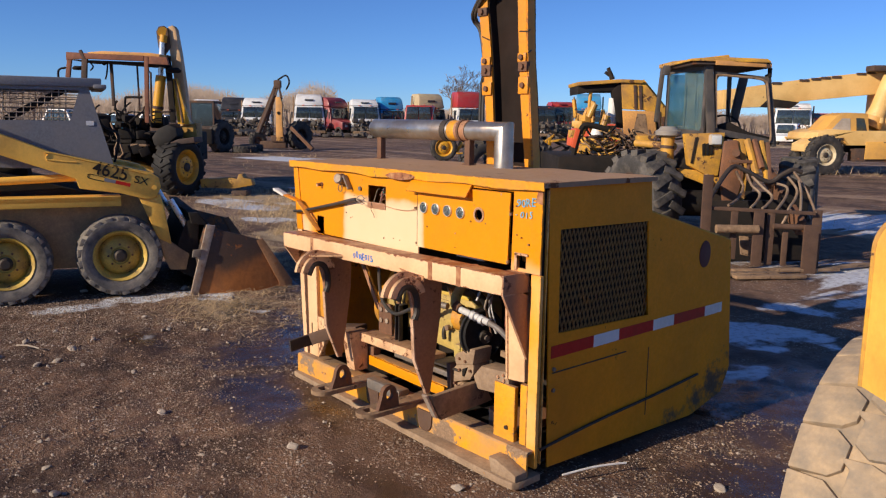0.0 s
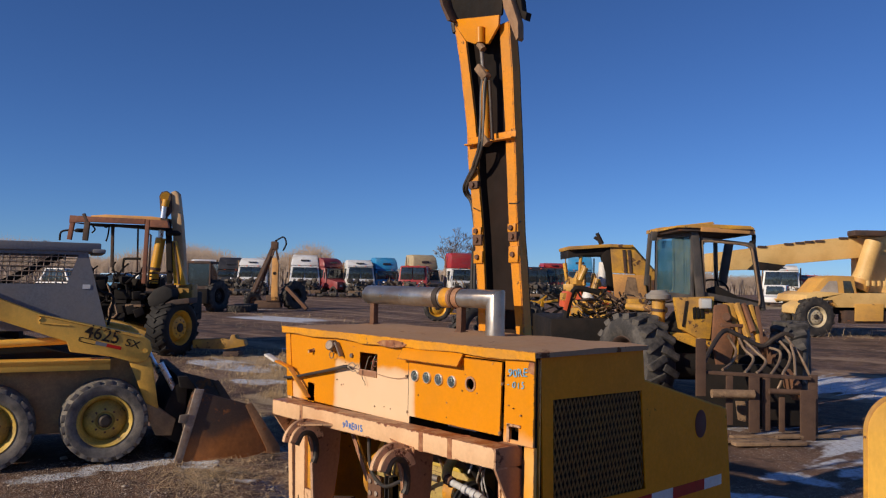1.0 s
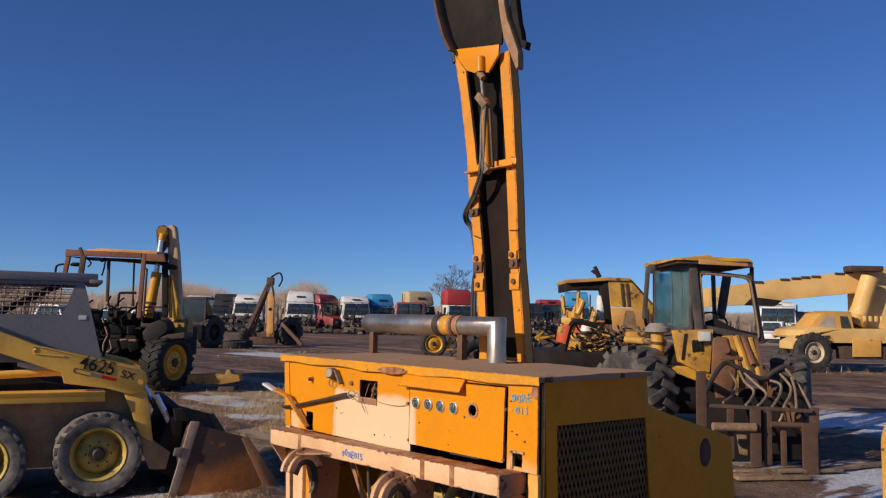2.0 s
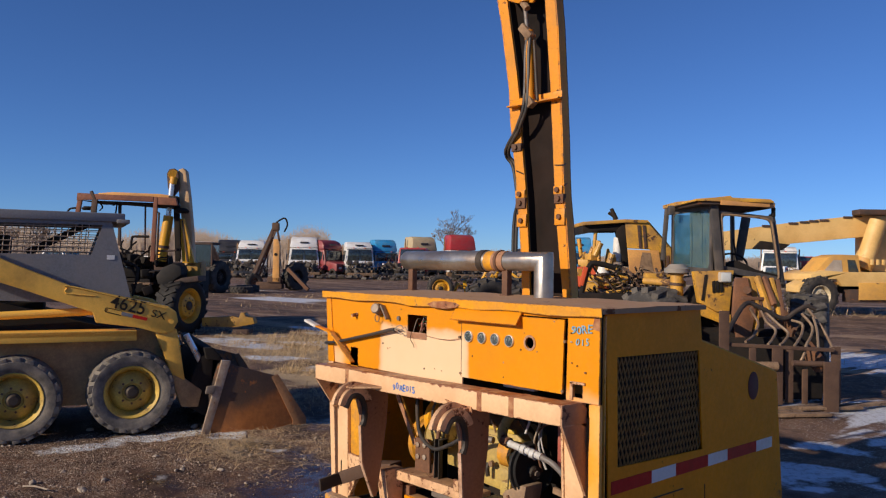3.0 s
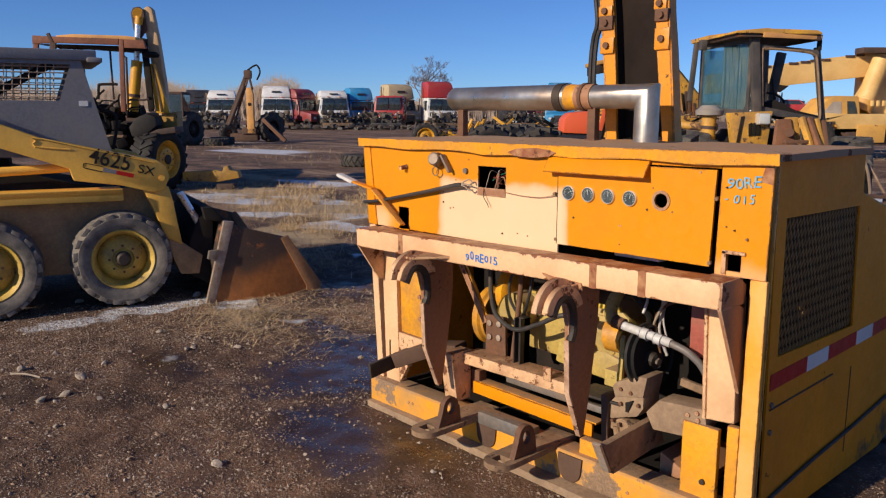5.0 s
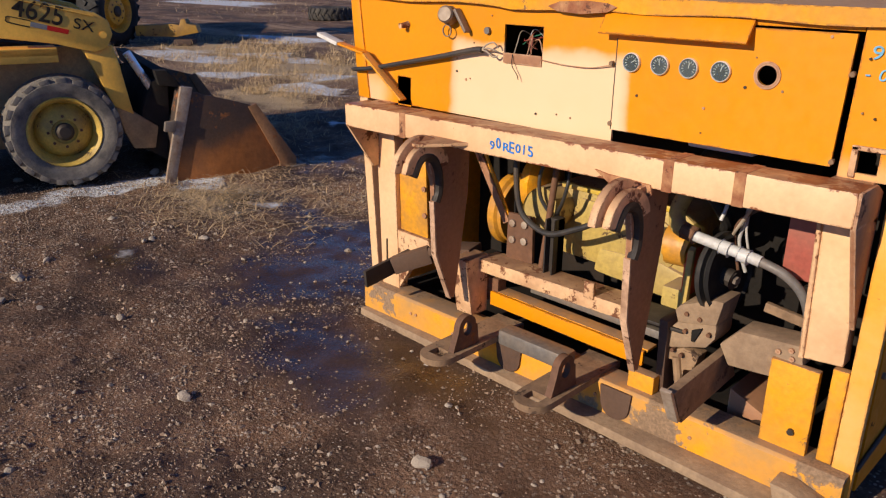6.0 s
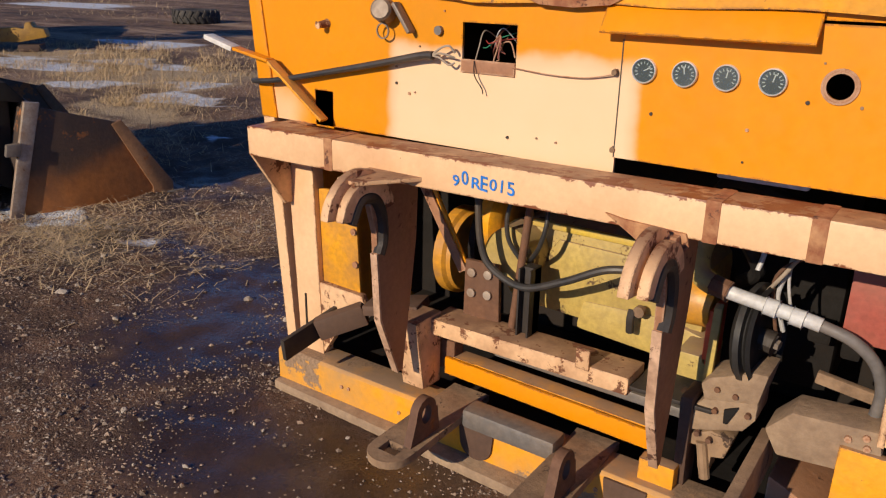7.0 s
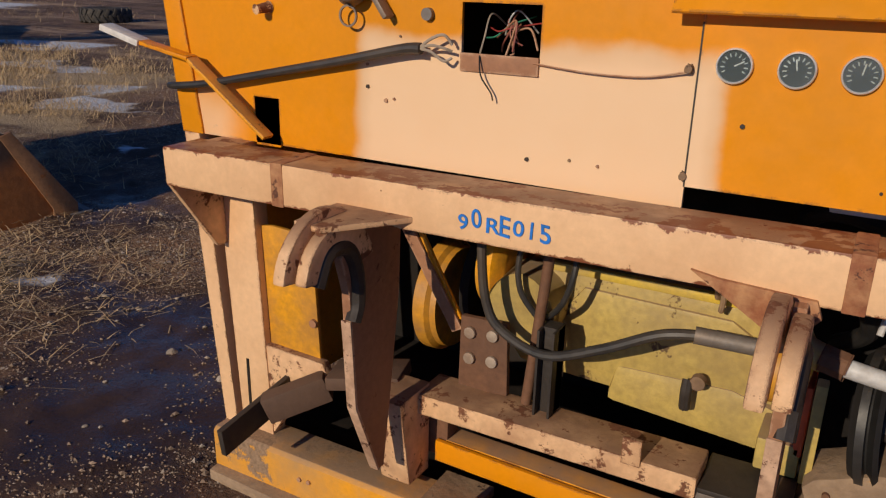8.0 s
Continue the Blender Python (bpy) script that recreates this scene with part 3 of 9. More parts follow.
    # drag marks and dried ruts, long across the yard
    mp = n.new("ShaderNodeMapping")
    mp.inputs["Rotation"].default_value = (0, 0, radians(-49.0))
    mp.inputs["Scale"].default_value = (0.10, 0.75, 1.0)
    l.new(tc.outputs["Object"], mp.inputs["Vector"])
    rut = n.new("ShaderNodeTexNoise")
    rut.inputs["Scale"].default_value, rut.inputs["Detail"].default_value, rut.inputs["Roughness"].default_value = 1.0, 8.0, 0.62
    l.new(mp.outputs["Vector"], rut.inputs["Vector"])
    far_f = attr("far")
    col = mix(math_of("MULTIPLY", ramp(rut.outputs["Fac"], 0.52, 0.66), far_f), col, (0.40, 0.265, 0.165))
    col = mix(math_of("MULTIPLY", ramp(rut.outputs["Fac"], 0.46, 0.36), far_f), col, (0.050, 0.030, 0.021))
    g = ramp(math_of("ADD", attr("grass"), math_of("MULTIPLY", tex(30.0, 4.0), 0.3)), 0.52, 0.85)
    col = mix(g, col, (0.44, 0.32, 0.185))
    w = ramp(math_of("ADD", attr("wet"), math_of("MULTIPLY", mid, 0.45)), 0.42, 0.98)
    dry = ramp(w, 0.15, 0.75, 1.0, 0.12)
    for f, tone in stony:
        col = mix(math_of("MULTIPLY", f, dry), col, tone)
    col = mix(ramp(w, 0.0, 1.0, 0.0, 0.80), col, (0.034, 0.021, 0.016))
    s = ramp(math_of("ADD", attr("snow"), math_of("MULTIPLY", mid, 0.35)), 0.66, 0.80)
    snow_col = mix(ramp(tex(18.0), 0.45, 0.75), (0.72, 0.74, 0.78), (0.34, 0.31, 0.29))
    col = mix(s, col, snow_col)
    l.new(col, b.inputs["Base Color"])
    rg = mix(w, 0.88, 0.24, "FLOAT")
    rg = mix(ramp(fine, 0.50, 0.74, 0.0, 0.6), rg, 0.6, "FLOAT")
    rg = mix(s, rg, 0.55, "FLOAT")
    l.new(rg, b.inputs["Roughness"])
    h = math_of("ADD", math_of("MULTIPLY", fine, 0.5), math_of("MULTIPLY", mid, 1.0))
    h = math_of("ADD", h, math_of("MULTIPLY", ramp(vor.outputs["Distance"], 0.0, 0.6, 1.0, 0.0), 0.10))
    for f, tone in stony:
        h = math_of("ADD", h, math_of("MULTIPLY", math_of("MULTIPLY", f, dry), 0.22))
    bp = n.new("ShaderNodeBump")
    bp.inputs["Distance"].default_value = 0.034
    l.new(h, bp.inputs["Height"])
    l.new(mix(w, 1.0, 0.16, "FLOAT"), bp.inputs["Strength"])
    l.new(bp.outputs["Normal"], b.inputs["Normal"])
    me.materials.append(m)
    return tagged(new("ground", me), "muddy brown gravel yard with wet patches, ruts and old snow", "ground", kind="structure")


build_ground()


# ---- the yellow engine unit with its loading chute ----
def left_x(z):
    return -1.055 + (1.35 - z) * 0.083


def spray_paint():
    """Yellow over cream: the cream shows where the yellow was sprayed thin."""
    m = M["yellow"].copy()
    m.name = "sprayed_yellow_over_cream"
    n, l = m.node_tree.nodes, m.node_tree.links
    b = n["Principled BSDF"]
    old = b.inputs["Base Color"].links[0].from_socket
    tc = n.new("ShaderNodeTexCoord")
    sep = n.new("ShaderNodeSeparateXYZ")
    l.new(tc.outputs["Object"], sep.inputs[0])
    nz = n.new("ShaderNodeTexNoise")
    nz.inputs["Scale"].default_value, nz.inputs["Detail"].default_value = 5.0, 4.0
    l.new(tc.outputs["Object"], nz.inputs["Vector"])

    def op(kind, a, c):
        x = n.new("ShaderNodeMath")
        x.operation = kind
        for sock, v in zip(x.inputs, (a, c)):
            if isinstance(v, float):
                sock.default_value = v
            else:
                l.new(v, sock)
        return x.outputs[0]

    def edge(src, at, soft):
        r = n.new("ShaderNodeMapRange")
        r.interpolation_type = "SMOOTHSTEP"
        r.inputs["From Min"].default_value, r.inputs["From Max"].default_value = at - soft, at + soft
        l.new(src, r.inputs["Value"])
        return r.outputs["Result"]

    wob = op("MULTIPLY", nz.outputs["Fac"], 0.09)
    x, z = op("ADD", sep.outputs["X"], wob), op("ADD", sep.outputs["Z"], wob)
    inside = op("MULTIPLY", edge(x, -0.445, 0.030), edge(op("SUBTRACT", 2.0, x), 2.0 - 0.285, 0.025))
    inside = op("MULTIPLY", inside, edge(op("SUBTRACT", 2.0, z), 2.0 - 1.225, 0.03))
    low = op("MULTIPLY", edge(op("SUBTRACT", 2.0, z), 2.0 - 1.07, 0.05), edge(op("SUBTRACT", 2.0, x), 2.0 + 0.80, 0.05))
    corner = op("MULTIPLY", op("MULTIPLY", edge(op("SUBTRACT", 2.0, z), 2.0 - 1.035, 0.03), edge(z, 0.62, 0.12)), edge(x, 0.90, 0.03))
    f = op("MAXIMUM", op("MAXIMUM", inside, op("MULTIPLY", low, 0.7)), op("MULTIPLY", corner, 0.4))
    mx = n.new("ShaderNodeMix")
    mx.data_type = "RGBA"
    l.new(f, mx.inputs[0])
    l.new(old, mx.inputs[6])
    cr = n.new("ShaderNodeMix")
    cr.data_type = "RGBA"
    l.new(nz.outputs["Fac"], cr.inputs[0])
    cr.inputs[6].default_value, cr.inputs[7].default_value = (0.82, 0.54, 0.31, 1), (0.86, 0.62, 0.40, 1)
    l.new(cr.outputs[2], mx.inputs[7])
    # pale grey overspray along the edge of the cream field
    band = op("MULTIPLY", op("MULTIPLY", inside, op("SUBTRACT", 1.0, inside)), 1.7)
    pale = n.new("ShaderNodeMix")
    pale.data_type = "RGBA"
    l.new(band, pale.inputs[0])
    l.new(mx.outputs[2], pale.inputs[6])
    pale.inputs[7].default_value = (0.74, 0.60, 0.42, 1)
    l.new(pale.outputs[2], b.inputs["Base Color"])
    return m


M["sprayed"] = spray_paint()
blower = thing("engine_unit", "yellow and cream snow blower unit with tall chute on mud", "snow blower")


def bp(name, bm, material, label="", parent=None):
    return part(name, bm, material, parent or blower, label)


def build_body():
    # front sheets
    bp("left_panel", prism([(-0.995, 0.93), (0.192, 0.93), (0.192, 1.328), (-1.0, 1.328)], "y", 0.0, 0.008,
                           holes=[rect(-0.253, -0.091, 1.142, 1.260), rect(-0.786, -0.714, 0.925, 1.036)]), "sprayed", "yellow sheet with a cream unpainted field")
    door = bp("gauge_door", prism([(0.1945, 0.972), (0.848, 0.972), (0.858, 1.300), (0.1945, 1.300)], "y", -0.010, 0.0,
                                  holes=[ring2(0.655, 1.182, 0.027, 24)]), "sprayed", "yellow instrument door")
    bp("right_panel", prism([(0.866, 0.950), (1.044, 0.950), (1.048, 1.328), (0.874, 1.328)], "y", -0.004, 0.006, holes=[rect(0.908, 0.958, 0.966, 1.024)]), "sprayed")
    bp("slot_collar", boxes((0.892, 0.908, -0.012, -0.004, 0.955, 1.034), (0.892, 0.974, -0.012, -0.004, 1.024, 1.036), w=0.002), "cream_worn", "bent cream slot edge")
    bp("corner_rust", prism([(1.006, 1.270), (1.046, 1.262), (1.047, 1.318), (1.018, 1.318)], "y", -0.0052, -0.004, 0), "rust_patch", "rusty corner")
    bp("header_strip", box(0.19, 0.87, -0.002, 0.008, 1.306, 1.328, 0.001), "yellow")
    bp("hole_ring", prism(ring2(0.655, 1.182, 0.036, 28), "y", -0.014, -0.010, holes=[ring2(0.655, 1.182, 0.026, 28)]), "brown", "rusty ring round the open gauge hole", door)
    bp("left_strip", prism([(-1.055, 1.328), (left_x(0.93), 0.93), (-0.952, 0.93), (-1.003, 1.328)], "y", -0.006, 0.05), "yellow")
    bp("corner_post", box(0.994, 1.052, -0.007, 0.014, 0.05, 0.948, 0.004), "post_yellow", "yellow corner post with thin paint")
    # black filler: stands in for the shade in the corner gap
    bp("corner_core", box(1.000, 1.034, 0.016, 0.055, 0.05, 1.326, 0.0), "soot_shade")
    bp("sheet_lip", box(1.030, 1.047, 0.034, 0.042, 0.06, 1.326, 0.002), "post_yellow", "folded side sheet lip")
    # visor over the gauges
    bp("visor", prism([(-0.012, 1.322), (-0.055, 1.262), (-0.050, 1.258), (-0.006, 1.314)], "x", 0.15, 0.605, 0.0008), "yellow", "bent yellow sheet visor")
    # hood
    hood = bm = bmesh.new()
    cols, rows_ = 22, 10
    grid = [[bm.verts.new((-1.068 + 2.134 * i / cols, -0.022 + 0.842 * j / rows_, 1.360 + 0.005 * math.sin(i * 1.3) * math.sin(j * 0.9) + 0.004 * noise.noise(Vector((i * 0.7, j * 0.7, 0))))) for i in range(cols + 1)] for j in range(rows_ + 1)]
    for j in range(rows_):
        for i in range(cols):
            bm.faces.new((grid[j][i], grid[j][i + 1], grid[j + 1][i + 1], grid[j + 1][i]))
    out = bmesh.ops.extrude_face_region(bm, geom=list(bm.faces))
    for v in out["geom"]:
        if isinstance(v, bmesh.types.BMVert):
            v.co.z = 1.336
    bp("hood_top", hood, "hood", "flat brown weathered hood sheet")
    lip = bmesh.new()
    pts = [(-1.07 + 2.14 * i / 30, 0.004 * math.sin(i * 0.9) - (0.006 if 11 < i < 17 else 0)) for i in range(31)]
    ring = [lip.verts.new((x, -0.028, 1.362)) for x, d in pts] + [lip.verts.new((x, -0.024, 1.320 + d)) for x, d in reversed(pts)]
    lip.faces.new(ring)
    out = bmesh.ops.extrude_face_region(lip, geom=list(lip.faces))
    for v in out["geom"]:
        if isinstance(v, bmesh.types.BMVert):
            v.co.y += 0.005
    bp("hood_lip", lip, "yellow_worn", "dented yellow front lip", )
    bp("lip_rust", prism([(-0.058, 1.327), (-0.012, 1.343), (0.084, 1.349), (0.16, 1.344), (0.194, 1.334), (0.162, 1.318), (0.07, 1.309), (-0.019, 1.313)], "y", -0.0295, -0.028, 0), "rust_patch", "peeled rusty patch on the lip")
    # side sheets
    side_line = [(0.043, 1.334), (0.805, 1.334), (0.82, 1.178), (1.20, 1.075), (1.62, 0.962), (1.655, 0.60), (1.70, 0.20), (1.62, 0.06), (1.30, -0.01), (0.09, 0.03)]
    grille_hole = [(0.135, 0.665), (0.835, 0.645), (0.795, 1.135), (0.125, 1.145)]
    right = bp("side_sheet", prism(side_line, "x", 1.036, 1.044, holes=[grille_hole]), "side", "yellow side sheet with dents and chipped paint")
    bp("side_sheet", prism([(y, z) for y, z in side_line], "x", -1.055, -1.045), "yellow_worn")
    # expanded-metal grille
    g = bmesh.new()
    pitch_y, pitch_z = 0.0285, 0.0375
    for j in range(15):
        z = 0.648 + j * pitch_z
        for i in range(25):
            y = 0.125 + i * pitch_y + (pitch_y / 2 if j % 2 else 0)
            for s in (-1, 1):
                p, q = Vector((1.030, y, z)), Vector((1.034, y + s * pitch_y / 2, z + pitch_z))
                d = q - p
                sd = Vector((0, d.z, -d.y)).normalized() * 0.0034
                t = Vector((0.004, 0, 0))
                vs = [g.verts.new(p + sd), g.verts.new(q + sd), g.verts.new(q - sd), g.verts.new(p - sd),
                      g.verts.new(p + sd + t), g.verts.new(q + sd + t), g.verts.new(q - sd + t), g.verts.new(p - sd + t)]
                for f in ((0, 1, 2, 3), (7, 6, 5, 4), (0, 4, 5, 1), (2, 6, 7, 3)):
                    g.faces.new([vs[k] for k in f])
    bp("grille", g, "grille", "brown expanded-metal grille", right)
    bp("radiator_core", box(0.96, 1.0, 0.10, 0.86, 0.62, 1.18, 0.0), "soot_shade")
    # reflective tape, red and white in turn
    y0 = 0.088
    for i, (wd, c) in enumerate(((0.305, "red_tape"), (0.20, "white_tape"), (0.29, "red_tape"), (0.19, "white_tape"), (0.305, "red_tape"), (0.18, "white_tape"))):
        za, zb = 0.583 + 0.0 * i, 0.583
        bp("tape", prism([(y0, 0.553), (y0 + wd, 0.555), (y0 + wd, 0.612), (y0, 0.611)], "x", 1.044, 1.0465, 0), c, ("red" if c[0] == "r" else "white") + " reflective tape", right)
        y0 += wd + 0.001
    bp("badge", prism(ring2(1.345, 0.912, 0.055, 28, rz=0.075), "x", 1.044, 1.0475, 0.001), "badge", "dark red oval badge", right)
    bp("side_rod", tube([(1.050, 0.03, 0.135), (1.052, 0.45, 0.172), (1.052, 0.95, 0.198), (1.052, 1.34, 0.226)], 0.007, 8), "dark_steel", "thin dark rod", right)
    bp("seam", box(1.044, 1.047, 0.10, 0.66, 0.480, 0.486, 0.0), "dark_steel", "", right)
    bp("seam", box(1.044, 1.0465, 0.855, 0.859, 0.10, 0.47, 0.0), "dark_steel", "", right)
    bp("rivet", rod((1.044, 0.11, 0.40), (1.052, 0.11, 0.40), 0.010, seg=12), "grey_steel", "", right)
    bp("rivet", rod((1.044, 0.11, 0.50), (1.052, 0.11, 0.50), 0.010, seg=12), "grey_steel", "", right)
    # blower housing behind the hood
    bp("rear_cover", prism([(0.815, 1.19), (0.815, 1.17), (1.62, 0.945), (1.65, 0.60), (1.69, 0.20), (1.61, 0.06), (1.63, 0.05), (1.715, 0.20), (1.665, 0.61), (1.632, 0.97)], "x", -1.045, 1.035, 0.0), "yellow_worn", "sloping yellow rear cover")
    # bulkhead and floor are near black in place of the shade under the hood
    bp("rear_bulkhead", box(-1.04, 1.03, 0.79, 0.80, 0.05, 1.33, 0.0), "soot_shade")
    bp("bay_floor", box(-0.95, 1.03, 0.0, 0.79, 0.06, 0.075, 0.0), "soot_shade")


def scuffed(m):
    """Dark scrapes through the paint along the low rear corner of the side sheet."""
    n, l = m.node_tree.nodes, m.node_tree.links
    b = n["Principled BSDF"]
    old = b.inputs["Base Color"].links[0].from_socket
    tc = n.new("ShaderNodeTexCoord")
    sep = n.new("ShaderNodeSeparateXYZ")
    l.new(tc.outputs["Object"], sep.inputs[0])
    nz = n.new("ShaderNodeTexNoise")
    nz.inputs["Scale"].default_value, nz.inputs["Detail"].default_value, nz.inputs["Roughness"].default_value = 5.0, 9.0, 0.72
    l.new(tc.outputs["Object"], nz.inputs["Vector"])
    low = n.new("ShaderNodeMath")
    low.operation = "MULTIPLY_ADD"
    l.new(sep.outputs["Z"], low.inputs[0])
    low.inputs[1].default_value, low.inputs[2].default_value = -0.55, -0.24
    far = n.new("ShaderNodeMath")
    far.operation = "MULTIPLY_ADD"
    l.new(sep.outputs["Y"], far.inputs[0])
    far.inputs[1].default_value = 0.25
    l.new(low.outputs[0], far.inputs[2])
    both = n.new("ShaderNodeMath")
    both.operation = "ADD"
    l.new(far.outputs[0], both.inputs[0])
    l.new(nz.outputs["Fac"], both.inputs[1])
    r = n.new("ShaderNodeMapRange")
    r.inputs["From Min"].default_value, r.inputs["From Max"].default_value = 0.55, 0.66
    l.new(both.outputs[0], r.inputs["Value"])
    mx = n.new("ShaderNodeMix")
    mx.data_type = "RGBA"
    l.new(r.outputs["Result"], mx.inputs[0])
    l.new(old, mx.inputs[6])
    mx.inputs[7].default_value = (0.15, 0.085, 0.045, 1)
    l.new(mx.outputs[2], b.inputs["Base Color"])


def grille_and_hood_paint():
    M["edge_wear"] = mat("chipped_edge", (0.62, 0.40, 0.26), 0.55, dirt=(0.24, 0.12, 0.07), dirt_amt=0.5, dirt_scale=14.0, rust=(0.16, 0.07, 0.04), rust_amt=0.5, rust_scale=22.0, bump=0.15)
    M["sill"] = mat("muddy_yellow_sill", (0.84, 0.355, 0.008), 0.55, dirt=(0.46, 0.27, 0.11), dirt_amt=0.50, dirt_scale=4.0, rust=(0.33, 0.215, 0.13), rust_amt=0.50, rust_scale=3.2, vary=0.08, bump=0.15, settle=(0.33, 0.22, 0.14))
    M["dry_mud"] = mat("dried_mud_on_steel", (0.36, 0.25, 0.155), 0.9, dirt=(0.20, 0.13, 0.085), dirt_amt=0.55, dirt_scale=6.0, rust=(0.62, 0.27, 0.03), rust_amt=0.20, rust_scale=10.0, bump=0.35)
    M["post_yellow"] = mat("thin_yellow_paint", (0.84, 0.37, 0.03), 0.45, dirt=(0.86, 0.52, 0.20), dirt_amt=0.5, dirt_scale=2.2, rust=(0.22, 0.10, 0.05), rust_amt=0.18, rust_scale=12.0, vary=0.05, bump=0.04, edge=(0.24, 0.09, 0.03))
    M["rust_patch"] = mat("peeled_rust_patch", (0.28, 0.10, 0.045), 0.8, dirt=(0.55, 0.30, 0.14), dirt_amt=0.5, dirt_scale=22.0, rust=(0.15, 0.06, 0.035), rust_amt=0.45, rust_scale=18.0, bump=0.2)
    M["dark_rust"] = mat("dark_rusty_steel", (0.085, 0.046, 0.030), 0.8, dirt=(0.14, 0.080, 0.05), dirt_amt=0.5, dirt_scale=6.0, bump=0.2)
    M["hood"] = mat("weathered_hood", (0.42, 0.245, 0.130), 0.8, spec=0.2, dirt=(0.44, 0.29, 0.18), dirt_amt=0.55, dirt_scale=2.2, rust=(0.20, 0.085, 0.04), rust_amt=0.34, rust_scale=4.0, vary=0.12, bump=0.12)
    M["grille"] = mat("brown_grille", (0.27, 0.135, 0.03), 0.6, dirt=(0.13, 0.07, 0.025), dirt_amt=0.4, bump=0.0)
    # redder and brighter than the front yellow, to lift the shaded side by paint
    M["side"] = mat("shade_lifted_yellow_side", (0.88, 0.305, 0.004), 0.6, spec=0.25, dirt=(0.60, 0.22, 0.012), dirt_amt=0.5, dirt_scale=1.5, rust=(0.10, 0.045, 0.02), rust_amt=0.20, rust_scale=5.0, vary=0.07, bump=0.06)
    scuffed(M["side"])
    # brighter than the casing: the light along the rib is in its paint
    M["rib_yellow"] = mat("lit_yellow_rib", (0.72, 0.50, 0.05), 0.45, dirt=(0.36, 0.26, 0.12), dirt_amt=0.45, dirt_scale=5.0, bump=0.06)
    M["badge"] = mat("dark_red_badge", (0.10, 0.018, 0.022), 0.75, dirt=(0.20, 0.10, 0.06), dirt_amt=0.4, bump=0.0)


def build_gauges():
    for x, turn in ((0.250, 30), (0.343, 100), (0.433, 80), (0.528, 75)):
        g = bp("gauge", lathe([(0.001, 0.0), (0.0285, 0.0), (0.0290, 0.006), (0.0278, 0.0095), (0.0262, 0.0105), (0.0252, 0.0085), (0.0248, 0.004), (0.001, 0.004)], 28, pose(x, -0.010, 1.180, 90, 0, 0)), "bezel", "round chrome-rimmed gauge")
        bp("dial", rod((x, -0.0142, 1.180), (x, -0.0155, 1.180), 0.0248, seg=28), "dial", "", g)
        marks = bmesh.new()
        for k in range(11):
            a = radians(210 - k * 24)
            merge(marks, beam((x + 0.015 * math.cos(a), -0.0165, 1.180 + 0.015 * math.sin(a)), (x + 0.021 * math.cos(a), -0.0165, 1.180 + 0.021 * math.sin(a)), 0.002, 0.002, 0, (0, 1, 0)))
        a = radians(turn)
        merge(marks, beam((x, -0.0168, 1.180), (x + 0.017 * math.cos(a), -0.0168, 1.180 + 0.017 * math.sin(a)), 0.0022, 0.002, 0, (0, 1, 0)))
        bp("needle", marks, "white_pl", "", g)
        gl = bp("gauge_glass", rod((x, -0.0175, 1.180), (x, -0.0180, 1.180), 0.0250, seg=28), "gauge_glass", "", g)
        gl.visible_shadow = False
    bp("door_seam", box(0.1922, 0.1952, -0.0108, 0.0, 0.972, 1.245, 0.0), "dark_steel")
    # hinges and screws
    for x, z in ((0.178, 1.17), (0.19, 0.99), (0.862, 1.205), (0.85, 0.985)):
        bp("hinge_bolt", rod((x, -0.002, z), (x, -0.015, z), 0.007, seg=14, w=0.002), "dusty_steel")
    rnd = random.Random(4)
    for x, z in ((-0.47, 1.13), (-0.47, 1.085), (-0.405, 1.065), (-0.39, 1.19), (-0.425, 1.06), (-0.02, 0.988), (0.035, 0.984), (-0.105, 0.979), (-0.31, 1.285),
                 (0.275, 1.085), (0.49, 1.075), (0.49, 1.005), (0.70, 1.145), (0.60, 1.145), (0.62, 1.225), (0.895, 1.245), (0.985, 1.265), (0.93, 1.105), (0.90, 1.115), (0.80, 1.29), (0.975, 1.08)):
        bp("screw", rod((x, 0.0, z), (x, -0.004 if x < 0.19 else -0.013, z), 0.0022 + 0.0022 * rnd.random(), seg=10), rnd.choice(("brown", "dark_steel", "dusty_steel")))
    # drain socket on its bracket
    s = bp("socket", lathe([(0.001, 0), (0.030, 0), (0.034, 0.012), (0.028, 0.03), (0.030, 0.05), (0.024, 0.058), (0.001, 0.058)], 24, pose(-0.505, 0.0, 1.274, 80, 0, 20)), "grey_steel", "grey capped power socket")
    bp("bracket", beam((-0.46, -0.02, 1.30), (-0.405, -0.02, 1.225), 0.03, 0.012), "grey_steel", "", s)
    bp("ring", prism(ring2(-0.50, 1.225, 0.022, 20), "y", -0.026, -0.022, 0, holes=[ring2(-0.50, 1.225, 0.018, 20)]), "grey_steel", "", s)
    bp("knob", rod((-0.728, 0.0, 1.232), (-0.735, -0.035, 1.228), 0.012, 0.009, seg=14, w=0.002), "cream_worn")
    bp("knob", rod((-0.325, 0.0, 1.235), (-0.325, -0.012, 1.235), 0.012, seg=14), "grey_steel")
    # torn-out instrument opening: plate and loose wires
    bp("opening_plate", box(-0.253, -0.091, -0.006, 0.0, 1.134, 1.168, 0.001), "brown")
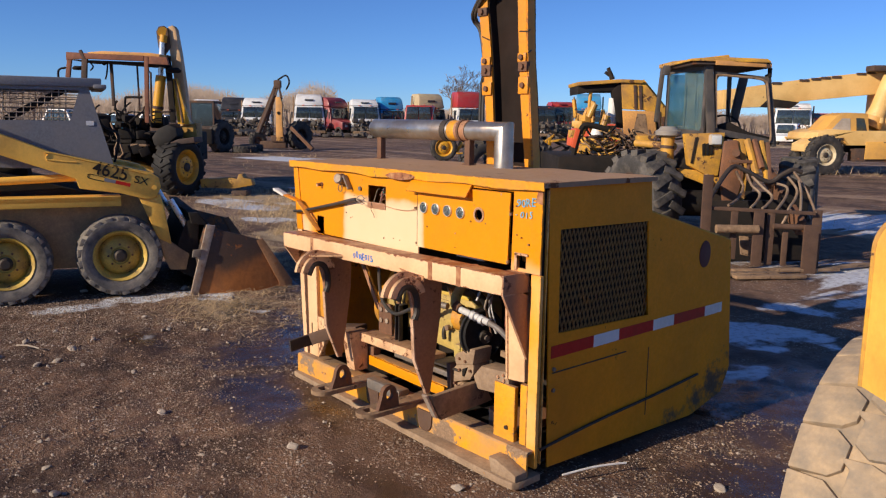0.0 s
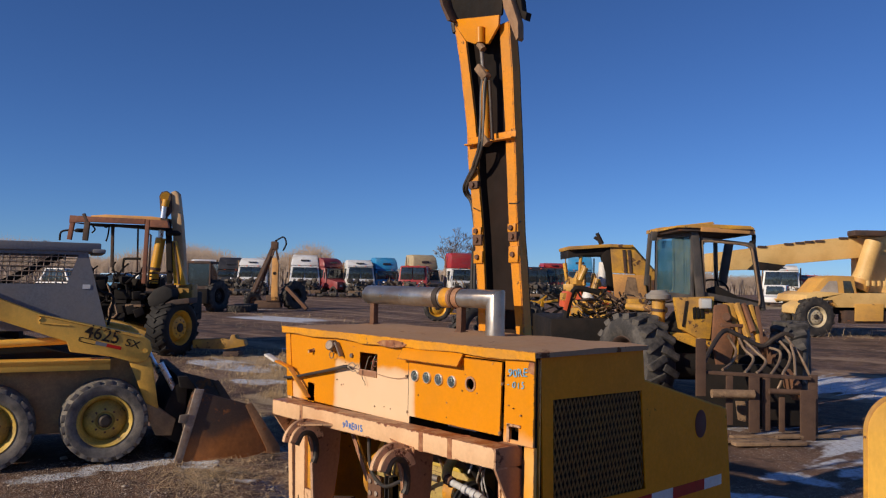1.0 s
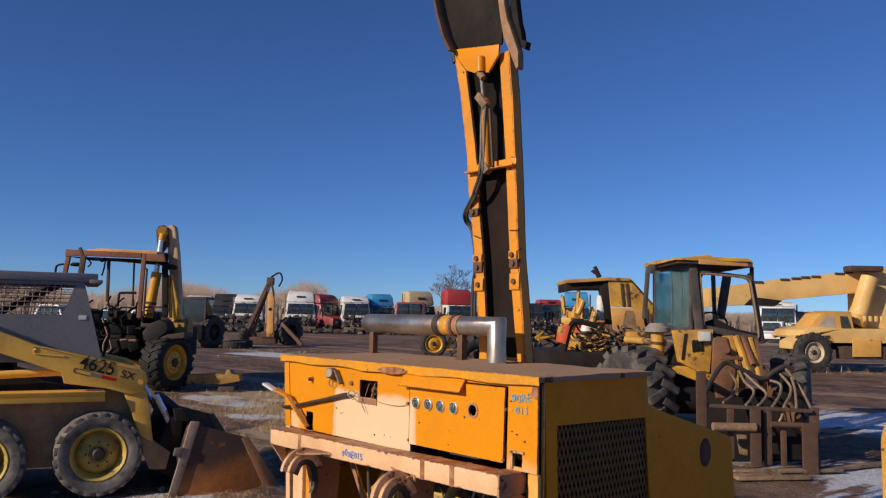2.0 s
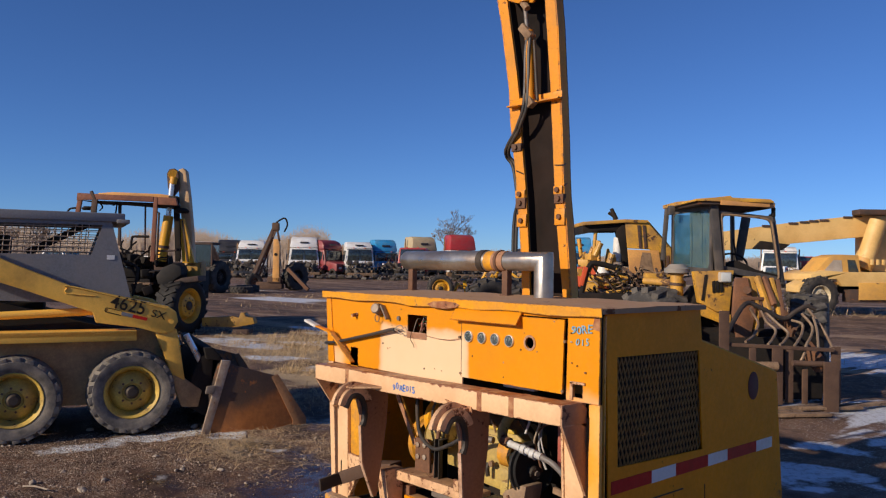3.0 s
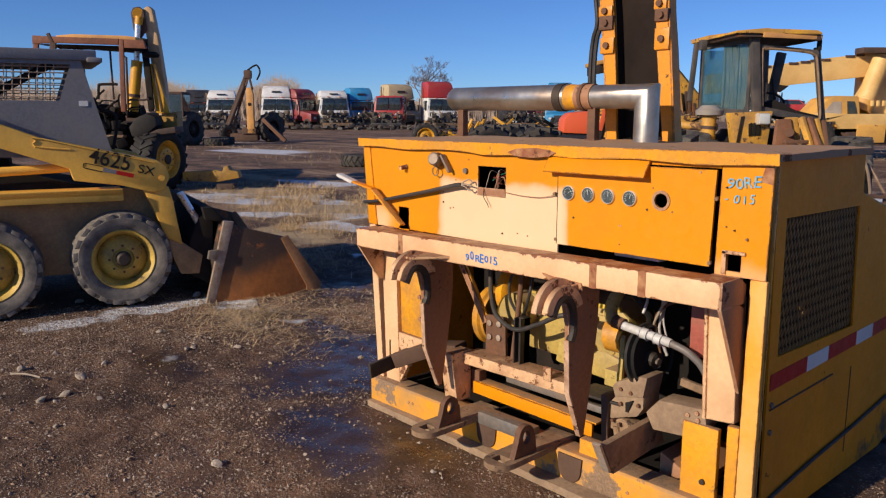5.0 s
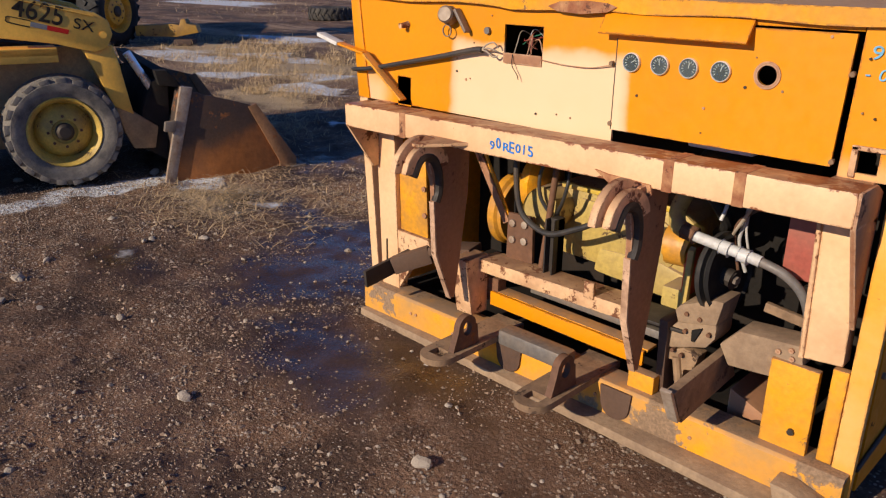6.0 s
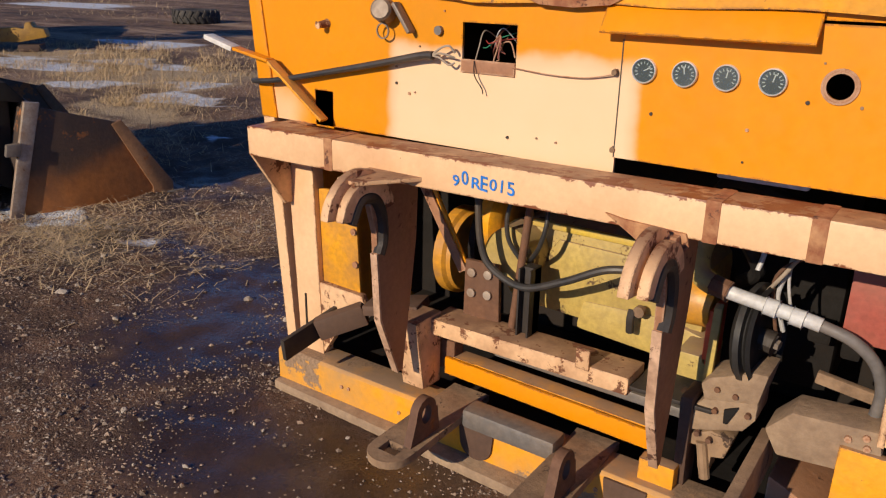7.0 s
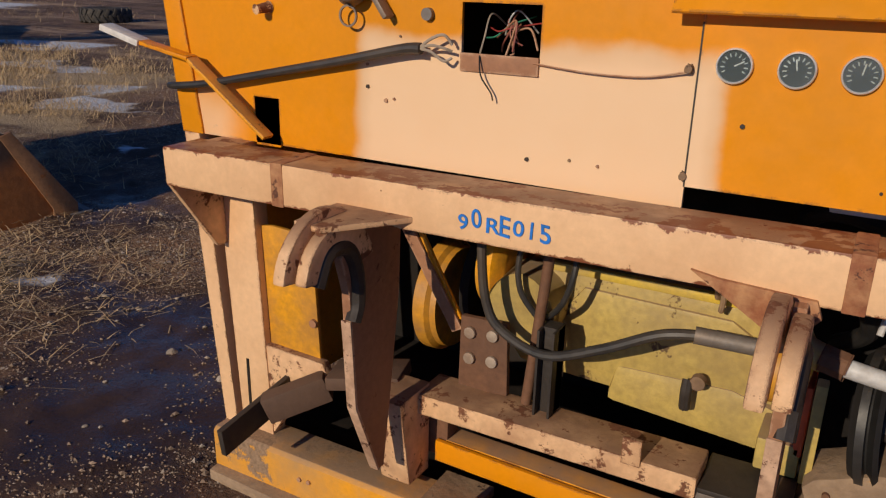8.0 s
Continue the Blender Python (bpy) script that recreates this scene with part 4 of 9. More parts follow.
    for i, (c, p) in enumerate((("red_prim", [(-0.20, 0.10, 1.24), (-0.18, 0.02, 1.225), (-0.15, -0.005, 1.20), (-0.165, 0.04, 1.18)]),
                                ("wire_green", [(-0.245, 0.06, 1.19), (-0.20, 0.01, 1.198), (-0.17, 0.01, 1.22), (-0.14, 0.06, 1.235)]),
                                ("red_prim", [(-0.175, 0.08, 1.25), (-0.165, 0.01, 1.23), (-0.16, -0.01, 1.20), (-0.14, 0.0, 1.185)]),
                                ("wire_red", [(-0.23, 0.05, 1.21), (-0.19, 0.0, 1.208), (-0.165, 0.0, 1.215), (-0.115, 0.05, 1.225)]),
                                ("black", [(-0.21, -0.008, 1.165), (-0.20, -0.02, 1.13), (-0.18, -0.016, 1.10), (-0.175, -0.016, 1.085)]),
                                ("grey_hose", [(-0.19, 0.03, 1.20), (-0.17, 0.01, 1.235), (-0.155, 0.02, 1.245), (-0.13, 0.05, 1.205)]))):
        bp("wire", tube([(a, b + (0.03 if i != 4 else 0.0), d) for a, b, d in p], 0.0016, 6), c)
    rnd = random.Random(12)
    for k in range(5):
        a, b = rnd.uniform(-0.235, -0.11), rnd.uniform(-0.215, -0.12)
        bp("wire", tube([(a, 0.10, rnd.uniform(1.16, 1.25)), ((a + b) / 2, 0.04, rnd.uniform(1.18, 1.24)), (b, 0.02, rnd.uniform(1.17, 1.24)), (b + rnd.uniform(-0.02, 0.02), 0.015, rnd.uniform(1.155, 1.20))], rnd.uniform(0.0012, 0.0022), 5), rnd.choice(("dark_pipe", "wood", "wire_red", "red_prim", "brown")))
    # black sheathed cable
    cable = bp("cable", tube([(-1.045, -0.012, 1.040), (-1.0, -0.030, 1.045), (-0.90, -0.030, 1.058), (-0.70, -0.026, 1.098), (-0.52, -0.026, 1.135), (-0.37, -0.028, 1.168), (-0.325, -0.03, 1.172)], 0.0075, 10, r2=0.0115), "hose", "black sheathed cable with bare ends")
    for d in (0.0, 0.012, -0.012):
        bp("bare_end", tube([(-0.33, -0.03, 1.172), (-0.30, -0.035, 1.180 + d), (-0.275, -0.03, 1.176 + d * 2), (-0.262, -0.02, 1.17 + d)], 0.003, 6), "wood", "", cable)
    bp("thin_wire", tube([(-0.10, -0.006, 1.158), (0.0, -0.008, 1.150), (0.10, -0.008, 1.150), (0.178, -0.012, 1.165)], 0.0018, 5), "brown")
    # lever with a white tip, standing out over the left edge
    lever = bp("lever", beam((-0.715, -0.04, 0.955), (-0.935, -0.045, 1.118), 0.010, 0.034, 0.004, (0, 1, 0)), "yellow_worn", "yellow flat lever")
    bp("lever_end", beam((-0.925, -0.046, 1.114), (-1.075, -0.052, 1.142), 0.010, 0.036, 0.004, (0, 1, 0)), "yellow", "", lever)
    bp("lever_tip", beam((-1.070, -0.054, 1.140), (-1.190, -0.060, 1.172), 0.016, 0.042, 0.004, (0, 1, 0)), "white_pl", "white tip", lever)
    # crayon marks
    rnd = random.Random(9)
    for text, size, m, c, step in (("90RE", 0.056, pose(0.893, -0.0085, 1.246, 90, -1, 0), "pale_mark", 0.030), ("-015", 0.044, pose(0.893, -0.0085, 1.198, 90, -1, 0), "pale_mark", 0.026),
                                   ("90RE015", 0.046, pose(-0.16, -0.1672, 0.882, 90, 0.7, 0), "blue_mark", 0.0262)):
        for k, ch in enumerate(text):
            wob = Matrix.Translation((k * step + rnd.uniform(-0.003, 0.003), rnd.uniform(-0.004, 0.004), 0)) @ Matrix.Rotation(radians(rnd.uniform(-10, 8)), 4, "Z") @ Matrix.Diagonal((rnd.uniform(0.85, 1.05), rnd.uniform(0.85, 1.15), 1, 1))
            words(ch, size, m @ wob, c, blower, "crayon_mark", "hand-drawn blue crayon mark", shear=rnd.uniform(-0.15, 0.15), depth=0.0008, bold=0.0004 if c == "blue_mark" else 0.0)


def hook(x, name, side=1):
    plate = [(-0.035, 0.865), (-0.20, 0.868), (-0.245, 0.80), (-0.222, 0.72), (-0.216, 0.60), (-0.208, 0.46), (-0.130, 0.265), (-0.108, 0.262), (-0.078, 0.44), (-0.045, 0.66)]
    h = bp(name, prism(plate, "x", x - 0.010, x + 0.010, 0.002), "brown", "tapered brown hook plate")
    for sx, r0, r1 in ((x - 0.024, 0.074, 0.130), (x + 0.008, 0.060, 0.108)):
        arc = ring2(-0.258, 0.768, r1, 20, 12, 172) + ring2(-0.258, 0.768, r0, 20, 172, 12)
        bp("hook_jaw", prism(arc, "x", sx - 0.013, sx + 0.013, 0.005), "cream_worn", "thick rounded hook jaw with chipped cream paint", h)
    bp("hook_liner", tube([(x + 0.012, -0.325, 0.77), (x + 0.012, -0.29, 0.825), (x + 0.012, -0.235, 0.82), (x + 0.012, -0.205, 0.77), (x + 0.012, -0.20, 0.70), (x + 0.012, -0.215, 0.66)], 0.017, 8), "dark_steel", "worn dark steel liner", h)
    bp("edge_strip", prism([(-0.224, 0.66), (-0.2195, 0.60), (-0.2115, 0.458), (-0.132, 0.262), (-0.126, 0.264), (-0.204, 0.46), (-0.212, 0.60), (-0.218, 0.66)], "x", x - 0.0115, x + 0.0115, 0.001), "edge_wear", "chipped bare edge", h)
    if side < 0:
        bp("top_gusset", prism([(x - 0.165, 0.885), (x - 0.12, 0.878), (x + 0.02, 0.872), (x + 0.03, 0.845), (x - 0.012, 0.79), (x - 0.10, 0.845)], "y", -0.174, -0.162, 0.002), "rust_patch", "rust-brown gusset", h)
    else:
        bp("top_plate", prism([(x - 0.055 * side, -0.30), (x + 0.012 * side, -0.31), (x + 0.125 * side, -0.155), (x + 0.10 * side, -0.12), (x - 0.06 * side, -0.165)], "z", 0.868, 0.880, 0.003), "cream_worn", "", h)


def bar_paint():
    """Cream paint that is chipped to rust along the long edges of the push bar."""
    m = M["cream"].copy()
    m.name = "chipped_cream_bar"
    n, l = m.node_tree.nodes, m.node_tree.links
    b = n["Principled BSDF"]
    old = b.inputs["Base Color"].links[0].from_socket
    tc = n.new("ShaderNodeTexCoord")
    sep = n.new("ShaderNodeSeparateXYZ")
    l.new(tc.outputs["Object"], sep.inputs[0])

    def op(kind, a, c):
        x = n.new("ShaderNodeMath")
        x.operation = kind
        for sock, v in zip(x.inputs, (a, c)):
            if isinstance(v, float):
                sock.default_value = v
            else:
                l.new(v, sock)
        return x.outputs[0]

    off = op("ABSOLUTE", op("SUBTRACT", op("SUBTRACT", sep.outputs["Z"], op("MULTIPLY", sep.outputs["X"], 0.0127)), 0.900), 0.0)
    worn = []
    for scale, amount in ((9.0, 0.080), (34.0, 0.030)):
        nz = n.new("ShaderNodeTexNoise")
        nz.inputs["Scale"].default_value, nz.inputs["Detail"].default_value, nz.inputs["Roughness"].default_value = scale, 8.0, 0.7
        l.new(tc.outputs["Object"], nz.inputs["Vector"])
        worn.append(op("MULTIPLY", op("SUBTRACT", nz.outputs["Fac"], 0.5), amount))
    r = n.new("ShaderNodeMapRange")
    r.inputs["From Min"].default_value, r.inputs["From Max"].default_value = 0.0445, 0.0465
    l.new(op("ADD", off, op("ADD", worn[0], worn[1])), r.inputs["Value"])
    mx = n.new("ShaderNodeMix")
    mx.data_type = "RGBA"
    l.new(r.outputs["Result"], mx.inputs[0])
    l.new(old, mx.inputs[6])
    mx.inputs[7].default_value = (0.23, 0.075, 0.032, 1)
    l.new(mx.outputs[2], b.inputs["Base Color"])
    return m


def build_front_frame():
    # long square bar with weld bands
    M["bar"] = bar_paint()
    bar = bp("push_bar", beam((-0.915, -0.108, 0.888), (0.972, -0.108, 0.912), 0.115, 0.090, 0.006), "bar", "long cream square-tube push bar with chipped edges")
    for x in (-0.585, 0.485, 0.688):
        bp("weld_band", beam((x - 0.016, -0.1085, 0.8998 + 0.0127 * x), (x + 0.016, -0.1085, 0.9000 + 0.0127 * x), 0.118, 0.093, 0.003), "rust_patch", "rusty weld band", bar)
    bp("bar_end", prism([(-0.166, 0.868), (-0.05, 0.868), (0.0, 0.845), (0.0, 0.93), (-0.05, 0.957), (-0.166, 0.957)], "x", 0.972, 0.980, 0.001), "brown", "", bar)
    bp("gusset", prism([(-0.165, 0.868), (0.0, 0.868), (0.0, 0.55)], "x", 0.966, 0.980, 0.002), "brown", "triangular brown gusset")
    bp("gusset", prism([(-0.160, 0.845), (0.0, 0.845), (0.0, 0.66), (-0.03, 0.66)], "x", -0.918, -0.905, 0.002), "cream_worn", "triangular cream gusset")
    bp("bar_bracket", box(-0.90, -0.80, -0.05, 0.02, 0.85, 0.93, 0.004), "cream_worn")
    bp("bar_bracket", box(0.86, 0.96, -0.05, 0.02, 0.87, 0.95, 0.004), "cream_worn")
    # uprights
    bp("left_post", prism([(-1.018, 0.93), (-0.968, 0.93), (-0.912, 0.10), (-0.955, 0.10)], "y", -0.004, 0.05, 0.003), "cream", "cream steel upright")
    bp("left_post", prism([(-0.925, 0.86), (-0.815, 0.86), (-0.800, 0.38), (-0.79, 0.12), (-0.895, 0.12)], "y", 0.0, 0.05, 0.003), "cream", "cream steel upright")
    bp("left_brace", prism([(-0.81, 0.40), (-0.62, 0.395), (-0.60, 0.35), (-0.70, 0.28), (-0.80, 0.13)], "y", 0.004, 0.03, 0.003), "cream_worn")
    bp("slot", box(-0.868, -0.860, -0.0025, 0.0, 0.19, 0.345, 0.0), "soot_shade")
    bp("slot_hole", rod((-0.783, 0.004, 0.274), (-0.783, 0.001, 0.274), 0.006, seg=10), "soot_shade")
    bp("right_post", prism([(0.853, 0.88), (0.962, 0.88), (0.972, 0.44), (0.868, 0.43)], "y", -0.004, 0.05, 0.004), "cream", "wide cream steel upright")
    bp("post_strip", prism([(0.84, 0.87), (0.853, 0.87), (0.870, 0.43), (0.856, 0.43)], "y", -0.010, 0.04, 0.002), "cream_worn")
    foot = bp("post_foot", box(0.787, 0.922, -0.012, 0.012, 0.118, 0.405, 0.004), "yellow_worn", "yellow foot plate")
    bp("bolt", rod((0.875, -0.012, 0.20), (0.875, -0.022, 0.20), 0.010, seg=8), "dark_steel", "", foot)
    bp("post_strip", box(0.950, 0.992, -0.006, 0.02, 0.14, 0.43, 0.003), "yellow_worn")
    # two hooks
    hook(-0.375, "hook")
    hook(0.418, "hook", -1)
    # lower cross beam and its brackets
    bp("cross_beam", beam((-0.355, 0.065, 0.366), (0.285, 0.065, 0.372), 0.115, 0.052, 0.005), "cream_worn", "chipped cream cross beam")
    bp("cross_beam_tail", beam((0.286, 0.085, 0.368), (0.50, 0.085, 0.372), 0.14, 0.012, 0.003), "dark_steel")
    bp("tab", box(0.135, 0.175, 0.0, 0.012, 0.385, 0.445, 0.003), "cream_worn")
    bp("beam_bracket", prism([(-0.07, 0.40), (0.06, 0.40), (0.06, 0.16), (-0.03, 0.165)], "x", -0.425, -0.345, 0.004), "cream_worn", "cream bracket box")
    bp("beam_bracket", prism([(0.0, 0.40), (0.10, 0.40), (0.10, 0.10), (0.02, 0.12)], "x", 0.425, 0.455, 0.004), "dark_rust", "rusty bracket box")
    bp("bracket_foot", box(0.345, 0.44, -0.02, 0.02, 0.12, 0.20, 0.004), "yellow_worn")
    bp("lower_bar", beam((-0.325, 0.06, 0.222), (0.355, 0.055, 0.212), 0.012, 0.056, 0.002), "yellow", "yellow flat bar")
    bp("lower_angle", beam((-0.325, 0.10, 0.245), (0.36, 0.10, 0.235), 0.06, 0.01, 0.002), "yellow_worn")
    bp("valve_plate", box(-0.40, -0.30, 0.07, 0.12, 0.20, 0.30, 0.004), "rust")
    bp("hydraulic_rod", beam((-0.20, 0.16, 0.27), (0.42, 0.16, 0.265), 0.03, 0.03, 0.004), "grey_steel")
    # drawbar tongues with upright ears
    for x in (-0.245, 0.185):
        tongue = [(x - 0.065, 0.09), (x + 0.065, 0.09), (x + 0.065, -0.30)] + [(x + 0.065 * math.cos(radians(-a)), -0.315 + 0.065 * math.sin(radians(-a))) for a in range(20, 161, 20)] + [(x - 0.065, -0.30)]
        t = bp("tongue", prism(tongue, "z", 0.125, 0.148, holes=[rect(x - 0.030, x + 0.030, -0.335, -0.285)]), "dusty_steel", "flat steel drawbar tongue with a square hole")
        ear = [(-0.285, 0.148), (-0.150, 0.148), (-0.160, 0.225)] + [(-0.212 + 0.045 * math.cos(radians(a)), 0.228 + 0.045 * math.sin(radians(a))) for a in range(0, 181, 20)] + [(-0.262, 0.21)]
        bp("ear", prism(ear, "x", x + 0.020, x + 0.046, holes=[ring2(-0.212, 0.222, 0.022, 18, rz=0.028)]), "rust", "upright drilled ear", t)
        bp("stub", box(x - 0.05, x + 0.05, 0.0, 0.10, 0.09, 0.125, 0.003), "rust", "", t)
    bp("spacer_tube", beam((-0.175, -0.035, 0.150), (0.125, -0.035, 0.150), 0.075, 0.060, 0.012), "grey_steel", "grey square spacer tube")
    # outer arms
    la = bp("left_arm", beam((-0.735, -0.235, 0.262), (-0.735, 0.06, 0.300), 0.016, 0.072, 0.003), "dark_steel", "dark steel side arm")
    bp("arm_block", beam((-0.725, -0.09, 0.285), (-0.60, 0.0, 0.345), 0.05, 0.07, 0.006), "dark_rust", "", la)
    bp("arm_link", beam((-0.60, 0.02, 0.365), (-0.42, 0.07, 0.392), 0.11, 0.035, 0.006), "dark_rust", "", la)
    ra = bp("right_arm", prism([(-0.284, 0.338), (0.058, 0.353), (0.124, 0.235), (-0.216, 0.212)], "x", 0.612, 0.640, 0.003), "dusty_steel", "dark steel side arm")
    bp("arm_end", beam((0.628, -0.311, 0.354), (0.628, -0.243, 0.23), 0.034, 0.012, 0.002), "bare_edge", "worn arm end", ra)
    bp("arm_block", prism([(0.626, 0.384), (0.679, 0.446), (0.86, 0.459), (0.871, 0.401), (0.831, 0.34), (0.66, 0.324)], "y", 0.0, 0.11, 0.008), "dry_mud", "", ra)
    for x, z in ((0.835, 0.44), (0.84, 0.415), (0.80, 0.425)):
        bp("bolt", rod((x, 0.0, z), (x, -0.008, z), 0.008, seg=8), "brown", "", ra)
    # valve block beside it
    vb = bp("valve_block", prism([(0.463, 0.439), (0.481, 0.461), (0.582, 0.506), (0.615, 0.508), (0.606, 0.457), (0.601, 0.427), (0.477, 0.398)], "y", 0.02, 0.14, 0.006), "dry_mud", "dusty steel valve block")
    bp("valve_body", prism([(0.443, 0.361), (0.475, 0.4), (0.601, 0.429), (0.601, 0.38), (0.576, 0.342), (0.448, 0.299)], "y", 0.025, 0.14, 0.008), "dry_mud", "", vb)
    bp("valve_port", prism([(0.527, 0.389), (0.56, 0.405), (0.552, 0.384), (0.538, 0.352), (0.529, 0.353)], "y", 0.016, 0.03, 0.002), "soot_shade", "", vb)
    bp("valve_foot", prism([(0.427, 0.277), (0.502, 0.314), (0.557, 0.305), (0.542, 0.247), (0.511, 0.24), (0.51, 0.194), (0.482, 0.193), (0.471, 0.26), (0.431, 0.257)], "y", 0.03, 0.09, 0.005), "dusty_steel", "", vb)
    for x, z in ((0.505, 0.438), (0.549, 0.433), (0.506, 0.379), (0.472, 0.302), (0.583, 0.392), (0.502, 0.293)):
        bp("valve_port", rod((x, 0.026, z), (x, 0.012, z), 0.007, seg=10), "rust", "", vb)
    bp("link_pin", rod((0.483, 0.03, 0.277), (0.503, 0.03, 0.177), 0.014, seg=10), "dusty_steel", "", vb)
    # base sill
    sill = bp("base_sill", prism([(-0.055, 0.022), (-0.055, 0.128), (-0.045, 0.138), (0.055, 0.138), (0.055, 0.128), (-0.043, 0.126), (-0.043, 0.022)], "x", -0.955, 1.045, 0.002), "sill", "yellow base sill with scraped paint")
    runner = prism([(-0.955, -0.045), (-0.952, -0.085), (0.965, -0.150), (1.045, -0.145), (1.062, -0.11), (1.058, 0.03), (-0.955, 0.03)], "z", -0.012, 0.022, 0.005)
    bp("base_runner", runner, "dry_mud", "scraped steel skid runner", sill)
    end = prism([(0.90, 0.022), (1.055, 0.022), (1.055, 0.055), (0.93, 0.092), (0.88, 0.092)], "y", -0.135, -0.056, 0.006)
    bp("runner_end", end, "dry_mud", "dusty runner end", sill)
    for x in (-0.13, 0.33):
        bp("pin_cup", prism(ring2(x, 0.075, 0.055, 18, 180, 360) + [(x + 0.06, 0.13), (x - 0.06, 0.13)], "y", -0.064, -0.054, 0.003), "dark_rust", "dark half-round pocket", sill)
    for x, z in ((-0.66, 0.08), (-0.63, 0.082), (-0.42, 0.07), (0.60, 0.07), (0.25, 0.08)):
        bp("bolt", rod((x, -0.055, z), (x, -0.060, z), 0.006, seg=8), "brown", "", sill)


def build_engine_bay():
    # yellow guard at the left
    guard = bp("pump_guard", prism([(-0.865, 0.40), (-0.64, 0.395), (-0.655, 0.715), (-0.78, 0.72), (-0.865, 0.705)], "y", 0.022, 0.034, 0.003), "engine_bright", "yellow guard plate")
    for x, z in ((-0.66, 0.60), (-0.655, 0.49)):
        bp("bolt", rod((x, 0.022, z), (x, 0.014, z), 0.011, seg=10), "brown", "", guard)
    bp("guard_slot", box(-0.835, -0.815, 0.016, 0.022, 0.56, 0.64, 0.002), "brown", "", guard)
    # round yellow bell housing
    bell = bp("bell_housing", lathe([(0.001, 0), (0.13, 0), (0.150, 0.012), (0.150, 0.045), (0.138, 0.055), (0.135, 0.07), (0.06, 0.075), (0.001, 0.075)], 36, pose(-0.50, 0.36, 0.49, 0, 90, 0)), "engine_bright", "orange-yellow round housing")
    bp("flange", lathe([(0.10, 0), (0.14, 0), (0.14, 0.025), (0.10, 0.025)], 32, pose(-0.36, 0.36, 0.56, 0, 90, 0)), "soot_shade", "", bell)
    bp("collar", lathe([(0.05, 0), (0.115, 0), (0.12, 0.04), (0.09, 0.06), (0.05, 0.06)], 28, pose(-0.285, 0.27, 0.66, 0, 90, 0)), "engine_bright", "", bell)
    # gearbox and engine block
    gb = bp("gearbox", prism([(-0.20, 0.42), (0.34, 0.40), (0.40, 0.46), (0.40, 0.66), (0.34, 0.70), (-0.12, 0.705), (-0.22, 0.66), (-0.26, 0.55)], "y", 0.22, 0.60, 0.035), "engine", "dusty yellow gearbox casing")
    bp("gear_rib", box(-0.13, 0.36, 0.210, 0.23, 0.680, 0.702, 0.008), "rib_yellow", "bright yellow rib", gb)
    bp("gear_cover", prism([(-0.05, 0.46), (0.30, 0.45), (0.34, 0.50), (0.33, 0.62), (0.28, 0.65), (-0.04, 0.655), (-0.08, 0.60)], "y", 0.212, 0.232, 0.018), "engine", "", gb)
    bp("sump", prism([(0.03, 0.395), (0.41, 0.37), (0.42, 0.47), (0.30, 0.50), (0.05, 0.49)], "y", 0.205, 0.30, 0.020), "engine", "", gb)
    bp("drain_tube", tube([(0.215, 0.175, 0.515), (0.215, 0.165, 0.49), (0.215, 0.17, 0.45)], 0.012, 8), "dark_steel", "", gb)
    bp("drain_cap", rod((0.235, 0.185, 0.515), (0.235, 0.165, 0.515), 0.016, seg=12), "dusty_steel", "", gb)
    bp("breather", tube([(0.245, 0.20, 0.70), (0.25, 0.16, 0.74), (0.262, 0.16, 0.72), (0.258, 0.18, 0.68)], 0.006, 8), "dusty_steel", "", gb)
    bp("pump", rod((-0.16, 0.14, 0.60), (-0.16, 0.26, 0.60), 0.085, seg=28, w=0.012), "engine", "", gb)
    bp("pump", rod((0.36, 0.15, 0.60), (0.44, 0.15, 0.60), 0.065, seg=24, w=0.010), "engine_bright", "", gb)
    # the block's near-black colour stands in for shade deep in the bay
    bp("engine_block", box(-0.05, 0.70, 0.42, 0.74, 0.30, 1.02, 0.03), "soot_shade", "engine block, near black for the shade of the bay")
    for i in range(6):
        bp("rocker_cover", box(0.0 + i * 0.11, 0.09 + i * 0.11, 0.40, 0.55, 0.90, 0.98, 0.012), "engine")
    bp("valve_cover", box(0.42, 0.62, 0.06, 0.16, 0.945, 0.975, 0.006), "white_pl", "pale box under the door")
    # plate with four big bolts
    bplt = bp("bolt_plate", prism([(-0.292, 0.385), (-0.165, 0.395), (-0.172, 0.575), (-0.289, 0.570)], "y", 0.10, 0.116, 0.003), "rust", "brown plate with four bolts")
    for x, z in ((-0.262, 0.535), (-0.205, 0.54), (-0.262, 0.47), (-0.205, 0.475)):
        bp("bolt", rod((x, 0.10, z), (x, 0.090, z), 0.0145, seg=12, w=0.003), "bare_edge", "", bplt)
    bp("channel", boxes((-0.085, -0.045, 0.085, 0.125, 0.385, 0.60), (-0.085, -0.079, 0.06, 0.125, 0.385, 0.60), (-0.051, -0.045, 0.06, 0.125, 0.385, 0.60), w=0.002), "dark_steel")
    bp("rusty_bar", rod((-0.113, 0.09, 0.40), (-0.082, 0.11, 0.80), 0.012), "rust")
    bp("stay", beam((-0.452, 0.09, 0.80), (-0.302, 0.11, 0.525), 0.030, 0.008, 0.002, (0, 1, 0)), "brown", "flat diagonal stay")
    bp("stay", beam((-0.425, 0.10, 0.80), (-0.300, 0.12, 0.55), 0.012, 0.010, 0.002, (0, 1, 0)), "yellow_worn", "flat diagonal stay")
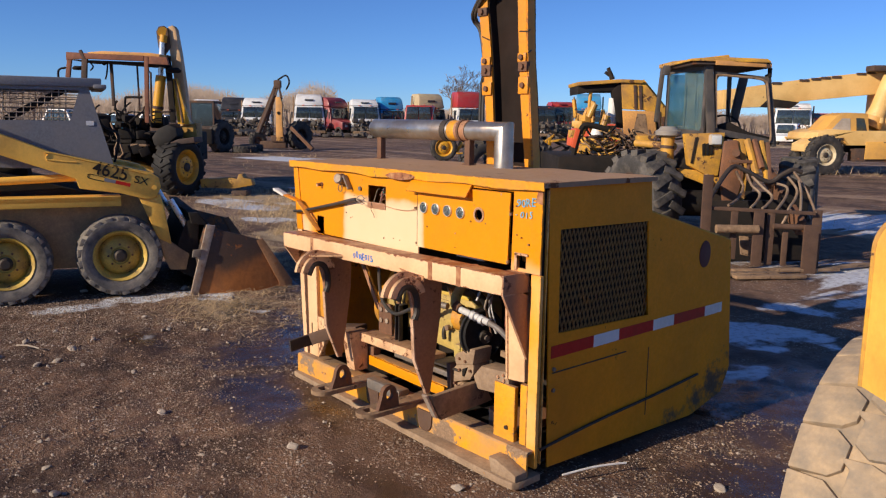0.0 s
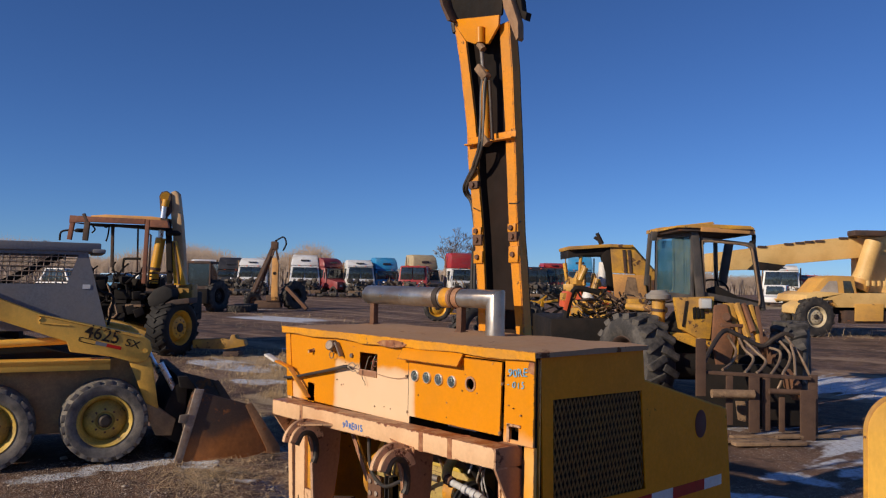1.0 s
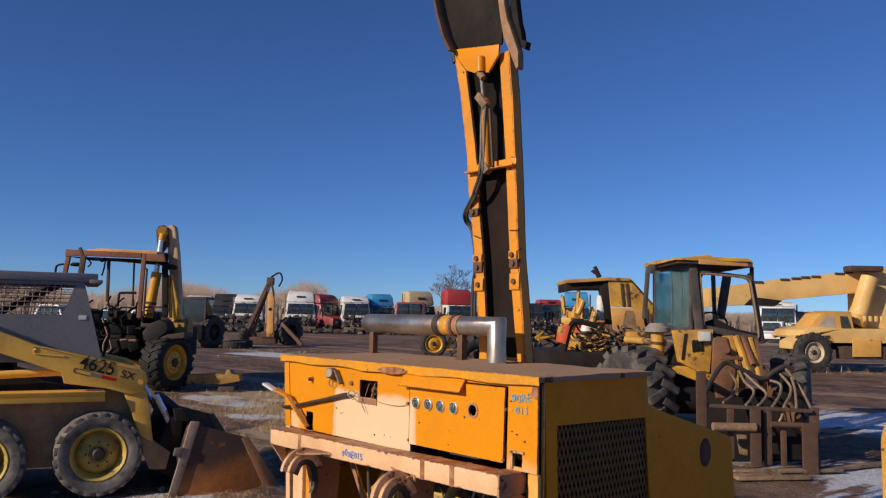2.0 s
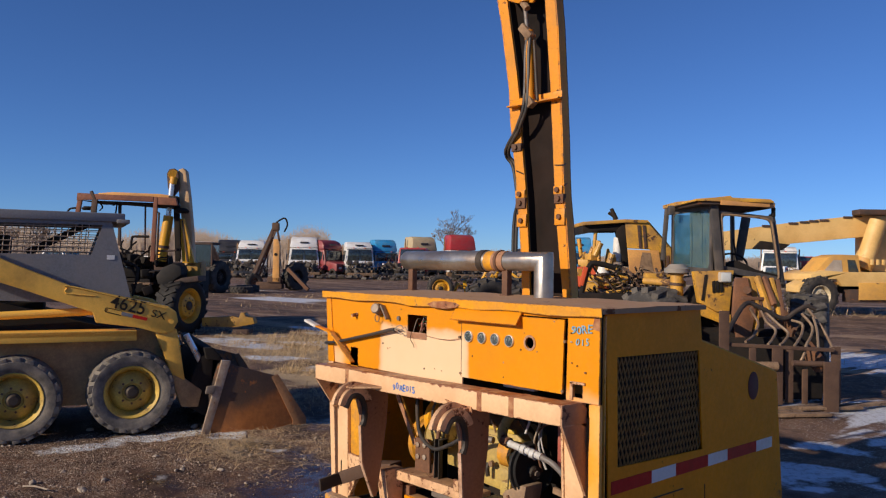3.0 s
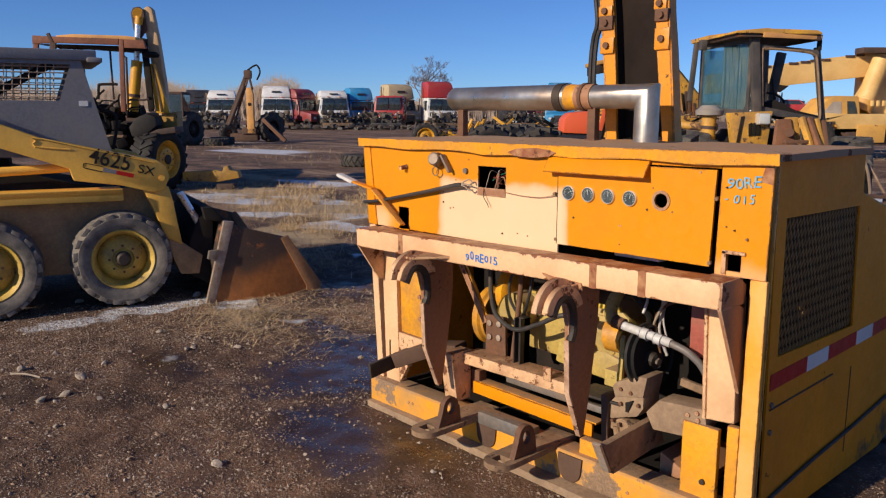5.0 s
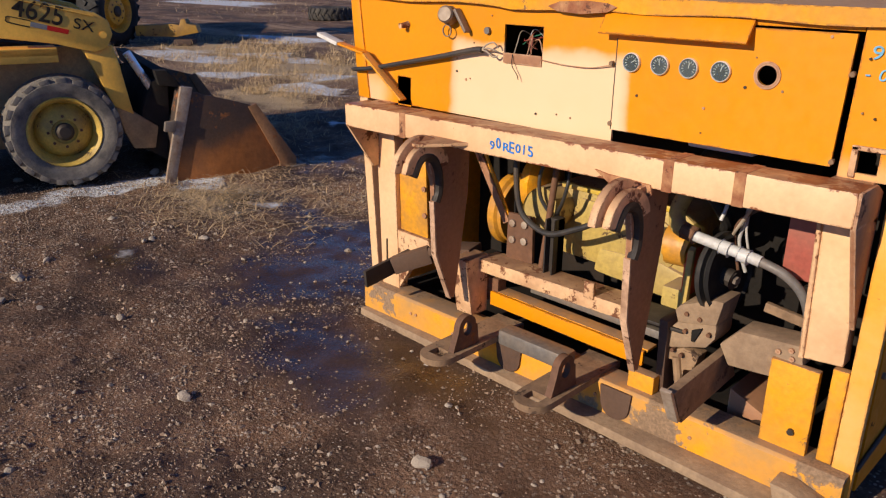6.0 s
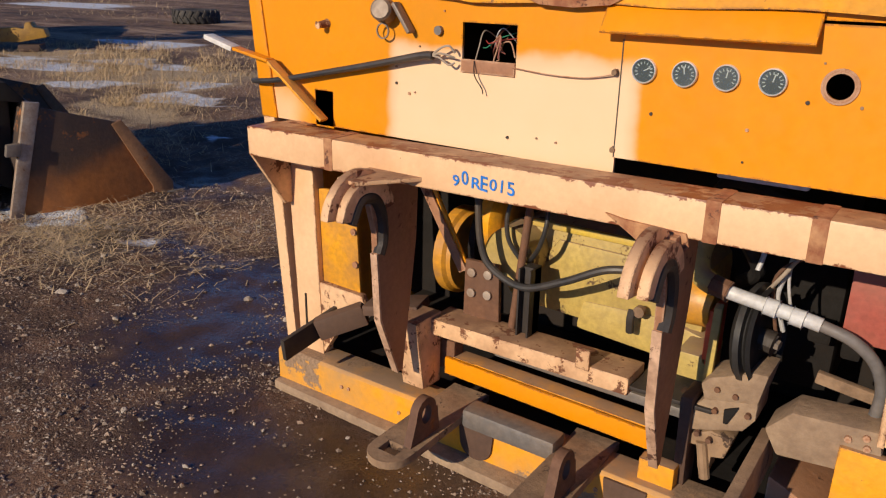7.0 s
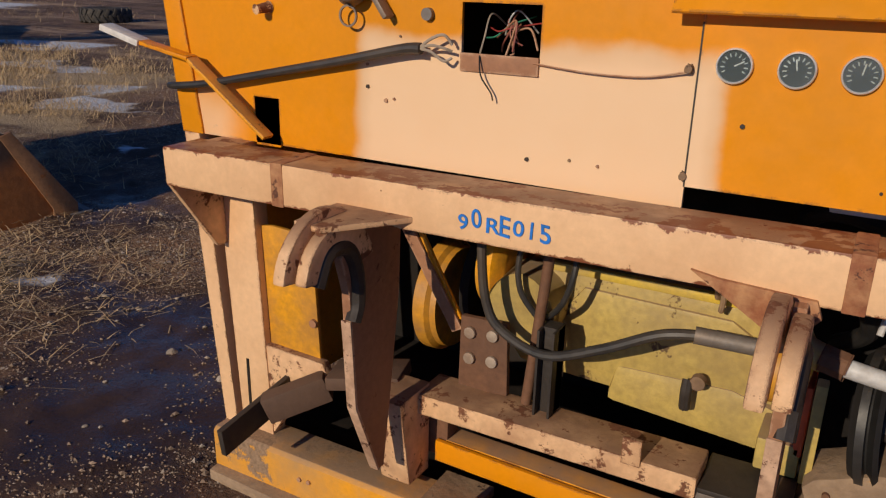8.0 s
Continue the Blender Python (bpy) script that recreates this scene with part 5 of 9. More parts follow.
    # hoses
    for pts, r, c in (([(-0.222, 0.06, 0.84), (-0.218, 0.05, 0.76), (-0.205, 0.05, 0.65), (-0.167, 0.05, 0.586), (-0.06, 0.045, 0.554), (0.06, 0.045, 0.60), (0.17, 0.05, 0.658), (0.243, 0.06, 0.672)], 0.0108, "hose"),
                      ([(-0.13, 0.13, 0.82), (-0.155, 0.11, 0.74), (-0.15, 0.11, 0.66), (-0.11, 0.12, 0.60)], 0.007, "hose"),
                      ([(-0.04, 0.13, 0.82), (-0.025, 0.10, 0.74), (-0.045, 0.10, 0.66), (-0.09, 0.13, 0.60)], 0.007, "hose"),
                      ([(0.44, 0.16, 0.82), (0.50, 0.12, 0.78), (0.52, 0.18, 0.70), (0.47, 0.24, 0.64)], 0.018, "black"),
                      ([(0.62, 0.10, 0.86), (0.60, 0.13, 0.75), (0.58, 0.15, 0.66), (0.60, 0.18, 0.56)], 0.006, "grey_hose"),
                      ([(0.66, 0.10, 0.86), (0.62, 0.10, 0.78), (0.575, 0.12, 0.70), (0.55, 0.16, 0.66)], 0.005, "wood"),
                      ([(0.68, 0.12, 0.80), (0.62, 0.12, 0.77), (0.57, 0.13, 0.70), (0.59, 0.16, 0.55)], 0.005, "rust"),
                      ([(0.67, 0.13, 0.83), (0.61, 0.15, 0.79), (0.60, 0.14, 0.71), (0.62, 0.16, 0.60)], 0.004, "grey_hose"),
                      ([(0.52, 0.16, 0.86), (0.54, 0.12, 0.78), (0.535, 0.10, 0.73)], 0.006, "grey_hose"),
                      ([(0.36, 0.30, 0.84), (0.42, 0.24, 0.90), (0.55, 0.22, 0.88), (0.70, 0.26, 0.80)], 0.018, "black")):
        bp("hose", tube(pts, r, 10), c)
    bp("hose_end", rod((0.235, 0.058, 0.672), (0.345, 0.075, 0.668), 0.017, seg=14), "grey_steel")
    # grey pipe with unions, bending down at the right
    gp = bp("coolant_pipe", tube([(0.49, 0.03, 0.688), (0.55, 0.03, 0.680), (0.65, 0.03, 0.668), (0.70, 0.03, 0.660)], 0.017, 14), "grey_hose", "grey pipe with unions")
    for x, z in ((0.592, 0.674), (0.650, 0.665)):
        bp("union", rod((x - 0.014, 0.030, z + 0.002), (x + 0.014, 0.030, z - 0.002), 0.0205, seg=16, w=0.004), "grey_hose", "", gp)
    bp("bent_hose", tube([(0.70, 0.03, 0.660), (0.765, 0.035, 0.640), (0.815, 0.05, 0.595), (0.838, 0.07, 0.53), (0.838, 0.08, 0.47), (0.830, 0.09, 0.42)], 0.014, 12), "dark_pipe", "", gp)
    bp("brass_fitting", rod((0.455, 0.035, 0.695), (0.495, 0.03, 0.688), 0.025, seg=8, w=0.003), "rust", "", gp)
    bp("pipe_elbow", tube([(0.46, 0.04, 0.69), (0.42, 0.06, 0.70), (0.40, 0.09, 0.74), (0.405, 0.14, 0.80)], 0.026, 12), "engine", "", gp)
    # fan belt pulley
    pu = bp("pulley", lathe([(0.02, 0), (0.115, 0), (0.125, 0.012), (0.108, 0.022), (0.108, 0.03), (0.125, 0.042), (0.117, 0.050), (0.112, 0.040), (0.05, 0.030), (0.02, 0.032)], 36, pose(0.535, 0.12, 0.560, 0, 84, -8)), "black", "dark belt pulley")
    bp("belt", lathe([(0.112, 0.018), (0.129, 0.018), (0.129, 0.032), (0.112, 0.032)], 36, pose(0.530, 0.12, 0.560, 0, 84, -8)), "hose", "", pu)
    bp("hub", rod((0.53, 0.12, 0.560), (0.60, 0.110, 0.552), 0.028, seg=20, w=0.006), "dark_steel", "", pu)
    bp("hub_bolt", rod((0.60, 0.110, 0.552), (0.611, 0.108, 0.551), 0.014, seg=6), "grey_steel", "", pu)
    bp("red_bracket", box(0.435, 0.452, 0.10, 0.22, 0.45, 0.60, 0.003), "orange", "small red bracket")
    bp("pulley_guard", prism([(0.06, 0.42), (0.075, 0.62), (0.09, 0.63), (0.08, 0.42)], "x", 0.455, 0.475, 0.002), "engine")
    bp("yellow_box", box(0.37, 0.45, 0.10, 0.24, 0.40, 0.47, 0.006), "engine")
    bp("red_panel", box(0.735, 0.885, 0.10, 0.112, 0.61, 0.86, 0.003), "red_prim", "dull red panel")
    # fittings coloured black, as if lost in the hood's shade
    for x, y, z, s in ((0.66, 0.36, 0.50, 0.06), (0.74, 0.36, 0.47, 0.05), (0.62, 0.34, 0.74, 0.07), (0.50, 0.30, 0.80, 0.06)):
        bp("fitting", box(x - s / 2, x + s / 2, y, y + s, z - s / 2, z + s / 2, 0.012), "soot_shade")
    bp("bracket_bar", beam((0.70, 0.12, 0.495), (0.86, 0.12, 0.475), 0.02, 0.03, 0.004), "dusty_steel")
    bp("channel_floor", prism([(0.64, 0.085), (0.80, 0.085), (0.80, 0.13), (0.64, 0.20)], "y", 0.10, 0.45, 0.004), "brown")
    bp("floor_bar", beam((0.66, -0.02, 0.10), (0.80, 0.16, 0.12), 0.03, 0.03, 0.004), "dark_steel")


def build_exhaust():
    mf = bp("muffler", lathe([(0.001, 0.0), (0.035, 0.0), (0.052, 0.012), (0.062, 0.03), (0.062, 0.80), (0.058, 0.815), (0.001, 0.815)], 32, pose(-1.055, 0.62, 1.562, 0, 90, 0)), "pipe", "weathered steel muffler")
    bp("band", lathe([(0.05, 0), (0.067, 0), (0.067, 0.045), (0.05, 0.045)], 32, pose(-0.305, 0.62, 1.562, 0, 90, 0)), "dark_steel", "", mf)
    bp("clamp", lathe([(0.001, 0), (0.058, 0), (0.062, 0.03), (0.058, 0.075), (0.001, 0.075)], 32, pose(-0.258, 0.62, 1.562, 0, 90, 0)), "engine_bright", "yellow pipe sleeve", mf)
    bp("sleeve", lathe([(0.001, 0), (0.060, 0), (0.060, 0.09), (0.001, 0.09)], 32, pose(-0.183, 0.62, 1.562, 0, 90, 0)), "brown", "", mf)
    bp("clamp_ring", lathe([(0.05, 0), (0.066, 0), (0.066, 0.018), (0.05, 0.018)], 32, pose(-0.155, 0.62, 1.562, 0, 90, 0)), "rust", "", mf)
    elbow = bmesh.new()
    seg, r = 28, 0.055
    cuts = [[], [], []]
    for k in range(seg):
        a = 2 * math.pi * k / seg
        c, s = math.cos(a) * r, math.sin(a) * r
        cuts[0].append(elbow.verts.new((-0.095, 0.62 + s, 1.562 + c)))
        cuts[1].append(elbow.verts.new((0.185 + c, 0.62 + s, 1.562 + c)))
        cuts[2].append(elbow.verts.new((0.185 + c, 0.62 + s, 1.350)))
    for a, b in zip(cuts, cuts[1:]):
        for k in range(seg):
            elbow.faces.new((a[k], a[(k + 1) % seg], b[(k + 1) % seg], b[k]))
    bp("elbow", elbow, "pipe", "mitred steel elbow", mf)
    for x in (-0.97, -0.10):
        bp("stand", boxes((x - 0.022, x + 0.022, 0.60, 0.64, 1.362, 1.51), (x - 0.03, x + 0.03, 0.59, 0.65, 1.358, 1.368), w=0.003), "rust", "rusty bracket", mf)


def build_chute():
    # tall open channel towards the front, bowing to one side, then the swivelling cap
    yf, yb = 0.86, 0.930
    left_up = [(-0.46, 3.35), (-0.392, 3.063), (-0.353, 2.831), (-0.321, 2.653), (-0.307, 2.456)]
    left_up_in = [(-0.351, 3.216), (-0.304, 2.97), (-0.265, 2.766), (-0.238, 2.592), (-0.223, 2.446)]
    right_up = [(0.028, 3.256), (0.062, 2.966), (0.076, 2.754), (0.092, 2.544), (0.1, 2.406)]
    right_up_in = [(-0.048, 3.252), (-0.016, 2.947), (0.005, 2.72), (0.021, 2.555), (0.029, 2.415)]
    left_low = [(-0.284, 2.296), (-0.257, 2.138), (-0.239, 1.971), (-0.216, 1.781), (-0.193, 1.547)]
    left_low_in = [(-0.211, 2.289), (-0.188, 2.133), (-0.167, 1.967), (-0.151, 1.78), (-0.133, 1.548)]
    right_low = [(0.109, 2.257), (0.115, 2.11), (0.125, 1.952), (0.148, 1.773), (0.173, 1.509), (0.195, 1.292)]
    right_low_in = [(0.04, 2.264), (0.05, 2.115), (0.063, 1.955), (0.079, 1.775), (0.112, 1.508), (0.14, 1.289)]
    left_low += [(left_low[-1][0] + 0.02, 1.06)]
    left_low_in += [(left_low_in[-1][0] + 0.02, 1.06)]
    right_low += [(right_low[-1][0] + 0.008, 1.06)]
    right_low_in += [(right_low_in[-1][0] + 0.008, 1.06)]
    left, left_in = left_up + left_low, left_up_in + left_low_in
    right, right_in = right_up + right_low, right_up_in + right_low_in
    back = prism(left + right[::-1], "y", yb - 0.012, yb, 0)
    chute = bp("chute", back, "chute_in", "near-black inside of the tall chute")
    bp("front_flange", prism(left + left_in[::-1], "y", yf - 0.008, yf + 0.006, 0), "chute_yellow", "chipped yellow front flange", chute)
    bp("front_flange", prism(right + right_in[::-1], "y", yf - 0.008, yf + 0.006, 0), "chute_yellow", "chipped yellow front flange", chute)
    for line, dx, label in ((left, -0.004, "yellow chute side wall"), (right, 0.004, "yellow chute side wall"), (left_in, 0.0, "dark inner lip"), (right_in, 0.0, "dark inner lip")):
        inner = label.startswith("dark")
        bm = bmesh.new()
        prev = None
        for x, z in line:
            ring = [bm.verts.new((x + dx - 0.004, yf - (-0.006 if inner else 0.006), z)), bm.verts.new((x + dx + 0.004, yf - (-0.006 if inner else 0.006), z)), bm.verts.new((x + dx + 0.004, yb - 0.014, z)), bm.verts.new((x + dx - 0.004, yb - 0.014, z))]
            if prev:
                for k in range(4):
                    bm.faces.new((prev[k], prev[(k + 1) % 4], ring[(k + 1) % 4], ring[k]))
            prev = ring
        bp("chute_side", bm, "soot_shade" if inner else "chute_yellow", label, chute)
    # lower section: bolted clamps and a dark band where the two sections meet
    for p, q, mname in (((-0.249, 2.004), (-0.17, 1.953), "chute_yellow"), ((-0.245, 1.957), (-0.165, 1.89), "rust"), ((-0.234, 1.854), (-0.154, 1.775), "chute_yellow"), ((0.059, 2.014), (0.125, 1.961), "chute_yellow"), ((0.065, 1.964), (0.135, 1.907), "rust"), ((0.069, 1.878), (0.148, 1.778), "chute_yellow"), ((-0.288, 2.297), (-0.207, 2.248), "dark_rust")):
        bp("clamp", box(min(p[0], q[0]), max(p[0], q[0]), yf - 0.022, yf + 0.010, min(p[1], q[1]), max(p[1], q[1]), 0.006), mname, "flange clamp", chute)
        bp("clamp_bolt", rod(((p[0] + q[0]) / 2, yf - 0.022, (p[1] + q[1]) / 2), ((p[0] + q[0]) / 2, yf - 0.036, (p[1] + q[1]) / 2), 0.016, seg=8), "rust", "", chute)
    for p, q in (((-0.25, 0.85, 2.127), (-0.188, 0.85, 2.103)), ((0.061, 0.85, 2.136), (0.127, 0.85, 2.131)), ((0.128, 0.85, 2.131), (0.1, 0.93, 2.169)), ((0.134, 0.85, 2.012), (0.113, 0.93, 2.048))):
        bp("wire_tie", tube([p, q], 0.004, 6, 2), "dark_steel", "", chute)
    bp("side_clamp", box(*[v for ab in zip((0.096, 1.912), (0.139, 1.798)) for v in sorted(ab)][:2], 0.875, 0.935, 1.70, 1.84, 0.006), "rust", "", chute)
    bp("cross_plate", boxes((-0.30, 0.115, yf - 0.055, yf - 0.009, 2.523, 2.533), (-0.30, 0.115, yf - 0.018, yf - 0.009, 2.533, 2.575), w=0.002), "chute_yellow", "yellow cross plate", chute)
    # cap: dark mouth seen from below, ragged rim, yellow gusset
    # black plate: the shade inside the cap is put into its colour
    bp("cap_back", prism([(-0.472, 3.374), (-0.536, 3.487), (-0.596, 3.66), (-0.654, 3.875), (0.01, 3.661), (-0, 3.485), (-0.005, 3.307), (-0.023, 3.298), (-0.43, 3.374)], "y", 0.83, 0.845, 0.002), "soot_shade", "dark inside of the swivelling cap", chute)
    bp("cap_side", prism([(-0.408, 3.336), (-0.475, 3.452), (-0.537, 3.625), (-0.594, 3.837), (-0.575, 3.831), (-0.515, 3.619), (-0.449, 3.448), (-0.379, 3.335)], "y", 0.74, 0.83, 0.002), "dark_rust", "", chute)
    bp("cap_side", prism([(0.006, 3.472), (-0.028, 3.661), (0.016, 3.647), (0.062, 3.443), (0.112, 3.324), (0.159, 3.208), (0.162, 3.113), (0.148, 3.1), (0.123, 3.148), (0.086, 3.229), (0.039, 3.321)], "y", 0.80, 0.85, 0.002), "tan_rust", "worn tan cap side", chute)
    bp("cap_edge", prism([(0.047, 3.454), (0.021, 3.651), (0.076, 3.634), (0.112, 3.411), (0.13, 3.359), (0.14, 3.296), (0.179, 3.276), (0.165, 3.23), (0.128, 3.255), (0.094, 3.346)], "y", 0.855, 0.90, 0.003), "soot_shade", "ragged black rubber edge", chute)
    bp("cap_pivot", rod((-0.482, 0.86, 3.368), (-0.463, 0.86, 3.3), 0.018, seg=8), "dark_steel", "", chute)
    bp("cap_gusset", prism([(-0.415, 3.363), (-0.005, 3.293), (-0.01, 3.227), (-0.095, 3.134), (-0.224, 3.162), (-0.296, 3.194), (-0.396, 3.312)], "y", 0.805, 0.822, 0.003), "yellow", "yellow gusset plate", chute)
    bp("gusset_lug", rod((-0.152, 0.79, 3.243), (-0.148, 0.79, 3.145), 0.028, seg=12), "yellow", "", chute)
    # tilt cylinder with hoses
    cy = bp("tilt_cylinder", rod((-0.116, 0.8, 2.968), (-0.097, 0.8, 2.539), 0.026, seg=18), "chute_yellow", "slim hydraulic cylinder", chute)
    bp("piston", rod((-0.144, 0.79, 3.144), (-0.129, 0.8, 2.97), 0.013, seg=14), "grey_steel", "", cy)
    bp("clevis", rod((-0.158, 0.79, 3.142), (-0.121, 0.79, 3.098), 0.022, seg=8), "dusty_steel", "", cy)
    bp("clevis", beam((-0.162, 0.79, 2.999), (-0.083, 0.79, 2.911), 0.05, 0.05, 0.008), "dusty_steel", "", cy)
    bp("clevis", beam((-0.123, 0.8, 2.578), (-0.077, 0.8, 2.502), 0.05, 0.05, 0.006), "dusty_steel", "", cy)
    bp("side_line", rod((-0.073, 0.8, 2.9), (-0.04, 0.8, 2.531), 0.010, seg=8), "dark_steel", "", cy)
    top = [(-0.109, 0.78, 2.938), (-0.123, 0.78, 2.823), (-0.124, 0.78, 2.658), (-0.135, 0.78, 2.495), (-0.199, 0.8, 2.4)]
    low = [(-0.235, 0.82, 2.371), (-0.349, 0.86, 2.279), (-0.403, 0.92, 2.235), (-0.373, 0.95, 2.167), (-0.342, 0.96, 1.958), (-0.371, 0.97, 1.862), (-0.382, 0.97, 1.74), (-0.382, 0.97, 1.521)]
    for d in (0.0, 0.026):
        bp("hose", tube([(x + d, y, z) for x, y, z in top + low], 0.011, 8), "hose", "", chute)


M["chute_yellow"] = mat("chipped_chute_yellow", YELLOW, 0.45, dirt=(0.50, 0.22, 0.03), dirt_amt=0.45, dirt_scale=3.0, rust=(0.10, 0.05, 0.03), rust_amt=0.26, rust_scale=9.0, vary=0.10, bump=0.06, edge=(0.16, 0.075, 0.04))
M["tan_rust"] = mat("tan_worn_steel", (0.42, 0.24, 0.12), 0.7, dirt=(0.17, 0.09, 0.05), dirt_amt=0.5, dirt_scale=5.0, bump=0.1)
M["chute_in"] = mat("near_black_chute_steel", (0.011, 0.008, 0.007), 0.85, spec=0.2, fine=12.0, vary=0.3, dirt=(0.030, 0.016, 0.011), dirt_amt=0.5, dirt_scale=2.0, bump=0.1)
grille_and_hood_paint()
build_body()
build_gauges()
build_front_frame()
build_engine_bay()
build_exhaust()
build_chute()


# ---- skid-steer loader with its bucket ----
def wheel(parent, m, r, width, rim_r, lugs, lug_h, tyre_mat="tyre", rim_mat="rim", kind="bar", flip=False, dish=0.35, hub=True):
    """A wheel under parent: tyre, rim, hub and nuts; axle along local x of m, outside at +x."""
    t = lugged_tyre(parent, m, r, width, rim_r, lugs, lug_h, tyre_mat, kind)
    rm = part("rim", rim_mesh(rim_r, width, dish), rim_mat, t, "painted steel rim")
    if hub:
        h = width / 2 * (1 - dish)
        part("hub", lathe([(0.001, h), (rim_r * 0.26, h), (rim_r * 0.26, h + 0.02), (rim_r * 0.16, h + 0.045), (0.001, h + 0.045)], 20, pose(0, 0, 0, 0, 90, 0)), "dark_steel", t)
        for i in range(8):
            a = 2 * math.pi * i / 8
            c, s = math.cos(a) * rim_r * 0.45, math.sin(a) * rim_r * 0.45
            part("wheel_nut", rod((h - 0.01, c, s), (h + 0.012, c, s), rim_r * 0.045, seg=6), "rust", t)
    return t


def rusty_plate():
    """Blackened steel with one large orange rust stain along the worn lower half."""
    m = M["bucket"].copy()
    m.name = "rust_stained_plate"
    n, l = m.node_tree.nodes, m.node_tree.links
    b = n["Principled BSDF"]
    old = b.inputs["Base Color"].links[0].from_socket
    tc, sep, nz, nf = n.new("ShaderNodeTexCoord"), n.new("ShaderNodeSeparateXYZ"), n.new("ShaderNodeTexNoise"), n.new("ShaderNodeTexNoise")
    l.new(tc.outputs["Object"], sep.inputs[0])
    nz.inputs["Scale"].default_value, nz.inputs["Detail"].default_value = 3.2, 6.0
    nf.inputs["Scale"].default_value, nf.inputs["Detail"].default_value = 26.0, 6.0
    for t in (nz, nf):
        l.new(tc.outputs["Object"], t.inputs["Vector"])
    slope, wob = n.new("ShaderNodeMath"), n.new("ShaderNodeMath")
    slope.operation = wob.operation = "MULTIPLY_ADD"
    l.new(sep.outputs["Y"], slope.inputs[0])
    slope.inputs[1].default_value = -0.28
    l.new(sep.outputs["Z"], slope.inputs[2])
    l.new(nz.outputs["Fac"], wob.inputs[0])
    wob.inputs[1].default_value = 0.55
    l.new(slope.outputs[0], wob.inputs[2])
    r = n.new("ShaderNodeMapRange")
    r.interpolation_type = "SMOOTHSTEP"
    for key, v in (("From Min", 0.30), ("From Max", 0.10), ("To Max", 0.9)):
        r.inputs[key].default_value = v
    l.new(wob.outputs[0], r.inputs["Value"])
    tone, mx = n.new("ShaderNodeMix"), n.new("ShaderNodeMix")
    tone.data_type = mx.data_type = "RGBA"
    l.new(nf.outputs["Fac"], tone.inputs[0])
    tone.inputs[6].default_value, tone.inputs[7].default_value = (0.24, 0.085, 0.025, 1), (0.62, 0.22, 0.05, 1)
    l.new(r.outputs["Result"], mx.inputs[0])
    l.new(old, mx.inputs[6])
    l.new(tone.outputs[2], mx.inputs[7])
    l.new(mx.outputs[2], b.inputs["Base Color"])
    return m


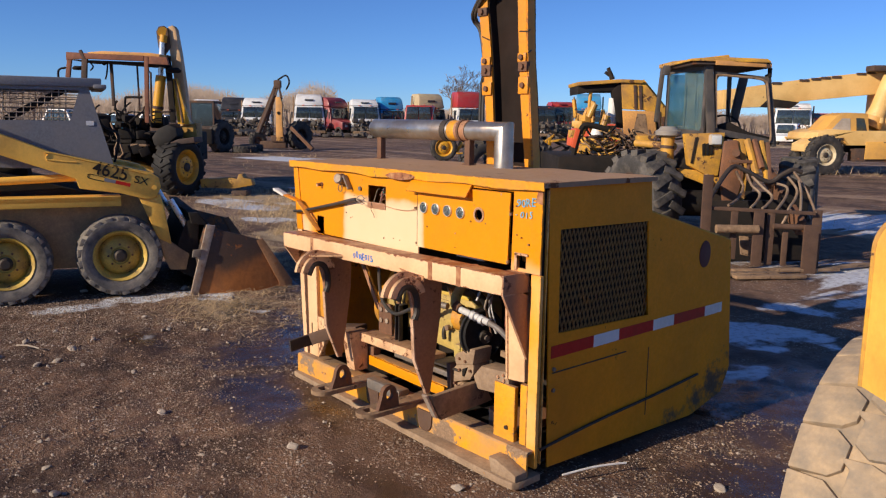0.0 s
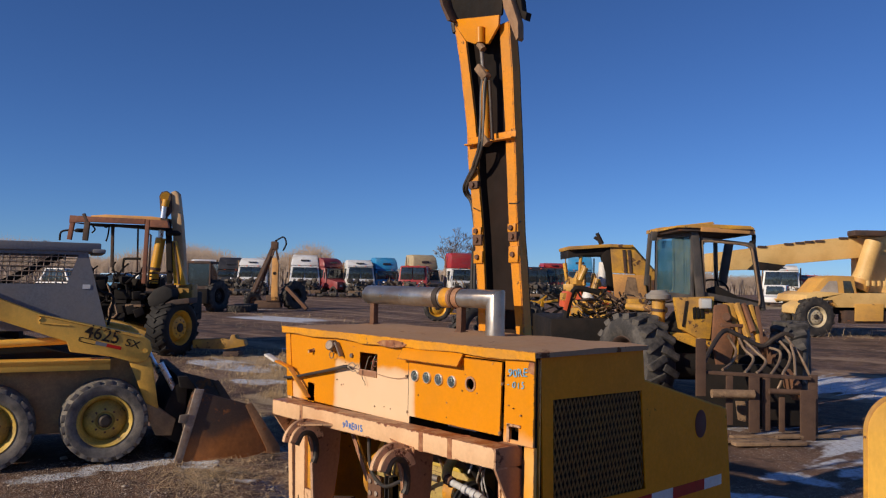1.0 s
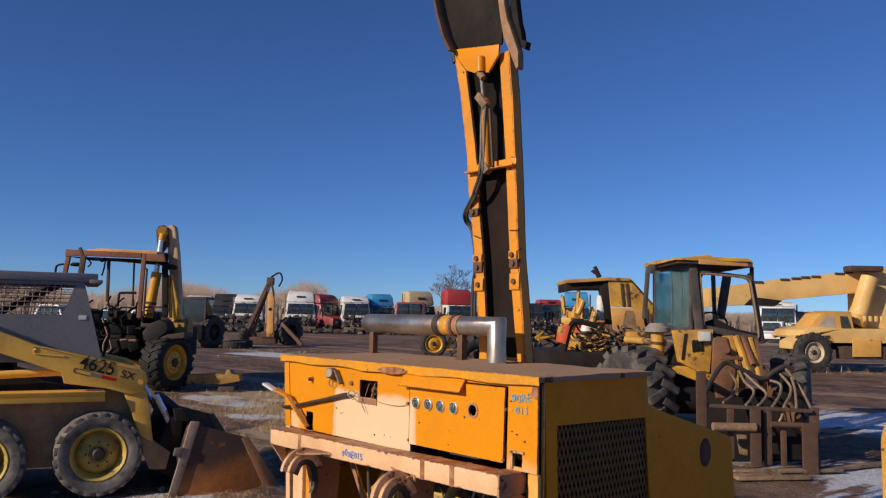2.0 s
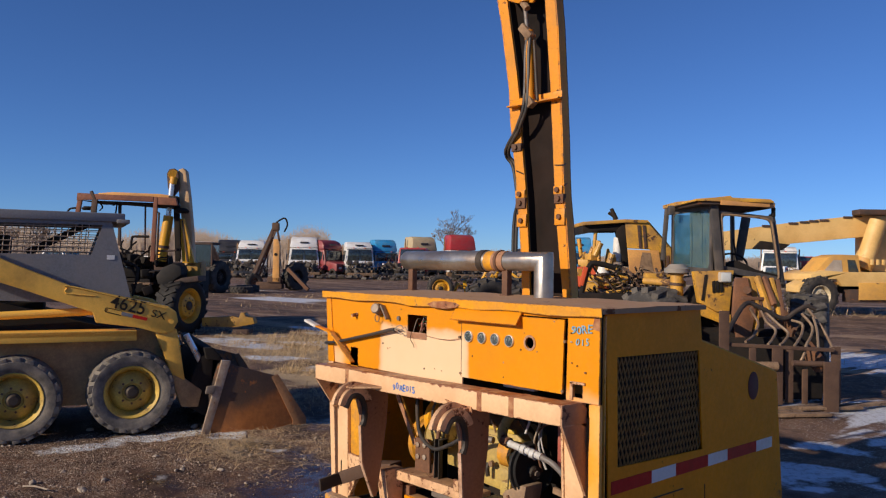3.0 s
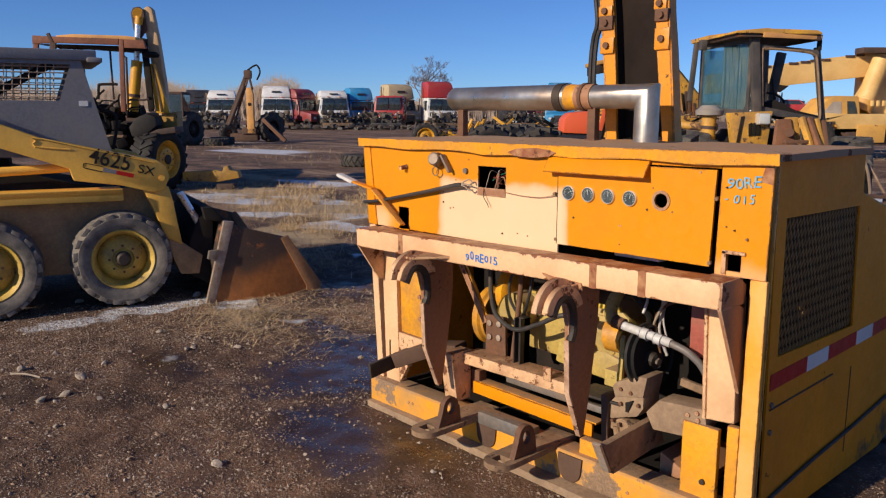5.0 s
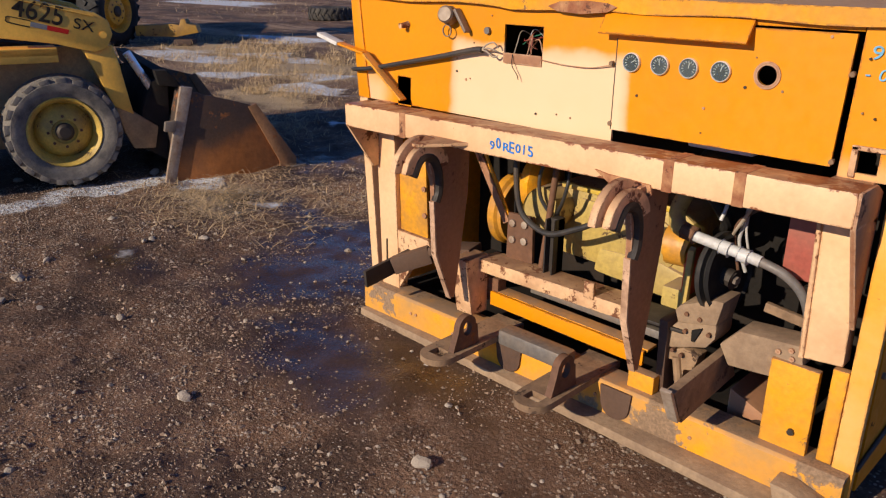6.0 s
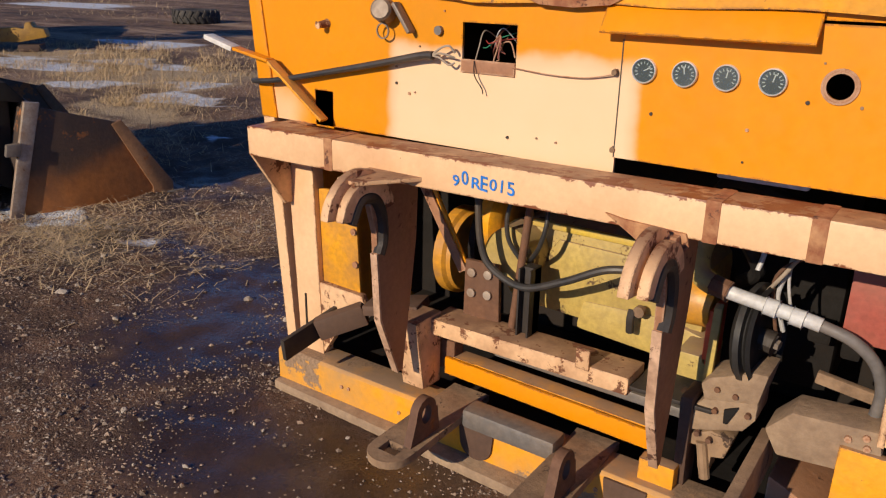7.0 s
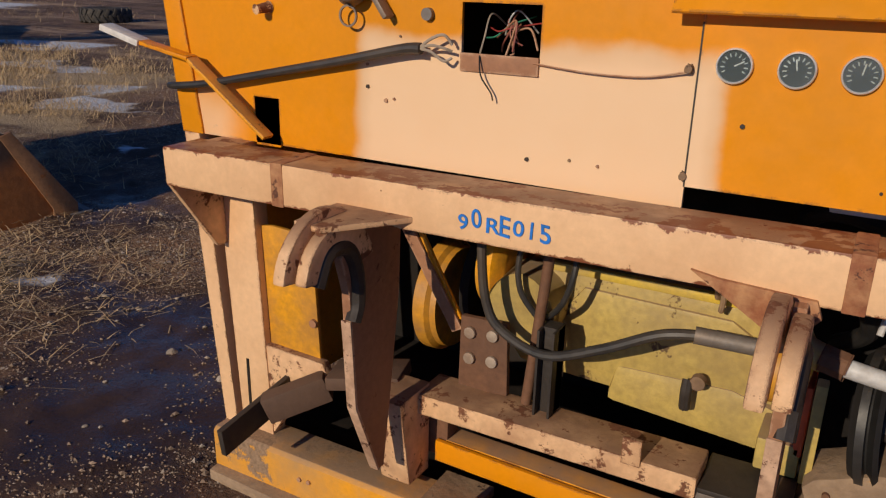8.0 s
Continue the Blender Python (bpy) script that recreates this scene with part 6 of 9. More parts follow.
def build_skid():
    sk = thing("skid_steer", "yellow and grey skid steer loader with dirty mesh cab", "skid steer", at=pose(-3.85, -0.18, 0, 0, 0, -15.8))
    for y, z in ((0.012, 0.372), (-0.905, 0.352)):
        wheel(sk, pose(-0.135, y, z, 37 * y, 0, 0), 0.362, 0.265, 0.226, 21, 0.010, "tyre_skid", "rim_pale", kind="bite", dish=0.45)
        wheel(sk, pose(-1.46, y, z, 20, 0, 180), 0.362, 0.265, 0.226, 21, 0.010, "tyre_skid", "rim_pale", kind="bite", dish=0.45)
    part("body_side", prism([(-1.9, 0.26), (0.30, 0.24), (0.42, 0.42), (0.36, 0.90), (-1.9, 0.90)], "x", -0.30, -0.275, 0.004), "skid_brown", sk, "dirty brown side plate")
    part("body", prism([(-2.0, 0.24), (0.28, 0.24), (0.40, 0.45), (0.30, 0.86), (-0.30, 0.95), (-1.2, 1.20), (-2.0, 1.25)], "x", -1.30, -0.302, 0.01), "soot_shade", sk)
    part("side_step", boxes((-0.27, -0.03, -1.9, 0.04, 0.865, 0.915), (-0.05, -0.03, -1.9, 0.04, 0.825, 0.912)), "skid_yellow", sk, "tan yellow fender ledge")
    for xo in (0.0, -1.30):
        arm_line = [(-2.0, 1.945), (-1.9, 1.63), (-0.884, 1.282), (-0.318, 1.075), (-0.292, 0.986), (0.035, 0.938), (0.192, 0.894), (0.272, 0.875), (0.346, 0.901), (0.388, 0.987), (0.37, 1.074), (0.296, 1.127), (-0.502, 1.306), (-0.538, 1.323), (-0.872, 1.46), (-1.9, 1.93)]
        arm = part("lift_arm", prism(arm_line, "x", xo - 0.20, xo - 0.05, 0.010), "skid_yellow", sk, "yellow lift arm")
        part("arm_leg", prism([(0.188, 0.904), (0.379, 0.916), (0.407, 0.804), (0.433, 0.627), (0.462, 0.447), (0.34, 0.513), (0.247, 0.766)], "x", xo - 0.19, xo - 0.07, 0.010), "skid_yellow", arm)
        part("arm_foot", prism([(0.342, 0.541), (0.464, 0.461), (0.616, 0.347), (0.582, 0.198), (0.44, 0.207), (0.389, 0.331)], "x", xo - 0.18, xo - 0.08, 0.010), "skid_brown", arm, "dirty lower arm end")
        part("arm_edge", tube([(xo - 0.050,) + (-0.3, 1.218), (xo - 0.05,) + (-0.53, 1.242), (xo - 0.05,) + (-0.523, 1.285), (xo - 0.05,) + (-0.478, 1.296), (xo - 0.05,) + (0.282, 1.104)], 0.007, 6, 2), "skid_yellow", arm)
        part("pivot", rod((xo - 0.22, 0.33, 0.985), (xo - 0.046, 0.33, 0.985), 0.022, seg=16), "skid_yellow", arm)
        part("tilt_rod", rod((xo - 0.13, 0.47, 0.86), (xo - 0.13, 0.66, 0.50), 0.028, seg=14), "chrome", arm)
    words("4625", 0.165, pose(-0.046, -0.189, 1.123, 90, 0, 90) @ Matrix.Rotation(radians(-14.7), 4, "Z") @ Matrix.Diagonal((0.90, 1, 1, 1)), "soot_shade", sk, "lettering", "dark model number", depth=0.002, bold=0.0015)
    words("SX", 0.095, pose(-0.046, 0.150, 1.036, 90, 0, 90) @ Matrix.Rotation(radians(-14.7), 4, "Z") @ Matrix.Diagonal((1.15, 1, 1, 1)), "soot_shade", sk, "lettering", "dark model letters", depth=0.002, bold=0.0)
    st = pose(-0.049, -0.199, 1.095, 0, 0, 0) @ Matrix.Rotation(radians(-14.7), 4, "X")
    for a, b, c in ((0.0, 0.115, "skid_yellow"), (0.115, 0.21, "skid_grey"), (0.21, 0.335, "red_tape")):
        part("stripe", box(0.0, 0.002, a, b, -0.016, 0.014, 0, st), c, sk)
    part("stripe_outline", tube([st @ Vector((0.001, y, z)) for y, z in ((0.115, 0.018), (-0.01, 0.018), (-0.02, 0.0), (-0.01, -0.019), (0.115, -0.019))], 0.0035, 4, 2), "soot_shade", sk)
    part("lift_cylinder", rod((-0.235, -1.6, 1.02), (-0.235, -0.30, 1.075), 0.035, seg=16), "skid_yellow", sk, "tan lift cylinder")
    # cab: roof, cage sides with wire mesh, front posts
    cab = part("cab_roof", boxes((-1.32, -0.30, -1.9, -0.06, 1.875, 1.955), (-1.34, -0.28, -0.13, -0.02, 1.862, 1.90), w=0.012), "skid_grey", sk, "dark grey cab roof")
    for xo in (-0.325, -1.29):
        line = [(-1.9, 1.20), (-0.02, 1.13), (0.01, 1.17), (-0.17, 1.875), (-1.9, 1.875)]
        hole = [(-1.75, 1.575), (-0.335, 1.575), (-0.245, 1.845), (-1.75, 1.84)]
        part("cage_side", prism(line, "x", xo - 0.02, xo, holes=[hole]), "skid_grey", cab, "dusty dark grey cab side")
        wires = bmesh.new()
        for i in range(27):
            y = -1.75 + i * 0.055
            z1 = 1.845 if y < -0.245 else 1.845
            y1 = min(y + 0.02, -0.25)
            if y < -0.34:
                merge(wires, rod((xo - 0.01, y, 1.57), (xo - 0.01, y1, 1.85), 0.0045, seg=5))
        for k in range(6):
            z = 1.60 + k * 0.045
            merge(wires, rod((xo - 0.005, -1.75, z), (xo - 0.005, -0.335 + (z - 1.575) * 0.33, z), 0.0045, seg=5))
        part("mesh_screen", wires, "bare_edge", cab, "woven wire screen")
    part("diagonal_bar", beam((-0.40, -0.85, 1.58), (-0.40, -0.35, 1.86), 0.03, 0.06), "soot_shade", cab)
    part("grab_bar", tube([(-0.36, 0.02, 1.20), (-0.36, 0.06, 1.45), (-0.36, -0.06, 1.52), (-0.36, -0.10, 1.60)], 0.012, 8), "soot_shade", cab)
    part("seat_block", boxes((-1.1, -0.5, -1.5, -1.0, 1.0, 1.75), (-1.1, -0.5, -1.5, -0.7, 0.95, 1.15), w=0.04), "soot_shade", cab)
    part("sticker", box(-0.323, -0.321, -0.205, -0.14, 1.535, 1.575, 0), "white_tape", cab)
    # bucket
    bk = thing("loader_bucket", "rusty brown steel loader bucket resting on the ground", "bucket", at=pose(-3.85, -0.18, 0, 0, 0, -15.8))
    side = [(0.771, 0.619), (0.856, 0.594), (1.258, 0.475), (1.322, 0.365), (1.537, 0.032), (1.53, -0.043), (0.595, -0.04)]
    for x in (0.10, -1.72):
        s = part("end_plate", prism(side, "x", x - 0.012, x, 0.003), "bucket_plate", bk, "rust-streaked end plate")
        part("edge_strip", prism([(0.755, 0.64), (0.834, 0.631), (0.652, -0.033), (0.578, -0.051)], "x", x - 0.03, x + 0.014, 0.004), "bare_edge", s, "worn bright edge")
        part("lip_strip", prism([(1.21, 0.469), (1.27, 0.49), (1.55, 0.063), (1.542, -0.05), (1.412, -0.027), (1.419, 0.048)], "x", x - 0.028, x + 0.010, 0.004), "bucket_lip", s)
        part("edge_lug", prism([(0.628, 0.41), (0.707, 0.415), (0.688, 0.342), (0.615, 0.346)], "x", x - 0.02, x + 0.03, 0.003), "grey_steel", s)
    part("bucket_back", prism([(0.77, 0.63), (0.80, 0.63), (0.72, 0.30), (0.76, 0.08), (0.86, 0.012), (1.58, 0.012), (1.58, -0.008), (0.82, -0.008), (0.70, 0.06), (0.67, 0.30)], "x", -1.72, 0.09, 0.003), "bucket", bk)
    # black here carries the shadow on the top of the bucket back
    part("spill_guard", prism([(0.64, 0.64), (0.77, 0.62), (0.79, 0.63), (0.70, 0.74), (0.62, 0.74)], "x", -1.70, -0.02, 0.004), "soot_shade", bk)
    part("coupler", prism([(0.50, 0.20), (0.66, 0.10), (0.70, 0.40), (0.72, 0.68), (0.60, 0.66), (0.52, 0.45)], "x", -1.30, -0.10, 0.01), "soot_shade", bk, "dark quick coupler")
    part("cutting_edge", box(-1.74, 0.12, 1.50, 1.62, -0.012, 0.008, 0.002), "grey_steel", bk)


M["bucket_plate"] = rusty_plate()
build_skid()


# ---- machines behind: burnt backhoe, wheel loader, crane truck ----
VIEW = 49.1


def yard(x, y, z=0.0, turn=0.0):
    return pose(x, y, z, 0, 0, VIEW + turn)


def build_backhoe():
    b = thing("backhoe_loader", "burnt rusty backhoe loader with yellow boom and open canopy", "backhoe", at=yard(-12.87, 4.19))
    # this tyre is blacker than the other to imitate shade over the wheel
    wheel(b, pose(-0.06, 0.0, 0.59, 0, 0, -20), 0.58, 0.50, 0.36, 18, 0.03, "black", "rim", dish=0.25)
    wheel(b, pose(-1.75, 0.9, 0.60, 0, 0, -8), 0.60, 0.40, 0.36, 18, 0.035, "tyre_dark", "rim", dish=0.5)
    part("chassis", boxes((-1.7, -0.3, 0.2, 2.4, 0.45, 1.05), (-1.5, -0.4, 1.0, 3.2, 0.6, 1.30), w=0.04), "soot_shade", b, "dark chassis")
    # canopy: rusty rim, tan top, uneven posts
    rim = bmesh.new()
    merge(rim, prism([(-2.143, 2.903), (-1.676, 2.881), (-0.578, 2.85), (-0.583, 2.738), (-1.682, 2.769), (-1.989, 2.756), (-2.153, 2.744)], "y", -0.36, -0.29, 0.008))
    merge(rim, prism([(-0.578, 2.85), (-0.124, 2.828), (-0.083, 2.674), (-0.585, 2.691)], "y", -0.34, -0.25, 0.008))
    can = part("canopy_rim", rim, "rust_red", b, "rusty red-brown canopy rim")
    part("canopy_roof", prism([(-1.738, 2.907), (-1.428, 2.935), (-0.852, 2.92), (-0.468, 2.911), (-0.277, 2.89), (-0.279, 2.834), (-1.721, 2.87)], "y", -0.30, 0.9, 0.006), "tan_arm", can, "faded tan canopy sheet")
    part("canopy_under", prism([(-2.113, 2.752), (-0.284, 2.721), (-0.287, 2.655), (-1.68, 2.749)], "y", -0.27, 0.9, 0.004), "soot_shade", can)
    for p, q, w, mname in (((-2.151, -0.32, 2.396), (-2.072, -0.32, 2.893), 0.09, "rust_red"), ((-1.812, -0.34, 2.381), (-1.779, -0.34, 2.774), 0.11, "burnt"), ((-1.779, -0.34, 2.765), (-1.864, -0.34, 2.94), 0.06, "burnt"), ((-0.576, -0.32, 1.508), (-0.533, -0.32, 2.839), 0.085, "rust_red"), ((-0.53, -0.2, 1.556), (-0.505, -0.2, 2.529), 0.028, "burnt"), ((-1.709, 0.8, 1.847), (-1.721, 0.8, 2.773), 0.06, "burnt"), ((-0.22, 0.2, 1.512), (-0.293, 0.2, 2.827), 0.10, "soot_shade"), ((-1.146, 0.8, 1.753), (-1.159, 0.8, 2.761), 0.025, "burnt")):
        part("post", beam(p, q, w, 0.060, 0.01, (0, 1, 0)), mname, b, "rusty bent post")
    part("grab_rail", tube([(-2.358, -0.3, 2.376), (-2.349, -0.3, 2.517), (-2.298, -0.3, 2.574), (-2.172, -0.3, 2.594)], 0.022, 6), "soot_shade", b)
    part("rail", tube([(-1.076, -0.2, 1.741), (-1.055, -0.2, 1.971), (-1.014, -0.2, 2.019), (-0.703, -0.2, 2.024)], 0.026, 6), "soot_shade", b)
    part("rail", tube([(-0.522, -0.2, 1.73), (-0.23, -0.2, 1.734), (-0.132, -0.2, 1.754)], 0.020, 6), "burnt", b)
    for pts in ([(-1.594, 0, 2.717), (-1.528, 0, 2.68), (-1.467, 0, 2.729), (-1.489, 0, 2.509), (-1.525, 0, 2.384)], [(-1.837, 0, 2.733), (-1.764, 0, 2.639), (-1.827, 0, 2.562)], [(-0.559, 0, 2.522), (-0.616, 0, 2.559)]):
        part("wire", tube(pts, 0.016, 6), "soot_shade", b)
    for x, z, r in ((-2.079, 2.606) + (0.12,), (-0.097, 2.585) + (0.16,)):
        part("lamp", lathe([(0.001, -r * 0.3), (r * 0.8, -r * 0.3), (r, 0.0), (r * 0.6, r * 0.35), (0.001, r * 0.35)], 16, pose(x, 0.0, z)), "soot_shade", b)
    rnd = random.Random(9)
    guts = bmesh.new()
    for i in range(70):
        c = Vector((rnd.uniform(-1.75, -0.62), rnd.uniform(-0.25, 0.9), rnd.uniform(0.75, 1.62)))
        s = rnd.uniform(0.04, 0.17)
        merge(guts, box(-s, s, -s * 0.7, s * 0.7, -s * 0.6, s * 0.6, 0.015, Matrix.Translation(c) @ Matrix.Rotation(rnd.uniform(0, 3), 4, "Z") @ Matrix.Rotation(rnd.uniform(-0.5, 0.5), 4, "X")))
    for i in range(46):
        c = Vector((rnd.uniform(-1.8, -0.5), rnd.uniform(-0.3, 0.4), rnd.uniform(1.0, 1.65)))
        d = Vector((rnd.uniform(-0.3, 0.3), rnd.uniform(-0.1, 0.3), rnd.uniform(0.0, 0.42)))
        merge(guts, tube([c, c + d * 0.5 + Vector((rnd.uniform(-0.08, 0.08), 0, 0.06)), c + d], rnd.uniform(0.010, 0.022), 5, 3))
    gt = part("burnt_wreckage", guts, "soot_shade", b, "burnt seat, levers and pipework")
    tagged(gt, "burnt seat, levers and pipework", kind="stuff")
    part("ladder_frame", tube([(-1.319, -0.35, 1.498), (-1.208, -0.35, 1.221), (-1.09, -0.35, 0.876), (-1.24, -0.35, 0.797), (-1.26, -0.35, 0.97), (-1.162, -0.35, 1.164)], 0.022, 6, 2), "dusty_steel", b, "bent grey step frame")
    part("seat_plate", box(-0.95, -0.62, -0.32, -0.1, 1.02, 1.07, 0.01), "dusty_steel", b)
    part("seat_back", prism([(-0.52, 1.215), (-0.374, 1.393), (-0.163, 1.484), (0.003, 1.418), (0.025, 1.247), (-0.128, 1.122), (-0.352, 0.996), (-0.479, 1.043)], "y", -0.30, 0.15, 0.05), "black", b, "burnt rounded seat back")
    part("fender", prism([(-0.371, 0.994), (0.006, 1.175), (0.353, 1.229), (0.368, 1.112), (0.101, 1.079), (-0.302, 0.877)], "y", -0.28, 0.30, 0.02), "burnt", b)
    part("step_tank", prism([(-1.311, 0.774), (-1.02, 0.72), (-0.366, 0.495), (-0.402, 0.348), (-1.03, 0.535)], "y", -0.4, 0.2, 0.02), "hoe_dull", b)
    # boom, folded upright: pale outer beam, chrome-tipped cylinder, yellow stick
    boom = part("boom", prism([(-0.314, 3.5), (-0.213, 3.54), (-0.147, 3.473), (-0.061, 2.894), (0.019, 2.111), (0.058, 1.566), (0.199, 1.267), (-0.062, 1.063), (-0.154, 1.563), (-0.228, 2.452), (-0.31, 3.133)], "y", 0.36, 0.58, 0.03), "boom_pale", b, "faded pale upright boom")
    part("boom_head", prism([(-0.538, 3.401), (-0.484, 3.498), (-0.375, 3.518), (-0.289, 3.453), (-0.255, 3.078), (-0.381, 2.907), (-0.503, 3.075)], "y", 0.30, 0.36, 0.01), "burnt", boom, "rusty boom head")
    part("head_pin", rod((-0.386, 0.28, 3.38), (-0.428, 0.4, 3.392), 0.11, seg=18), "hoe_yellow", boom)
    part("piston", rod((-0.393, 0.25, 3.214), (-0.464, 0.25, 2.489), 0.055, seg=14), "chrome", boom)
    part("piston_eye", rod((-0.359, 0.25, 3.32), (-0.385, 0.25, 3.176), 0.075, seg=14), "hoe_yellow", boom)
    part("cylinder", rod((-0.454, 0.25, 2.49), (-0.597, 0.25, 1.517), 0.105, seg=16), "hoe_yellow", boom, "yellow hydraulic cylinder")
    part("cylinder_band", rod((-0.547, 0.25, 1.853), (-0.555, 0.25, 1.794), 0.115, seg=16), "burnt", boom)
    part("stick", prism([(-0.208, 2.433), (-0.119, 2.434), (0.027, 1.86), (0.133, 1.487), (-0.127, 1.484), (-0.184, 2.053)], "y", 0.20, 0.32, 0.012), "hoe_yellow", boom, "bright yellow stick")
    part("stick_edge", prism([(-0.156, 2.393), (-0.136, 2.403), (0.007, 1.515), (-0.033, 1.505)], "y", 0.185, 0.20, 0.002), "burnt", boom)
    part("bracket", prism([(-0.338, 2.922), (-0.212, 2.895), (-0.148, 1.562), (-0.248, 1.561), (-0.278, 2.246)], "y", 0.14, 0.20, 0.006), "soot_shade", boom)
    part("king_post", prism([(-0.217, 1.413), (0.239, 1.518), (0.245, 1.12), (0.07, 1.042)], "y", 0.30, 0.7, 0.03), "hoe_dull", boom)
    leg = part("stabilizer", prism([(0.338, 0.329), (1.012, 0.368), (1.122, 0.34), (1.155, 0.45), (1.236, 0.451), (1.264, 0.372), (1.424, 0.344), (1.461, 0.214), (1.056, 0.137), (0.342, 0.148)], "y", 0.1, 0.40, 0.02), "hoe_dull", b, "dull yellow stabilizer leg")
    part("pad", box(1.02, 1.34, 0.0, 0.50, -0.01, 0.10, 0.02), "burnt", leg)
    part("front_hood", box(-2.1, -0.9, 2.4, 4.0, 0.8, 1.5, 0.06), "burnt", b)


def build_wheel_loader():
    c = thing("wheel_loader", "dirty yellow wheel loader with pallet forks and grapple", "wheel loader", at=yard(-1.98, 7.01))
    wheel(c, pose(-1.06, 0.30, 0.64, 40, 0, -158), 0.60, 0.50, 0.33, 17, 0.050, "tyre_lug", "burnt")
    wheel(c, pose(0.90, 0.0, 0.60, 40, 0, -28), 0.58, 0.46, 0.34, 17, 0.05, "tyre_lug", "rim")
    wheel(c, pose(-2.35, 3.2, 0.60, 40, 0, -60), 0.63, 0.46, 0.36, 18, 0.05, "tyre_dark", "rim")
    part("axle", rod((-1.0, 0.1, 0.62), (0.8, 0.0, 0.6), 0.16, seg=20), "soot_shade", c)
    part("front_frame", prism([(-0.62, 0.40), (0.42, 0.40), (0.42, 1.0), (0.30, 1.30), (-0.40, 1.30), (-0.62, 1.0)], "y", 0.25, 0.85, 0.03), "soot_shade", c, "dark front frame")
    # base coloured near black so that it sinks into shade
    part("engine_base", boxes((-2.1, -0.2, 1.0, 3.2, 0.55, 1.15), w=0.03), "soot_shade", c)
    # cab
    roof = bmesh.new()
    merge(roof, prism([(-0.589, 2.482), (0.193, 2.584), (0.222, 2.554), (-0.587, 2.447)], "y", 0.9, 1.55, 0.004))
    merge(roof, prism([(-0.60, 2.452), (-0.28, 2.480), (0.38, 2.462), (0.43, 2.43), (0.43, 2.415), (-0.60, 2.425)], "y", 0.0, 1.50, 0.008))
    cab = part("cab_roof", roof, "cat_yellow", c, "yellow cab roof with brown underside")
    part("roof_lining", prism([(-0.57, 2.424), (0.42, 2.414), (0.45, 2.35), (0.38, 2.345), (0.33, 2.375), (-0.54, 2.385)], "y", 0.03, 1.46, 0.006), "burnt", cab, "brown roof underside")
    part("roof_lip", beam((-0.28, 0.0, 2.405), (0.455, 0.05, 2.385), 0.03, 0.060, 0.01), "tan_arm", cab, "bent tan roof edge")
    part("roof_bracket", box(-0.68, -0.60, 0.9, 1.0, 2.30, 2.43, 0.01), "cab_grey", cab)
    for p, q, w in (((-0.238, 0.14, 1.496), (-0.324, 0.14, 2.396), 0.105), ((0.626, 0.2, 1.345), (0.477, 0.2, 2.282), 0.062), ((-0.653, 1.3, 1.65), (-0.595, 1.3, 2.418), 0.06), ((0.492, 1.36, 1.666), (0.601, 1.36, 2.308), 0.12), ((0.42, 1.38, 1.55), (0.40, 1.38, 2.38), 0.05)):
        part("post", beam(p, q, w, 0.075, 0.016, (0, 1, 0)), "cab_grey", cab, "dark grey cab post")
    front = prism([(-0.236, 2.313), (0.476, 2.245), (0.618, 1.387), (-0.187, 1.488)], "y", 0.15, 0.19,
                  holes=[[(-0.153, 1.577), (-0.197, 2.204), (-0.167, 2.248), (-0.104, 2.26), (0.337, 2.219), (0.424, 2.189), (0.466, 2.119), (0.565, 1.442)]])
    part("front_frame", front, "cab_grey", cab, "dark rounded window frame")
    part("frame_trim", tube([(-0.171, 0.14, 1.577), (-0.215, 0.14, 2.202), (-0.17, 0.14, 2.254), (0.022, 0.14, 2.249), (0.325, 0.14, 2.221), (0.42, 0.14, 2.187), (0.466, 0.14, 2.109), (0.555, 0.14, 1.507), (0.538, 0.14, 1.419)], 0.016, 6, 3), "dusty_steel", cab, "pale worn window trim")
    part("side_frame", prism([(1.38, 1.50), (0.16, 1.46), (0.16, 2.40), (1.38, 2.40)], "x", -0.012, 0.012, holes=[[(1.30, 1.58), (0.26, 1.54), (0.22, 1.60), (0.22, 2.26), (0.28, 2.33), (1.26, 2.33), (1.31, 2.28)]]), "cab_grey", cab, "dark side window frame").matrix_local = Matrix.Translation((-0.305, 0, 0)) @ Matrix.Rotation(radians(8.0), 4, "Z")
    pn = part("pane", prism([(-0.50, 1.33), (-0.335, 0.20), (-0.329, 0.20), (-0.494, 1.33)], "z", 1.52, 2.34, 0), "glass", cab, "dusty blue-green side window")
    pn.visible_shadow = False
    pn = part("pane", box(-0.46, -0.02, 1.395, 1.40, 1.60, 2.33, 0), "glass", cab, "dusty blue rear window")
    pn.visible_shadow = False
    rnd = random.Random(40)
    for i in range(12):
        y = 0.24 + i * 0.052 + rnd.uniform(-0.01, 0.01)
        x = -0.335 - (y - 0.18) * 0.152
        part("curtain", tube([(x + 0.035, y, 1.54), (x + 0.045, y + rnd.uniform(-0.03, 0.03), 1.9), (x + 0.035, y + 0.02, 2.33)], 0.014 + 0.012 * rnd.random(), 5, 3), "curtain", cab, "hanging dusty strip")
    part("seat", boxes((-0.20, 0.22, 0.75, 1.15, 1.36, 1.52), (-0.16, 0.10, 1.08, 1.2, 1.50, 1.80), w=0.04), "soot_shade", cab)
    ring = bmesh.new()
    merge(ring, tube([(0.05 + 0.19 * math.cos(2 * math.pi * k / 16), 0.42 + 0.10 * math.sin(2 * math.pi * k / 16), 1.62 + 0.13 * math.sin(2 * math.pi * k / 16)) for k in range(17)], 0.015, 6, 2))
    merge(ring, rod((0.05, 0.42, 1.62), (0.20, 0.25, 1.36), 0.025))
